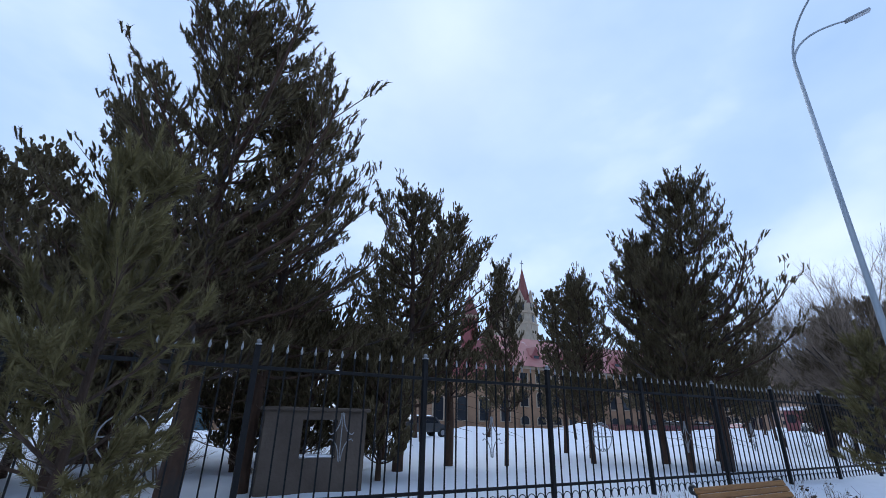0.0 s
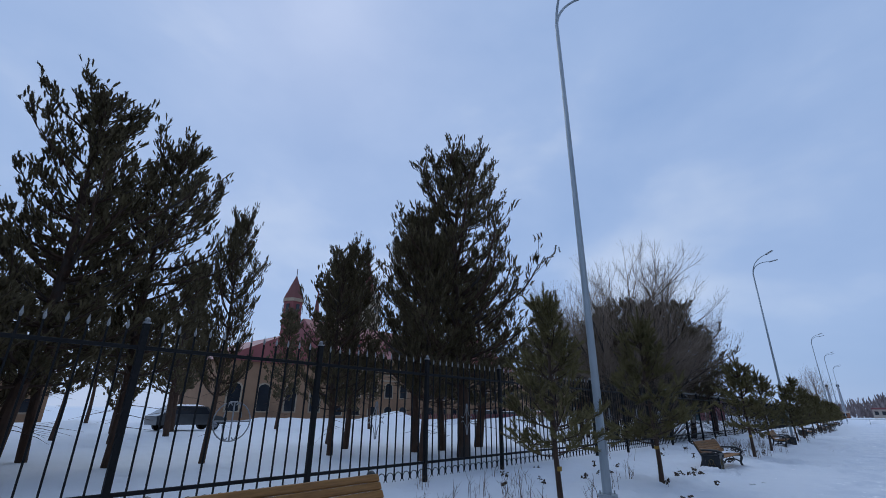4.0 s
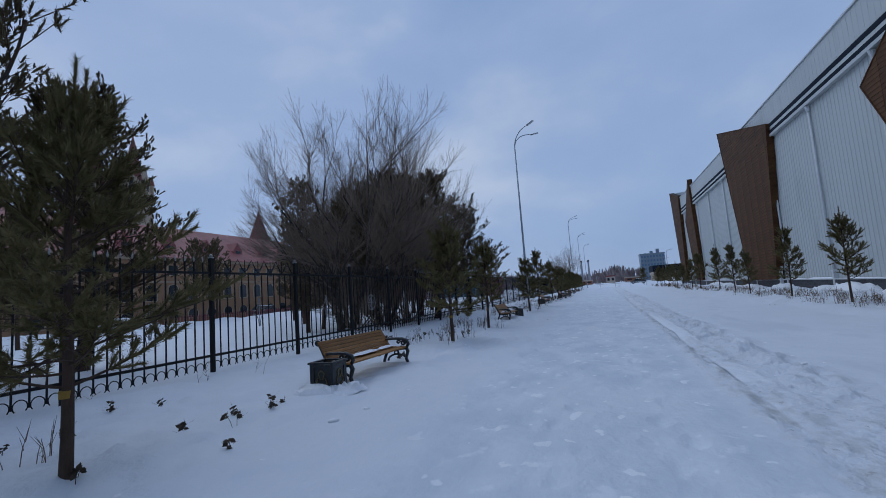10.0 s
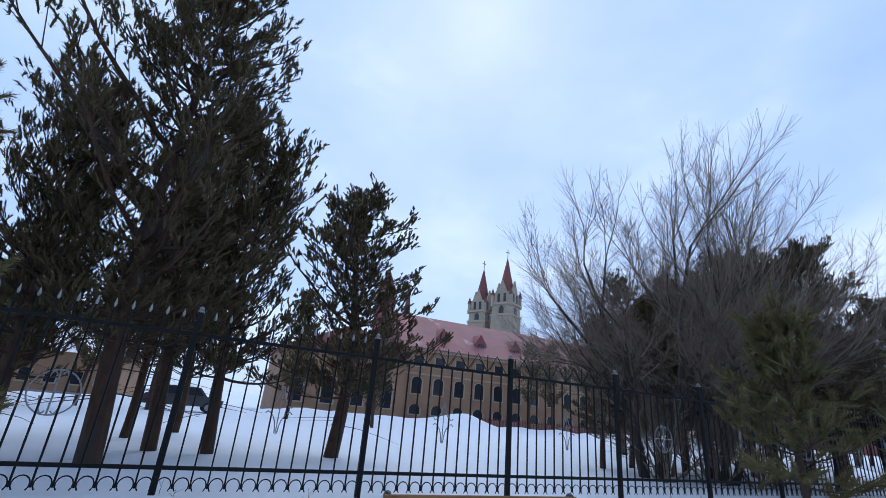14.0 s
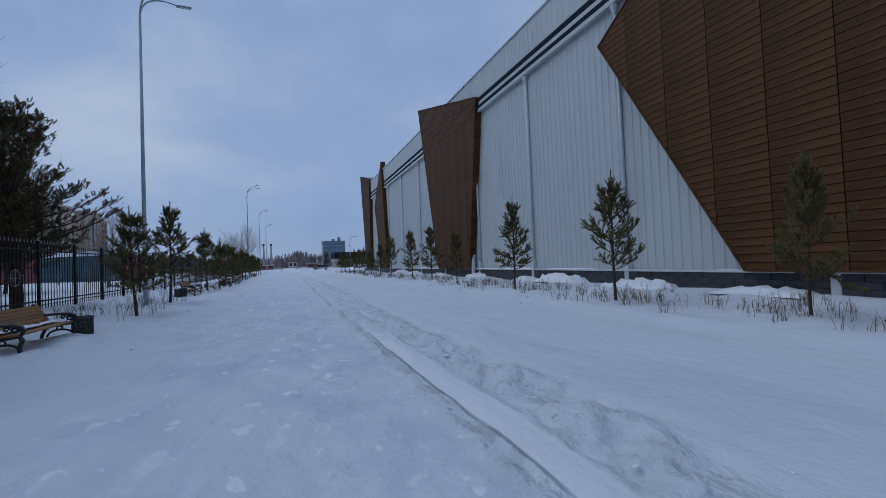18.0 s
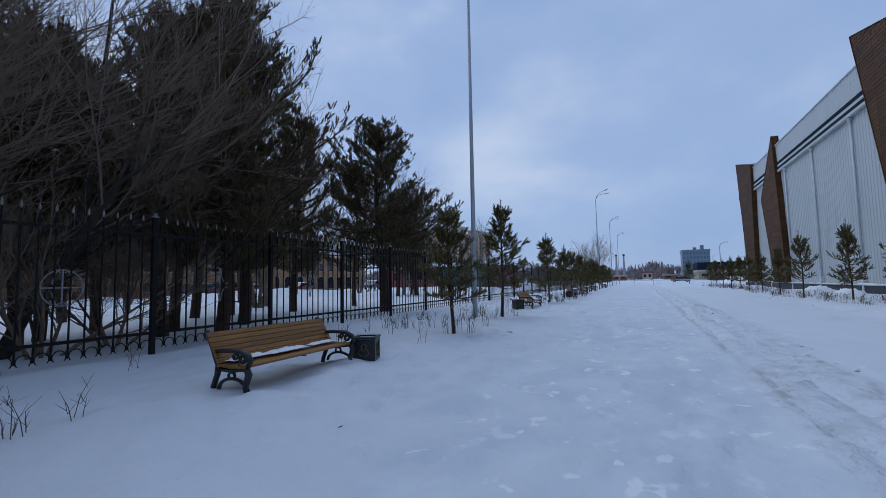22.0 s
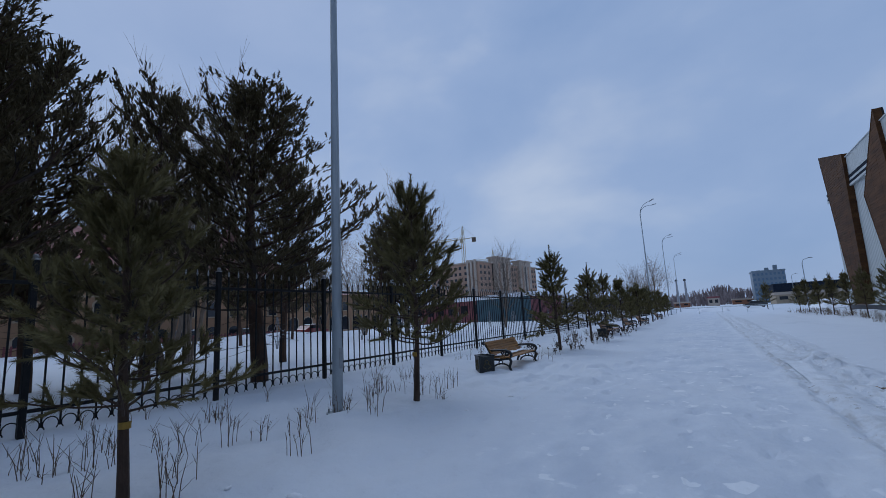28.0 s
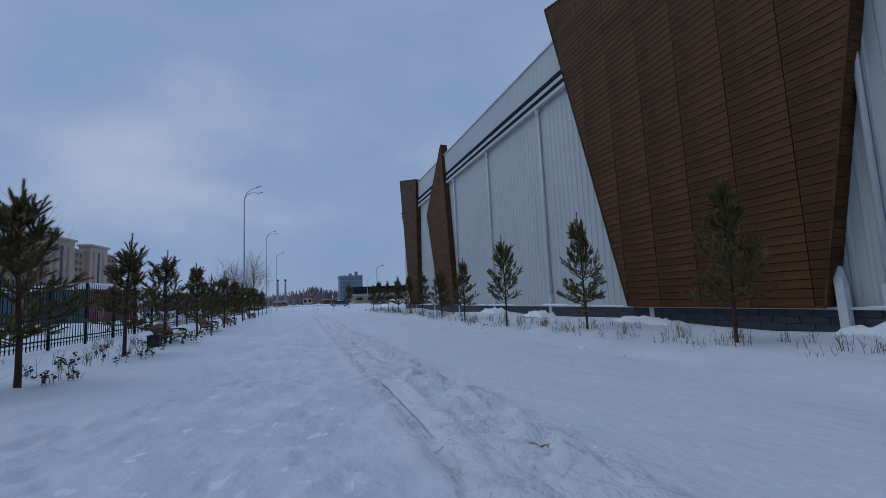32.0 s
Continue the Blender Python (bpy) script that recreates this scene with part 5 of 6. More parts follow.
# ---- benches, bins, lamps ----
def bench():
    """Park bench: two cast-iron ends with scrolled arms, varnished slats; back to -x, length along y."""
    L = 2.12
    b = thing("park_bench", (0, 0, 0), "varnished wooden slat bench with black cast-iron scroll ends", "bench", "benches along the alley")
    for y in (0.05, L - 0.05):
        bm = bmesh.new()
        # back upright: from rear foot up to the scrolled top
        tube(bm, [(-0.10, y, -0.12), (-0.07, y, 0.10), (0.00, y, 0.28), (0.02, y, 0.42), (-0.10, y, 0.68), (-0.19, y, 0.86)], [0.044, 0.036, 0.038, 0.042, 0.036, 0.034], 8)
        tube(bm, [(-0.215 + 0.045 * math.cos(a), y, 0.865 + 0.045 * math.sin(a)) for a in (k * 0.7 for k in range(-2, 8))], 0.027, 6, False)
        # seat bearer and front leg with a bulging knee
        tube(bm, [(0.00, y, 0.36), (0.25, y, 0.345), (0.54, y, 0.385)], 0.036, 8)
        tube(bm, [(0.53, y, 0.42), (0.585, y, 0.30), (0.53, y, 0.12), (0.60, y, -0.10)], [0.040, 0.044, 0.036, 0.048], 8)
        end = part("iron_end", bm, M_CASTIRON, b, "black scrolled cast iron", smooth=True)
        bm = bmesh.new()
        # arm that ends in a large scroll
        tube(bm, [(-0.07, y, 0.62), (0.08, y, 0.635), (0.28, y, 0.64), (0.46, y, 0.63), (0.58, y, 0.57), (0.61, y, 0.49), (0.56, y, 0.41)], [0.030, 0.034, 0.036, 0.040, 0.040, 0.038, 0.034], 8)
        part("armrest", bm, M_CASTIRON, end, smooth=True)
        bm = bmesh.new()
        for cx, cz, r in ((0.475, 0.515, 0.085), (0.34, 0.545, 0.055)):
            tube(bm, [(cx + r * (1 - 0.06 * k) * math.cos(k * 0.55), y, cz + r * (1 - 0.06 * k) * math.sin(k * 0.55)) for k in range(13)], 0.021, 6, False)
        tube(bm, [(0.03 + 0.26 * (1 - math.cos(a)), y, 0.06 + 0.17 * math.sin(a)) for a in (k * math.pi / 10 for k in range(11))], 0.026, 6, False)
        tube(bm, [(0.475 + 0.045 * math.cos(a), y, 0.515 + 0.045 * math.sin(a)) for a in (k * 0.6283 for k in range(11))], 0.016, 6, False)
        tube(bm, [(0.40, y, 0.45), (0.43, y, 0.40), (0.40, y, 0.345)], [0.014, 0.026, 0.014], 6)
        tube(bm, [(0.27 + 0.06 * math.cos(a), y, 0.27 + 0.05 * math.sin(a)) for a in (k * 0.7 for k in range(10))], 0.018, 6, False)
        part("scroll", bm, M_CASTIRON, end, smooth=True)
    for i in range(6):
        t = i / 5
        s = part("back_slat", bx(-0.018, 0.018, 0.0, L, -0.0405, 0.0405, 0.009), M_WOOD, b)
        s.matrix_basis = Matrix.Translation((0.050 - 0.205 * t, 0, 0.475 + 0.385 * t)) @ Matrix.Rotation(radians(-26), 4, "Y")
    for y in (L * 0.36, L * 0.70):
        s = part("back_strap", bx(-0.006, 0.006, -0.022, 0.022, -0.02, 0.44, 0.002), M_CASTIRON, b)
        s.matrix_basis = Matrix.Translation((0.022, y, 0.44)) @ Matrix.Rotation(radians(-28), 4, "Y")
    for i in range(5):
        s = part("seat_slat", bx(-0.0485, 0.0485, 0.0, L, -0.018, 0.018, 0.008), M_WOOD, b)
        s.matrix_basis = Matrix.Translation((0.10 + 0.105 * i, 0, 0.405 + 0.006 * abs(i - 2)))
    part("brace", bx(0.06, 0.52, L / 2 - 0.02, L / 2 + 0.02, 0.37, 0.388), M_CASTIRON, b)
    return b


def lumpy(name, L, W, H, seed, parent=None, mat=M_SNOWCAP, nx=6, ny=14):
    """A low irregular patch of snow, W across x and L along y."""
    rng = np.random.RandomState(seed)
    vs, fs = [], []
    for i in range(nx + 1):
        for j in range(ny + 1):
            u, v = i / nx * 2 - 1, j / ny * 2 - 1
            e = max(0.0, 1 - max(abs(u), abs(v)) ** 4)
            vs.append((u * W / 2 + rng.normal(0, W * 0.03), v * L / 2 + rng.normal(0, L * 0.012), (H * e * rng.uniform(0.35, 1.25)) if 0 < i < nx and 0 < j < ny else -0.004))
    for i in range(nx):
        for j in range(ny):
            a = i * (ny + 1) + j
            fs.append((a, a + ny + 1, a + ny + 2, a + 1))
    return link_mesh(name, raw(name, vs, fs, mat, True), None, parent)


def bin_box():
    """Square cast-iron litter bin with panelled sides and gilt ornament."""
    b = thing("litter_bin", (0, 0, 0), "black cast-iron litter bin with worn gilt ornament beside a bench", "litter bin", "litter bins")
    for sx, sy in ((-1, -1), (1, -1), (1, 1), (-1, 1)):
        part("corner_post", bx(sx * 0.20 - 0.02, sx * 0.20 + 0.02, sy * 0.20 - 0.02, sy * 0.20 + 0.02, -0.1, 0.56, 0.006), M_CASTIRON, b)
    for k in range(4):
        m = Matrix.Rotation(k * math.pi / 2, 4, "Z")
        bm = bx(-0.18, 0.18, -0.205, -0.19, 0.03, 0.54)
        for q in ((-0.18, -0.14, 0.03, 0.54), (0.14, 0.18, 0.03, 0.54), (-0.14, 0.14, 0.48, 0.54), (-0.14, 0.14, 0.03, 0.09)):
            box(bm, q[0], q[1], -0.218, -0.205, q[2], q[3])
        side = part("side_panel", bm, M_CASTIRON, b)
        side.matrix_basis = m
        bm = bmesh.new()
        for s in (-1, 1):
            tube(bm, [(s * 0.02, -0.213, 0.14), (s * 0.10, -0.213, 0.20), (s * 0.07, -0.213, 0.30), (s * 0.02, -0.213, 0.27), (s * 0.06, -0.213, 0.38), (0, -0.213, 0.44)], 0.010, 5, False)
        part("ornament", bm, M_GILT, side, "worn gilt scroll ornament")
    bm = bmesh.new()
    for q in ((-0.24, 0.24, -0.24, -0.17), (-0.24, 0.24, 0.17, 0.24), (-0.24, -0.17, -0.17, 0.17), (0.17, 0.24, -0.17, 0.17)):
        box(bm, q[0], q[1], q[2], q[3], 0.555, 0.59)
    part("rim", bm, M_CASTIRON, b)
    part("liner", bx(-0.17, 0.17, -0.17, 0.17, 0.05, 0.52), M_CASTIRON, b)
    return b


def set_at(x, y, turn=0.0):
    return Matrix.Translation((x, y, ground_z(x + 0.3, y) - 0.02)) @ Matrix.Rotation(turn, 4, "Z")


B0 = bench()
BIN0 = bin_box()
BX = -4.63
spots = [(4.40, None), (17.78, 17.34), (30.70, 33.22), (45.20, 44.93), (58.6, 58.2), (65.9, None), (72.5, None), (86.5, None)]
for i, (y, yb) in enumerate(spots):
    at = set_at(BX, y, radians((1.5, -2, 1, 2, 0, 1, -1, 0)[i])) @ Matrix.Diagonal((0.92, 1, 0.88, 1))
    if i == 0:
        B0.matrix_basis = at
        bn = B0
    else:
        bn = copy_thing(B0, at)
    if 0 < i < 4:
        for k, (py, pl, pw) in enumerate(((0.38, 0.58, 0.16), (1.02, 0.70, 0.21), (1.72, 0.54, 0.14))):
            sn = lumpy("bench_snow", pl, pw, 0.030, 20 + 5 * i + k)
            sn.matrix_basis = at @ Matrix.Translation((0.15 + 0.02 * k, py, 0.421))
            tagged(sn, "thin patch of snow left lying on the bench seat", "snow", "snow patches on benches")
    if yb is not None:
        atb = set_at(BX + (0.36, 0.36, 0.42, -0.05, 0.1)[i], yb, radians((0, 2, 20, 42, 0)[i])) @ Matrix.Diagonal((0.92, 0.92, (0.88, 0.80, 0.86, 0.90, 0.88)[i], 1))
        if i == 1:
            BIN0.matrix_basis = atb
        else:
            copy_thing(BIN0, atb)
        for k, (dx, dy, hl, hw, hh) in enumerate(((0.34, -0.10, 0.60, 0.42, 0.13), (-0.02, -0.36, 0.42, 0.62, 0.15)) if i == 1 else ()):
            sn = lumpy("snow_drift", hl, hw, hh, 70 + 3 * i + k, nx=9, ny=10)
            sn.location = (atb.translation.x + dx, atb.translation.y + dy, ground_z(atb.translation.x + dx, atb.translation.y + dy) - 0.01)
            tagged(sn, "small drift of snow pushed up against a litter bin", "snow drift", "snow drifts by the bins")


def street_lamp():
    """Tall tapered mast with two curved arms towards the alley, each with a flat lamp head."""
    s = thing("street_lamp", (0, 0, 0), "tall grey steel street lamp with two curved arms", "street lamp", "street lamps along the alley")
    bm = bmesh.new()
    tube(bm, [(0, 0, -0.3), (0, 0, 0.0), (0, 0, 3.0), (0, 0, 6.0), (0, 0, 10.75)], [0.084, 0.080, 0.070, 0.058, 0.044], 14)
    part("mast", bm, M_LAMP, s, smooth=True)
    bm = bmesh.new()
    tube(bm, [(0, 0, -0.05), (0, 0, 0.075)], 0.165, 16)
    part("base_plate", bm, M_LAMP, s)
    for k in range(4):
        a = 0.785 + 1.571 * k
        part("bolt", tube(bmesh.new(), [(0.13 * math.cos(a), 0.13 * math.sin(a), 0.07), (0.13 * math.cos(a), 0.13 * math.sin(a), 0.13)], 0.014, 6), M_LAMPHEAD, s)
    part("hatch", bx(0.070, 0.082, -0.04, 0.04, 0.7, 1.0, 0.004), M_LAMPHEAD, s)
    for sy, zz, out in ((-1, 11.80, 1.5), (1, 11.72, 1.5)):
        pts = [(0, 0, 10.65)]
        for k in range(1, 11):
            t = k / 10
            pts.append((out * 0.72 * t ** 1.9, sy * 0.85 * t ** 1.9, 10.65 + (zz - 10.65) * (1 - (1 - t) ** 1.9)))
        bm = bmesh.new()
        tube(bm, pts, [0.038 - 0.014 * k / 10 for k in range(11)], 8)
        arm = part("arm", bm, M_LAMP, s, smooth=True)
        m = Matrix.Translation(pts[-1]) @ Matrix.Rotation(math.atan2(sy * 0.9, out), 4, "Z") @ Matrix.Rotation(radians(-14), 4, "Y")
        bm = bx(-0.05, 0.50, -0.085, 0.085, -0.035, 0.030, 0.02)
        bmesh.ops.transform(bm, matrix=m, verts=bm.verts)
        head = part("lamp_head", bm, M_LAMPHEAD, arm)
        bm = bx(0.10, 0.50, -0.065, 0.065, -0.043, -0.037)
        bmesh.ops.transform(bm, matrix=m, verts=bm.verts)
        part("lens", bm, M_LENS, arm, "flat clear lamp glass")
    return s


LAMP0 = street_lamp()
LAMP_X = (-4.70, -4.82, -4.60, -4.55, -4.55)
for i, y in enumerate((11.65, 40.15, 83.5, 109.0, 137)):
    at = Matrix.Translation((LAMP_X[i], y, ground_z(LAMP_X[i], y) - 0.03)) @ Matrix.Rotation(radians((0.6, -0.4, 0.3, 0, 0)[i]), 4, "X")
    if i == 0:
        LAMP0.matrix_basis = at
    else:
        copy_thing(LAMP0, at)


# ---- dry stalks and dead weeds standing in the snow ----
def stalks(name, count, xr, yr, h, seed, mat, label, clump=5, width=0.0042, leafy=0.0):
    rng = np.random.RandomState(seed)
    vs, fs = [], []
    for _ in range(count):
        cx, cy = rng.uniform(*xr), rng.uniform(*yr)
        for _ in range(rng.randint(2, clump + 1)):
            x, y = cx + rng.normal(0, 0.07), cy + rng.normal(0, 0.08)
            z = ground_z(x, y) - 0.06
            hh = h * rng.uniform(0.45, 1.15)
            dx, dy = rng.normal(0, 0.14), rng.normal(0, 0.14)
            p = [Vector((x, y, z)), Vector((x + dx * hh * 0.35, y + dy * hh * 0.35, z + hh * 0.55)), Vector((x + dx * hh, y + dy * hh, z + hh))]
            a = rng.rand() * 3
            for q0, q1, w0, w1 in ((p[0], p[1], width, width * 0.9), (p[1], p[2], width * 0.9, width * 0.4)):
                n = len(vs)
                for q, w in ((q0, w0), (q1, w1)):
                    for k in range(3):
                        vs.append((q.x + w * math.cos(a + 2.094 * k), q.y + w * math.sin(a + 2.094 * k), q.z))
                for k in range(3):
                    fs.append((n + k, n + (k + 1) % 3, n + 3 + (k + 1) % 3, n + 3 + k))
            for _ in range(rng.randint(1, 5)):
                n = len(vs)
                q = p[0].lerp(p[2], rng.uniform(0.30, 0.85))
                e = q + Vector((rng.normal(0, 0.075), rng.normal(0, 0.075), hh * rng.uniform(0.18, 0.45)))
                for c, w in ((q, width * 0.75), (e, width * 0.35)):
                    for k in range(3):
                        vs.append((c.x + w * math.cos(a + 2.094 * k), c.y + w * math.sin(a + 2.094 * k), c.z))
                for k in range(3):
                    fs.append((n + k, n + (k + 1) % 3, n + 3 + (k + 1) % 3, n + 3 + k))
            if leafy and rng.rand() < leafy:
                for _ in range(7):
                    q = p[1].lerp(p[2], rng.uniform(0.2, 1.0))
                    d = Vector((rng.normal(0, 1), rng.normal(0, 1), rng.normal(-0.3, 0.6))).normalized() * rng.uniform(0.04, 0.085)
                    o = d.orthogonal().normalized() * 0.024
                    n = len(vs)
                    vs += [tuple(q), tuple(q + d * 0.5 + o), tuple(q + d), tuple(q + d * 0.5 - o)]
                    fs.append((n, n + 1, n + 2, n + 3))
    ob = link_mesh(name, raw(name, vs, fs, mat), None)
    return tagged(ob, label, "dry grass", kind="stuff")


LBL = "dry brown grass stalks standing out of the snow"
stalks("dry_stalks", 150, (6.9, 10.0), (4, 62), 0.33, 3, M_GRASS, LBL + " before the hall", 12)
stalks("dry_stalks", 300, (6.9, 9.2), (6, 62), 0.30, 4, M_GRASS, LBL + " before the hall", 10)
stalks("dry_stalks", 120, (6.9, 9.5), (62, 92), 0.45, 5, M_GRASS, LBL + " before the hall", 12)
for a, b, n in ((6.0, 14.5, 22), (22.0, 29.8, 34), (34.5, 43.5, 42), (47, 62, 44), (-6, 2, 12)):
    stalks("dry_stalks", n, (-6.4, -3.9), (a, b), 0.42, int(a) + 60, M_STALK, LBL + " along the fence", 7, 0.0048)
stalks("dry_stalks", 34, (-7.8, -6.3), (4, 62), 0.40, 8, M_GRASS, LBL + " along the fence", 4)
stalks("dead_weeds", 17, (-7.4, -3.6), (10.6, 17.0), 0.18, 9, M_WEED, "small dead weeds with curled brown leaves in the snow", 2, 0.004, 0.95)
stalks("dead_weeds", 18, (-7.4, -3.8), (20.2, 26), 0.26, 10, M_WEED, "small dead weeds with curled brown leaves in the snow", 2, 0.004, 0.9)
stalks("dead_weeds", 45, (-5.6, -3.5), (48, 64), 0.36, 15, M_WEED, "small dead weeds with curled brown leaves in the snow", 3, 0.005, 0.9)


# ---- clods of broken snow lying on the alley ----
def clods(count, xr, yr, size, seed, label):
    rng = np.random.RandomState(seed)
    vs, fs = [], []
    for _ in range(count):
        x, y = rng.uniform(*xr), rng.uniform(*yr)
        r = size * rng.uniform(0.4, 1.3)
        z = ground_z(x, y)
        n = len(vs)
        a0 = rng.rand() * 6.28
        k = 7
        sx, sy = rng.uniform(0.7, 1.5), rng.uniform(0.7, 1.5)
        for ring, (rr, hz) in enumerate(((1.0, -0.35), (0.95, 0.12), (0.55, 0.40))):
            for i in range(k):
                q = r * rr * rng.uniform(0.75, 1.2)
                vs.append((x + sx * q * math.cos(a0 + 6.283 * i / k), y + sy * q * math.sin(a0 + 6.283 * i / k), z + r * hz * rng.uniform(0.4, 1.0)))
        vs.append((x, y, z + r * 0.32))
        for ring in range(2):
            for i in range(k):
                a, b = n + ring * k + i, n + ring * k + (i + 1) % k
                fs.append((a, b, b + k, a + k))
        for i in range(k):
            fs.append((n + 2 * k + i, n + 2 * k + (i + 1) % k, n + 3 * k))
    return tagged(link_mesh("snow_clods", raw("snow_clods", vs, fs, M_SNOWCAP, True), None), label, "snow", kind="stuff")


clods(320, (1.65, 2.8), (3, 60), 0.026, 41, "loose clods of broken snow beside the wheel ruts")
clods(170, (6.0, 7.2), (3, 60), 0.065, 42, "flat lumps of broken snow crust along the bed")
clods(60, (-3.9, -2.9), (3, 60), 0.055, 43, "lumps of broken snow crust along the bed by the benches")


# ---- drifts of snow against the hall and bits lying about ----
rd = random.Random(33)
for y in (6.5, 11.0, 14.6, 17.9, 21.6, 24.2, 29.0, 33.0, 37.4, 40.2, 46.0, 52.4, 58.8, 64.0):
    L, H = rd.uniform(1.2, 3.2), rd.uniform(0.16, 0.46)
    dr = lumpy("snow_drift", L, 1.0, H, int(y * 7), nx=9, ny=12)
    dr.location = (10.72 + rd.uniform(-0.1, 0.1), y, ground_z(10.7, y) - 0.03)
    tagged(dr, "soft drift of snow against the foot of the hall", "snow drift", "drifts at the hall")


def scrap(x, y, L, W, turn, mat, label):
    bm = bmesh.new()
    n = 5
    rows = [[bm.verts.new((W * (j / 2 - 0.5) + 0.01 * ((i * 7 + j * 3) % 4), L * (i / n - 0.5), 0.012 + 0.018 * math.sin(i * 1.3 + j))) for j in range(3)] for i in range(n + 1)]
    for i in range(n):
        for j in range(2):
            bm.faces.new((rows[i][j], rows[i][j + 1], rows[i + 1][j + 1], rows[i + 1][j]))
    r = bmesh.ops.extrude_face_region(bm, geom=list(bm.faces))
    bmesh.ops.translate(bm, vec=(0, 0, 0.006), verts=[v for v in r["geom"] if isinstance(v, bmesh.types.BMVert)])
    ob = part("scrap", bm, mat)
    ob.matrix_basis = Matrix.Translation((x, y, ground_z(x, y) + 0.012)) @ Matrix.Rotation(turn, 4, "Z")
    tagged(ob, label, "litter")


scrap(2.07, 44.07, 0.17, 0.07, 0.9, M_TRIM, "flattened scrap of pale cardboard on the snow")
scrap(7.58, 39.67, 0.16, 0.12, 0.3, M_CASTIRON, "dark scrap lying among the stalks")
scrap(-2.5, 30.27, 0.025, 0.02, 0.2, M_WEED, "small dark crumb on the packed snow")


# ---- buildings behind the fence ----
def gable_house(name, x0, x1, y0, y1, eave, ridge, wall, roof, label, ridge_along="y"):
    h = thing(name, ((x0 + x1) / 2, (y0 + y1) / 2, 0), label, "building")
    cx, cy = (x0 + x1) / 2, (y0 + y1) / 2
    hx, hy = (x1 - x0) / 2, (y1 - y0) / 2
    part("wall", bx(-hx, hx, -hy, hy, -0.5, eave), wall, h)
    bm = bmesh.new()
    o = 0.5
    if ridge_along == "y":
        pts = [(-hx - o, -hy - o, eave - 0.1), (hx + o, -hy - o, eave - 0.1), (0, -hy - o, ridge), (-hx - o, hy + o, eave - 0.1), (hx + o, hy + o, eave - 0.1), (0, hy + o, ridge)]
    else:
        pts = [(-hx - o, hy + o, eave - 0.1), (-hx - o, -hy - o, eave - 0.1), (-hx - o, 0, ridge), (hx + o, hy + o, eave - 0.1), (hx + o, -hy - o, eave - 0.1), (hx + o, 0, ridge)]
    v = [bm.verts.new(p) for p in pts]
    for f in ((0, 1, 2), (5, 4, 3), (1, 4, 5, 2), (3, 0, 2, 5), (0, 3, 4, 1)):
        bm.faces.new([v[i] for i in f])
    part("roof", bm, roof, h)
    return h, cx, cy


def window(parent, x, y, z, w, h, arch=False, facing=1, trim=M_TRIM):
    """A window in a wall facing +x (facing 1): frame proud of the wall, dark glass set in it."""
    poly = [(-w / 2, 0), (w / 2, 0), (w / 2, h)] + ([(w * 0.35, h + w * 0.22), (0, h + w * 0.32), (-w * 0.35, h + w * 0.22)] if arch else []) + [(-w / 2, h)]
    f = part("window", prism(bmesh.new(), [(a * 1.28, -0.12 + b * 1.10) for a, b in poly], 0.0, 0.06), trim, parent)
    f.location = (x, y, z)
    part("pane", prism(bmesh.new(), poly, 0.062, 0.075), M_DARKWIN, f)
    return f


sem, ox, oy = gable_house("seminary", -59, -47, 33.8, 74, 7.9, 12.6, M_OCHRE, M_REDROOF, "long ochre building with a red metal roof behind the trees")
for k in range(15):
    y = 35.5 + 2.62 * k
    window(sem, -47 - ox, y - oy, 2.95, 1.15, 1.40, True)
    window(sem, -47 - ox, y - oy, 5.85, 1.15, 1.10)
    window(sem, -47 - ox, y - oy, 0.85, 1.20, 0.62, True)
for k in range(7):
    y = 38.9 + 5.2 * k
    bm = bmesh.new()
    v = [bm.verts.new(p) for p in ((0.9, -0.8, 8.6), (0.9, 0.8, 8.6), (0.9, 0.8, 9.5), (0.9, 0, 10.7), (0.9, -0.8, 9.5), (-1.6, -0.8, 9.5), (-1.6, 0, 10.7), (-1.6, 0.8, 9.5), (-1.0, -0.8, 8.6), (-1.0, 0.8, 8.6))]
    for f in ((0, 1, 2, 3, 4), (4, 3, 6, 5), (3, 2, 7, 6), (0, 4, 5, 8), (2, 1, 9, 7)):
        bm.faces.new([v[i] for i in f])
    d = part("dormer", bm, M_REDROOF, sem, "small red roof dormer")
    d.location = (-49.2 - ox, y - oy, 0)
    part("pane", bx(0.905, 0.93, -0.45, 0.45, 8.75, 9.5), M_DARKWIN, d)
part("cornice", bx(5.98, 6.25, -20.1, 20.1, 7.45, 7.80), M_TRIM, sem)
part("string_course", bx(5.98, 6.08, -20.1, 20.1, 4.95, 5.12), M_TRIM, sem)


def turret(name, x, y, r, body, cone, top, wall, roof, label, sides=8, tip=True):
    t = thing(name, (x, y, 0), label, "tower")
    part("body", cone_ring(bmesh.new(), 0, 0, -0.5, body, r, r, sides, math.pi / sides), wall, t)
    part("cornice", cone_ring(bmesh.new(), 0, 0, body - 0.3, body + 0.15, r * 1.12, r * 1.12, sides, math.pi / sides), M_TRIM, t)
    part("roof", cone_ring(bmesh.new(), 0, 0, body + 0.15, top, r * 1.10, 0.0, sides, math.pi / sides), roof, t)
    for k in range(sides):
        a = 2 * math.pi * k / sides + 2 * math.pi / sides
        f = part("window", bx(r * 0.93 - 0.02, r * 0.93 + 0.06, -r * 0.16, r * 0.16, body - r * 1.3, body - r * 0.5), M_DARKWIN, t)
        f.rotation_euler = (0, 0, a)
    if tip:
        part("finial", tube(bmesh.new(), [(0, 0, top - 0.3), (0, 0, top + 0.9)], 0.06, 5), M_STEEL, t)
    return t


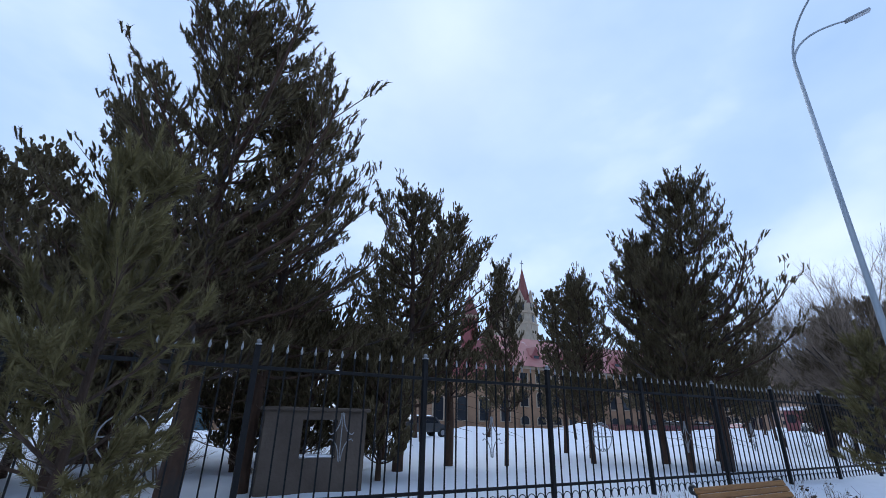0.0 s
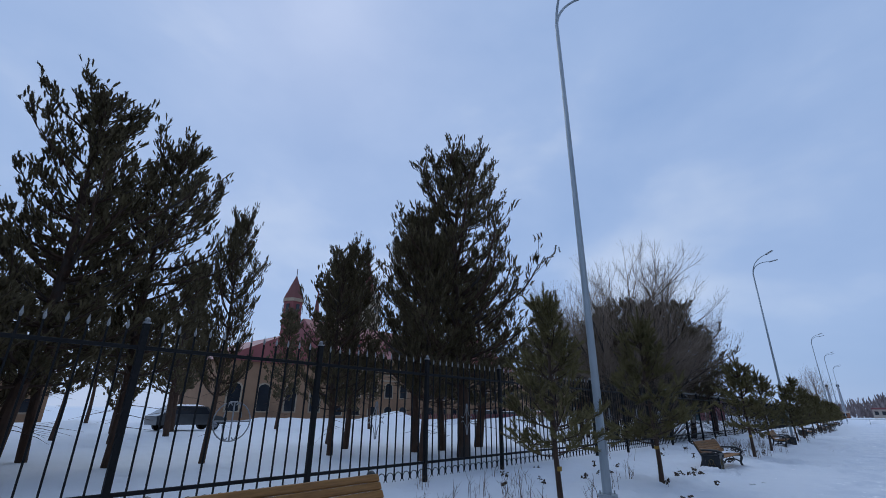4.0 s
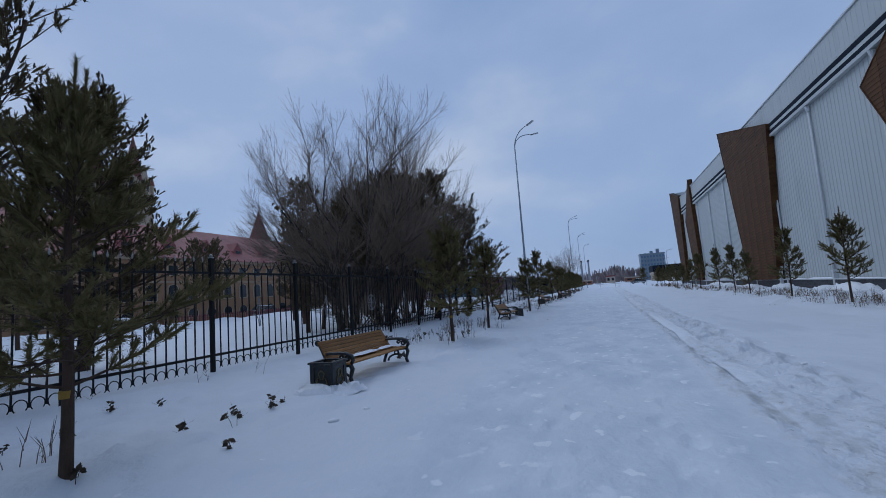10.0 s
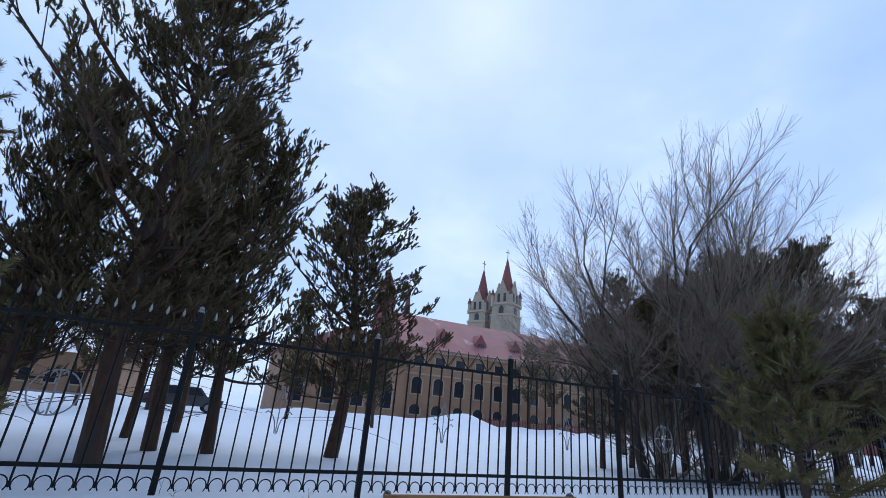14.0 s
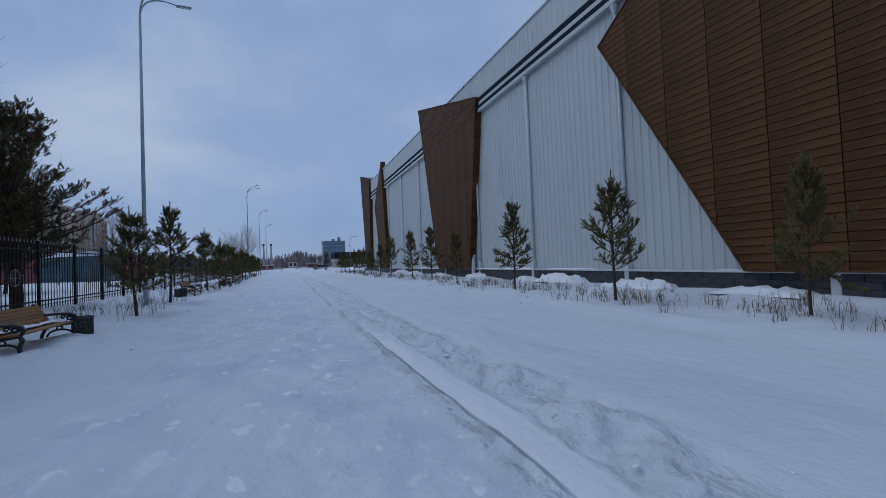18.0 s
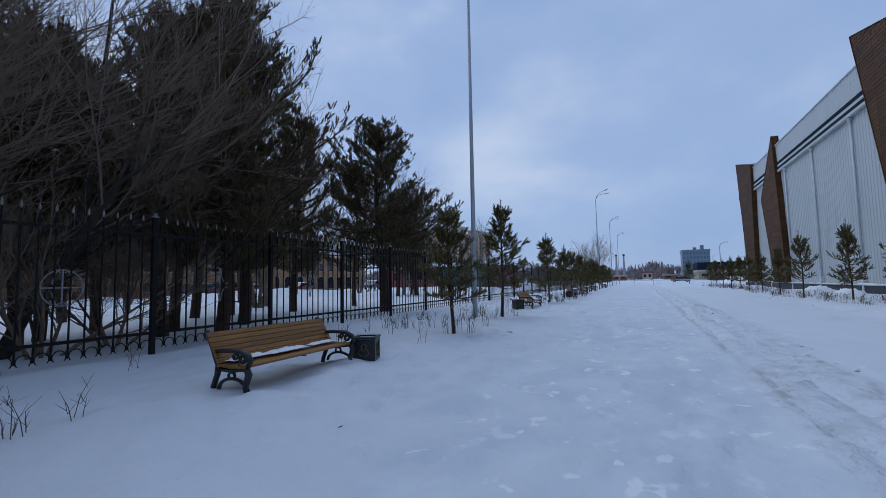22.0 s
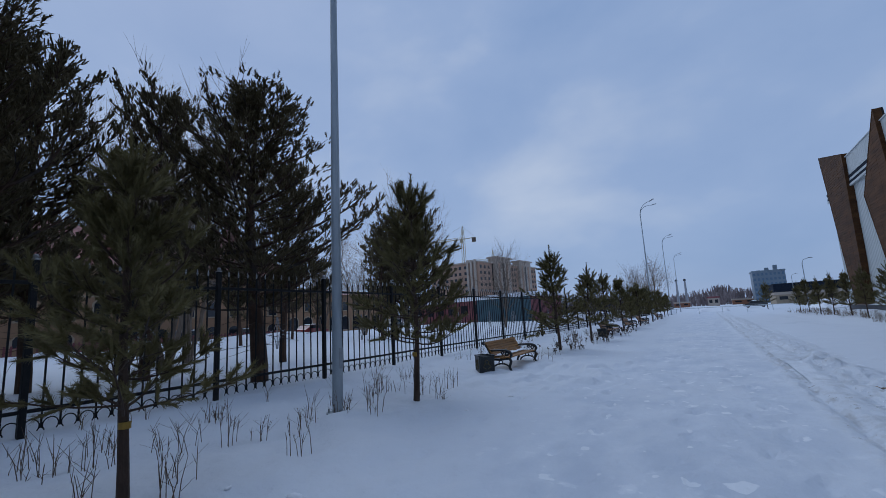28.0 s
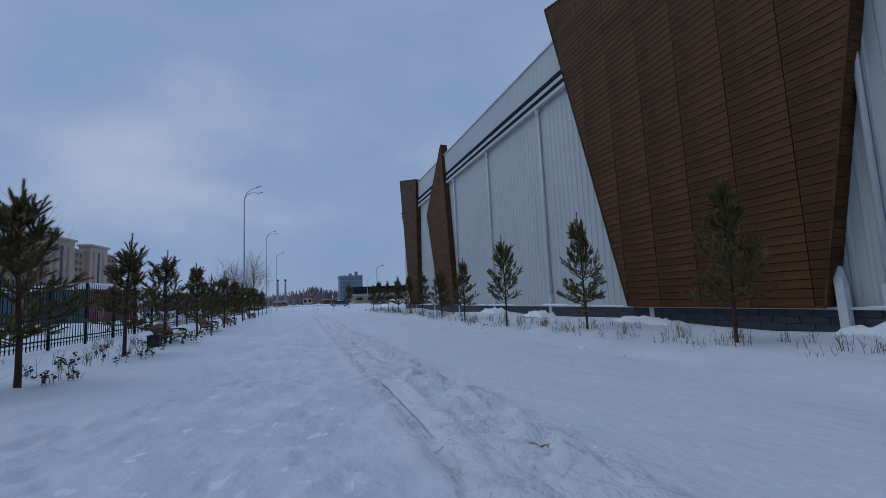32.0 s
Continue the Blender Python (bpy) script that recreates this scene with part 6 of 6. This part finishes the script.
turret("red_turret", -58.0, 34.3, 1.4, 15.9, 0, 19.7, M_REDROOF, M_SPIRE, "red hexagonal turret with a pointed roof on the long building", 6)
turret("thin_spire", -55.5, 36.6, 0.50, 12.6, 0, 17.9, M_REDROOF, M_SPIRE, "thin red spire on the roof", 6)
turret("end_turret", -56.0, 72.3, 1.7, 12.4, 0, 18.4, M_CREAM, M_SPIRE, "pale square turret with a pointed roof", 4)

wing, wx0, wy0 = gable_house("side_wing", -58, -46, 21, 33.7, 6.0, 9.0, M_OCHRE, M_REDROOF, "ochre wing with arched windows", "x")
for k in range(4):
    window(wing, -46 - wx0, 22.8 + 3 * k - wy0, 1.2, 1.2, 2.2, True)
low, lx0, ly0 = gable_house("low_brick_house", -59, -45, -1.5, 9, 3.4, 5.6, M_OCHRE, M_TILE, "low ochre outbuilding with a snowy tiled roof")
for k in range(4):
    window(low, -45 - lx0, 3.0 + 1.6 * k - ly0, 1.0, 0.7, 0.9)
part("door", bx(7.0, 7.06, -4.9, -3.1, 0, 2.7), M_SHOPBLUE, low, "blue sheet door")
far_o, fx0, fy0 = gable_house("ochre_house", -72, -58, 74, 112, 6.8, 8.2, M_OCHRE, M_REDROOF, "ochre building with arched ground-floor openings beyond the pines")
for k in range(12):
    window(far_o, -58 - fx0, 76 + 3 * k - fy0, 0.4, 1.7, 1.9, True)
    window(far_o, -58 - fx0, 76 + 3 * k - fy0, 3.9, 1.2, 1.5)


# ---- cathedral towers ----
def tower(x, y, top, label):
    s = top / 52.0
    t = thing("cathedral_tower", (x, y, 0), label, "church tower", "cathedral towers")
    w = 3.5 * s
    b = part("shaft", cone_ring(bmesh.new(), 0, 0, -0.5, 30 * s, w * 1.5, w * 1.36, 4, math.pi / 4 + 0.5), M_CREAM, t)
    part("belfry", cone_ring(bmesh.new(), 0, 0, 30 * s, 37.5 * s, w * 1.30, w * 1.20, 4, math.pi / 4 + 0.5), M_CREAM, t)
    for z in (22, 30, 33.5):
        part("cornice", cone_ring(bmesh.new(), 0, 0, z * s, (z + 0.6) * s, w * 1.46, w * 1.46, 4, math.pi / 4 + 0.5), M_TRIM, t)
    sp = part("spire", cone_ring(bmesh.new(), 0, 0, 37 * s, top - 2.0 * s, w * 0.80, 0.0, 8, 0.5), M_SPIRE, t, "steep red spire")
    for k in range(4):
        a = 0.5 + k * math.pi / 2
        m = Matrix.Rotation(a, 4, "Z")
        bm = prism(bmesh.new(), [(-1.8 * s, 37.3 * s), (1.8 * s, 37.3 * s), (0, 41.5 * s)], w * 0.70, w * 0.86)
        g = part("gable", bm, M_CREAM, t)
        g.matrix_basis = m
        for yy in (-1.05, 1.05):
            q = part("window", bx(w * 0.86, w * 0.905, (yy - 0.42) * s, (yy + 0.42) * s, 34.4 * s, 37.0 * s), M_DARKWIN, t)
            q.matrix_basis = m
        q = part("window", prism(bmesh.new(), [(-0.8 * s, 30.8 * s), (0.8 * s, 30.8 * s), (0.8 * s, 32.4 * s), (0, 33.3 * s), (-0.8 * s, 32.4 * s)], w * 0.88, w * 0.94), M_DARKWIN, t)
        q.matrix_basis = m
        bm = bmesh.new()
        tube(bm, [(w * 0.97, -2.7 * s, 29.5 * s), (w * 1.0, 0, 23 * s), (w * 0.97, 2.7 * s, 29.5 * s)], 0.16 * s, 4)
        q = part("rib", bm, M_TRIM, t)
        q.matrix_basis = m
        a2 = a + math.pi / 4
        bm = cone_ring(bmesh.new(), w * 1.28 * math.cos(a2), w * 1.28 * math.sin(a2), 33 * s, 36.5 * s, 0.55 * s, 0.5 * s, 6)
        pn = part("pinnacle", bm, M_CREAM, t)
        part("pinnacle_top", cone_ring(bmesh.new(), w * 1.28 * math.cos(a2), w * 1.28 * math.sin(a2), 36.5 * s, 39 * s, 0.7 * s, 0.0, 6), M_SPIRE, pn)
    bm = tube(bmesh.new(), [(0, 0, top - 2.6 * s), (0, 0, top + 0.6 * s)], 0.13 * s, 5)
    box(bm, -0.1 * s, 0.1 * s, -0.7 * s, 0.7 * s, top - 0.6 * s, top - 0.35 * s)
    part("cross", bm, M_STEEL, t)


tower(-118.0, 93.4, 53.5, "pale stone cathedral tower with a steep red spire")
tower(-128.0, 90.3, 51.4, "pale stone cathedral tower with a steep red spire, further back")
nave, nx0, ny0 = gable_house("cathedral_nave", -175, -122, 84, 102, 20, 29, M_CREAM, M_SPIRE, "cathedral nave with a red roof", "x")

# ---- small wall in the grounds, seen through the first panels ----
pav = thing("garden_wall", (-10.9, 1.2, ground_z(-10.9, 1.2)), "grey-brown rendered garden wall with a square opening behind the fence", "wall")
bm = bmesh.new()
for q in ((-1.04, -0.30, -0.3, 1.50), (0.42, 1.04, -0.3, 1.50), (-0.30, 0.42, -0.3, 0.62), (-0.30, 0.42, 1.34, 1.50)):
    box(bm, -0.2, 0.2, q[0], q[1], q[2], q[3])
part("wall", bm, M_GREYWALL, pav)
part("cap", bx(-0.27, 0.27, -1.10, 1.10, 1.503, 1.58, 0.02), M_GREYWALL, pav)
part("sill_snow", bx(-0.19, 0.19, -0.29, 0.41, 0.622, 0.67, 0.02), M_SNOWCAP, pav)
for x, y, s in ((-13.2, 0.9, 0.32), (-12.9, 1.3, 0.28), (-13.6, -1.5, 0.4), (-14.5, -3.5, 0.5), (-13.0, -5.0, 0.45), (-15.5, 2.2, 0.4)):
    plant("bare_shrub", BUSH_LOW, x, y, x * 5, (s * 1.2, s), "small leafless shrub of thin brown twigs", "leafless shrubs")


booth = thing("garden_booth", (-18.0, -3.2, ground_z(-18, -3.2)), "dark red-brown board booth with snow on its flat roof", "booth")
for k in range(9):
    part("board", bx(-0.02, 0.02, -0.9 + 0.2 * k, -0.71 + 0.2 * k, 0.1, 2.35), M_SHEDBOARD, booth)
part("body", bx(-1.7, -0.03, -0.88, 0.88, -0.2, 2.3), M_SHEDBOARD, booth)
part("roof", bx(-1.85, 0.15, -1.0, 1.0, 2.352, 2.44), M_SHEDBOARD, booth)
part("roof_snow", bx(-1.8, 0.1, -0.96, 0.96, 2.444, 2.60, 0.05), M_SNOWCAP, booth)


# ---- distance ahead ----
def block(name, x, y, w, d, h, mat, label, storeys, bays, glass=M_DARKWIN, turn=0.0, cap=None):
    """A building with its rows of windows on the side towards -y and on +x."""
    b = thing(name, Matrix.Translation((x, y, 0)) @ Matrix.Rotation(turn, 4, "Z"), label, "building")
    part("wall", bx(-w / 2, w / 2, -d / 2, d / 2, -1, h), mat, b)
    part("roof", bx(-w / 2 - 0.3, w / 2 + 0.3, -d / 2 - 0.3, d / 2 + 0.3, h, h + 0.8), cap or M_FLATPALE, b)
    fh, bw = (h - 1) / storeys, w / bays
    me = None
    for i in range(storeys):
        for j in range(bays):
            if me is None:
                wob = part("window", bx(-bw * 0.27, bw * 0.27, -0.12, 0.05, 0, fh * 0.5), glass, b)
                me = wob.data
            else:
                wob = link_mesh("window", me, None, b)
            wob.location = (-w / 2 + (j + 0.5) * bw, -d / 2, 1 + (i + 0.25) * fh)
    return b


APT_W, APT_D, APT_H = 32.0, 65.0, 29.6
apt = thing("apartment_block", Matrix.Translation((-110.9, 275.4, 0)) @ Matrix.Rotation(radians(-7.8), 4, "Z"), "pinkish-brown apartment block with pale projecting stair towers", "building")
part("wall", bx(-APT_W / 2, APT_W / 2, -APT_D / 2, APT_D / 2, -1, APT_H), M_FLAT, apt)
part("roof", bx(-APT_W / 2 - 0.4, APT_W / 2 + 0.4, -APT_D / 2 - 0.4, APT_D / 2 + 0.4, APT_H, APT_H + 0.7), M_FLATPALE, apt)
for y0, y1, z1 in ((-18, -2, 32.6), (9, 23, 32.2)):
    tower_bay = part("stair_tower", bx(APT_W / 2 - 3, APT_W / 2 + 1.6, y0, y1, 0, z1), M_FLATPALE, apt, "pale rendered stair tower")
    part("cap", bx(APT_W / 2 - 3.6, APT_W / 2 + 2.4, y0 - 0.8, y1 + 0.8, z1, z1 + 0.9), M_FLATPALE, tower_bay)
    for k in range(3):
        part("recess", bx(APT_W / 2 + 1.5, APT_W / 2 + 1.75, y0 + (0.18 + 0.26 * k) * (y1 - y0), y0 + (0.28 + 0.26 * k) * (y1 - y0), 2, z1 - 2.5), M_DARKWIN if k == 1 else M_FLAT, tower_bay)
part("joint", bx(APT_W / 2 - 0.2, APT_W / 2 + 0.12, -19.6, -18.4, 0, APT_H - 0.3), M_DARKWIN, apt)
for k in range(3):
    part("balcony_strip", bx(APT_W / 2 - 7.2 + 2.4 * k, APT_W / 2 - 6.0 + 2.4 * k, -APT_D / 2 - 0.9, -APT_D / 2 + 0.2, 1, APT_H + 1.5), M_FLATPALE, apt, "pale upright balcony strip")
win = None
for i in range(9):
    spots = [(APT_W / 2, y, 1) for y in (-30.4, -26.6, -22.8, -0.2, 2.6, 5.4, 24.6, 27.6, 30.6)] + [(x, -APT_D / 2, 0) for x in (-14, -11, -8, -5, -2, 1, 4, 7.6)]
    for x, y, side in spots:
        if win is None:
            wob = part("window", bx(-0.75, 0.75, -0.14, 0.1, 0, 1.6), M_DARKWIN, apt)
            win = wob.data
        else:
            wob = link_mesh("window", win, None, apt)
        wob.matrix_local = Matrix.Translation((x, y, 1.4 + 3.15 * i)) @ Matrix.Rotation(radians(90 * side), 4, "Z")
blue = block("blue_office", 31.9, 345, 15, 14, 17.5, M_BLUEGLASS, "blue glass-clad office block in the distance", 6, 8, M_BLUEDARK, cap=M_BLUEGLASS)
for k in (-5, -1, 3):
    part("roof_unit", bx(k, k + 1.8, -3, 0, 18.2, 20.2 + 0.3 * k), M_BLUEGLASS, blue)
dark = block("dark_hall", 29, 205, 22, 14, 2.9, M_CREAM, "low pale building with a dark upper storey", 1, 6)
part("upper_storey", bx(-11.3, 11.3, -7.4, 7.4, 3.75, 6.2), M_STRIPE, dark, "dark sheet-clad upper storey")
shop = block("shop_row", -42, 122, 34, 10, 4.6, M_SHOPRED, "low red and blue shop row under snow beyond the fence", 1, 9, turn=radians(-18), cap=M_SNOWCAP)
part("blue_front", bx(4, 17.2, -5.2, -4.9, 0, 4.7), M_SHOPBLUE, shop, "blue sheet front")
for x, y, w, h in ((-12, 330, 8, 2.6), (20, 360, 12, 2.8), (60, 380, 14, 3.2)):
    block("low_shed", x, y, w, 7, h, M_BRICK, "low red-brown shed at the edge of the far wood", 1, 2)
block("white_hut", 3.5, 300, 5, 5, 4.2, M_FLATPALE, "small white hut with a red roof far ahead", 1, 2, cap=M_SHOPRED)

# crane above the flats
def tower_crane(x, y, turn, mast, jib, label):
    """A lattice tower crane: mast, raised head with stays, long jib, short counter-jib with its block, cab."""
    c = thing("tower_crane", Matrix.Translation((x, y, 0)) @ Matrix.Rotation(turn, 4, "Z"), label, "crane", "tower cranes")
    bm = bmesh.new()
    for sx in (-1, 1):
        for sy in (-1, 1):
            tube(bm, [(sx, sy, 0), (sx, sy, mast), (sx * 0.15, sy * 0.15, mast + 10)], 0.17, 4)
    for k in range(int(mast / 2.5) + 3):
        z = 2.5 * k
        for q in (-1, 1):
            tube(bm, [(-1, q, z), (1, q, z + 2.5)], 0.12, 3)
            tube(bm, [(q, -1, z), (q, 1, z + 2.5)], 0.12, 3)
    part("mast", bm, M_CRANE, c)
    arm = bmesh.new()
    for sy, up in ((-0.7, 0), (0.7, 0), (0, 1.5)):
        tube(arm, [(-jib, sy, mast + 2.6 + up), (0, sy, mast + up)], 0.16, 4)
    n = int(jib / 2.4)
    for k in range(n):
        x0, z0, h0 = -jib * k / n, mast + 2.6 * k / n, -jib / n
        for sy in (-0.7, 0.7):
            tube(arm, [(x0, sy, z0), (x0 + h0 / 2, 0, z0 + 1.5)], 0.09, 3)
            tube(arm, [(x0 + h0 / 2, 0, z0 + 1.5), (x0 + h0, sy, z0)], 0.09, 3)
    part("jib", arm, M_CRANE, c)
    back = bmesh.new()
    for sy in (-0.7, 0.7):
        tube(back, [(0, sy, mast), (12, sy, mast - 0.4)], 0.2, 4)
    part("counter_jib", back, M_CRANE, c)
    stay = bmesh.new()
    tube(stay, [(0, 0, mast + 10), (12, 0, mast)], 0.10, 3)
    tube(stay, [(0, 0, mast + 10), (-jib * 0.62, 0, mast + 3.1)], 0.08, 3)
    part("stay", stay, M_STEEL, c)
    part("counterweight", bx(9.5, 12, -0.9, 0.9, mast - 3.6, mast - 0.4), M_GREYWALL, c)
    part("cab", bx(-2.4, -1.0, -1.0, 0.8, mast - 2.6, mast - 0.2), M_FLATPALE, c)
    return c


tower_crane(-152.5, 327, radians(-14), 60.0, 46, "pale yellow tower crane standing behind the apartment block")
tower_crane(-161, 400, radians(-12), 51.0, 30, "pale yellow tower crane standing behind the apartment block")

# masts, far lamps and a low rail across the end of the alley
for x in (-17.8, -12.0):
    m = thing("chimney_mast", (x, 420, 0), "distant grey mast with a dark head", "mast", "distant masts")
    bm = bmesh.new()
    cone_ring(bm, 0, 0, 0, 20, 1.2, 0.55, 6)
    part("shaft", bm, M_STEEL, m)
    part("head", cone_ring(bmesh.new(), 0, 0, 20, 21.4, 1.0, 0.8, 6), M_PLINTH, m)
for x, y, h in ((13.6, 122, 7.6), (-9.5, 190, 9), (20, 180, 8)):
    l = thing("single_lamp", (x, y, 0), "grey single-arm street lamp in the distance", "street lamp", "distant lamps")
    part("mast", tube(bmesh.new(), [(0, 0, -0.3), (0, 0, h * 0.9), (0.2, 0, h * 0.97), (0.9, 0, h)], [0.09, 0.06, 0.05, 0.04], 8), M_LAMP, l)
    part("lamp_head", bx(0.8, 1.4, -0.1, 0.1, h - 0.05, h + 0.06), M_LAMPHEAD, l)
rail = thing("low_rail", (2, 112, 0), "low pale rail across the far end of the alley", "railing")
for k in range(9):
    part("post", bx(-12 + 3 * k - 0.04, -12 + 3 * k + 0.04, -0.04, 0.04, -0.2, 0.9), M_PIPE, rail)
part("bar", bx(-12, 12, -0.03, 0.03, 0.82, 0.9), M_PIPE, rail)


def wood_belt(seed, y, x0, x1, h, label):
    """A far belt of leafless wood with a ragged top."""
    rng = np.random.RandomState(seed)
    vs, fs = [], []
    n = int((x1 - x0) / 1.5)
    for i in range(n):
        x = x0 + (x1 - x0) * i / n + rng.normal(0, 0.8)
        yy = y + rng.uniform(-10, 10)
        hh = h * rng.uniform(0.55, 1.0) * (0.8 + 0.25 * math.sin(x * 0.06 + seed))
        for k in range(14):
            zb = hh * rng.uniform(0.0, 0.45)
            dx, dy = rng.normal(0, hh * 0.16), rng.normal(0, hh * 0.16)
            ww = 0.03 * hh * rng.uniform(0.6, 1.3)
            b = len(vs)
            vs += [(x + dx * 0.2 - ww, yy, zb - 0.4), (x + dx * 0.2 + ww, yy + 0.3 * ww, zb - 0.4), (x + dx + ww * 0.5, yy + dy, hh * rng.uniform(0.7, 1.0)), (x + dx - ww * 0.5, yy + dy, hh * rng.uniform(0.6, 0.95))]
            fs.append((b, b + 1, b + 2, b + 3))
    tagged(link_mesh("far_wood", raw("far_wood", vs, fs, M_FARWOOD), None), label, "woodland", kind="stuff")


wood_belt(1, 500, -420, 420, 19, "leafless wood along the horizon")
wood_belt(2, 430, -150, 150, 10, "leafless scrub before the horizon")
wood_belt(3, 150, -160, -60, 9, "leafless trees beyond the grounds")
for x in (8, 26):
    plant("young_pine", YOUNG_FAR[0], x, 118, x, (1.4, 1.3), "small dark pine at the end of the alley", "small far pines")


# ---- parked cars in the grounds ----
def car(x, y, turn, mat, label):
    c = thing("parked_car", Matrix.Translation((x, y, ground_z(x, y))) @ Matrix.Rotation(turn, 4, "Z"), label, "car", "parked cars")
    body = [(-2.1, 0.35), (2.1, 0.35), (2.15, 0.75), (1.2, 0.92), (0.75, 1.42), (-1.1, 1.45), (-1.85, 0.98), (-2.15, 0.85)]
    bm = prism(bmesh.new(), body, -0.85, 0.85)
    part("body", bm, mat, c)
    part("side_glass", prism(bmesh.new(), [(-1.6, 0.98), (1.0, 0.96), (0.65, 1.36), (-1.05, 1.38)], -0.86, 0.86), M_DARKWIN, c)
    for yy in (-1.35, 1.35):
        for s in (-1, 1):
            w = part("wheel", tube(bmesh.new(), [(s * 0.62, yy, 0.31), (s * 0.87, yy, 0.31)], 0.31, 12), M_TYRE, c)
            part("rim", tube(bmesh.new(), [(s * 0.86, yy, 0.31), (s * 0.885, yy, 0.31)], 0.19, 10), M_STEEL, w)
    sn = lumpy("roof_snow", 1.8, 1.5, 0.08, int(abs(x)), c)
    sn.location = (0, -0.2, 1.45)


for x, y, tr, mt, lb in ((-36, 3, 0.2, M_CARPAINT, "dark parked car with snow on its roof"), (-33, 14.5, 0.1, M_CARPAINT, "dark parked car with snow on its roof"), (-44, 60, 0.1, M_CARPAINT, "dark parked car with snow on its roof"), (-45, 68, 0, M_CARPAINT, "dark parked car with snow on its roof"), (-44, 76, 0.1, M_CARRED, "red parked car with snow on its roof"), (-40, 88, 0.3, M_CARPAINT, "dark parked car with snow on its roof"), (9, 150, 1.5, M_CARPAINT, "dark car at the end of the alley")):
    car(x, y, tr, mt, lb)


# ---- heaps of cleared snow at the end of the alley ----
for x, y, L, W, H, sd in ((-8, 118, 9, 7, 1.3, 3), (1, 130, 8, 5, 0.9, 4), (12.5, 100, 6, 4, 0.9, 5), (20, 121, 10, 5, 1.0, 6)):
    hp = lumpy("snow_heap", L, W, H, sd, nx=10, ny=12)
    hp.location = (x, y, ground_z(x, y) - 0.02)
    tagged(hp, "low heap of cleared snow at the end of the alley", "snow heap", "snow heaps")


# ---- low red fence before the long building ----
lf = thing("low_fence", (-42.5, 55, ground_z(-42.5, 55)), "low red picket fence in front of the ochre building", "fence")
pk = bx(-0.03, 0.03, -0.06, 0.06, -0.3, 1.0).copy()
pm = bpy.data.meshes.new("picket")
pk.to_mesh(pm)
pk.free()
for k in range(80):
    q = link_mesh("picket", pm, M_SHOPRED, lf)
    q.location = (0, -14 + 0.36 * k, 0)
for z in (0.25, 0.78):
    part("rail", bx(-0.07, -0.03, -14.2, 14.7, z, z + 0.07), M_SHOPRED, lf)


# ---- slate blocks of the hall's plinth along the walked stretch ----
block_me = None
plinth = next(o for o in hall.children if o.name.startswith("plinth"))
for row in range(4):
    for k in range(72):
        y = 12.0 + 0.62 * k + (0.31 if row % 2 else 0.0)
        if block_me is None:
            ob = part("slate_block", bx(-0.012, 0.02, 0.006, 0.614, 0.005, 0.165, 0.004), M_PLINTH, plinth)
            block_me = ob.data
        else:
            ob = link_mesh("slate_block", block_me, None, plinth)
        ob.location = (-0.17, y - 40, -0.06 + 0.166 * row)
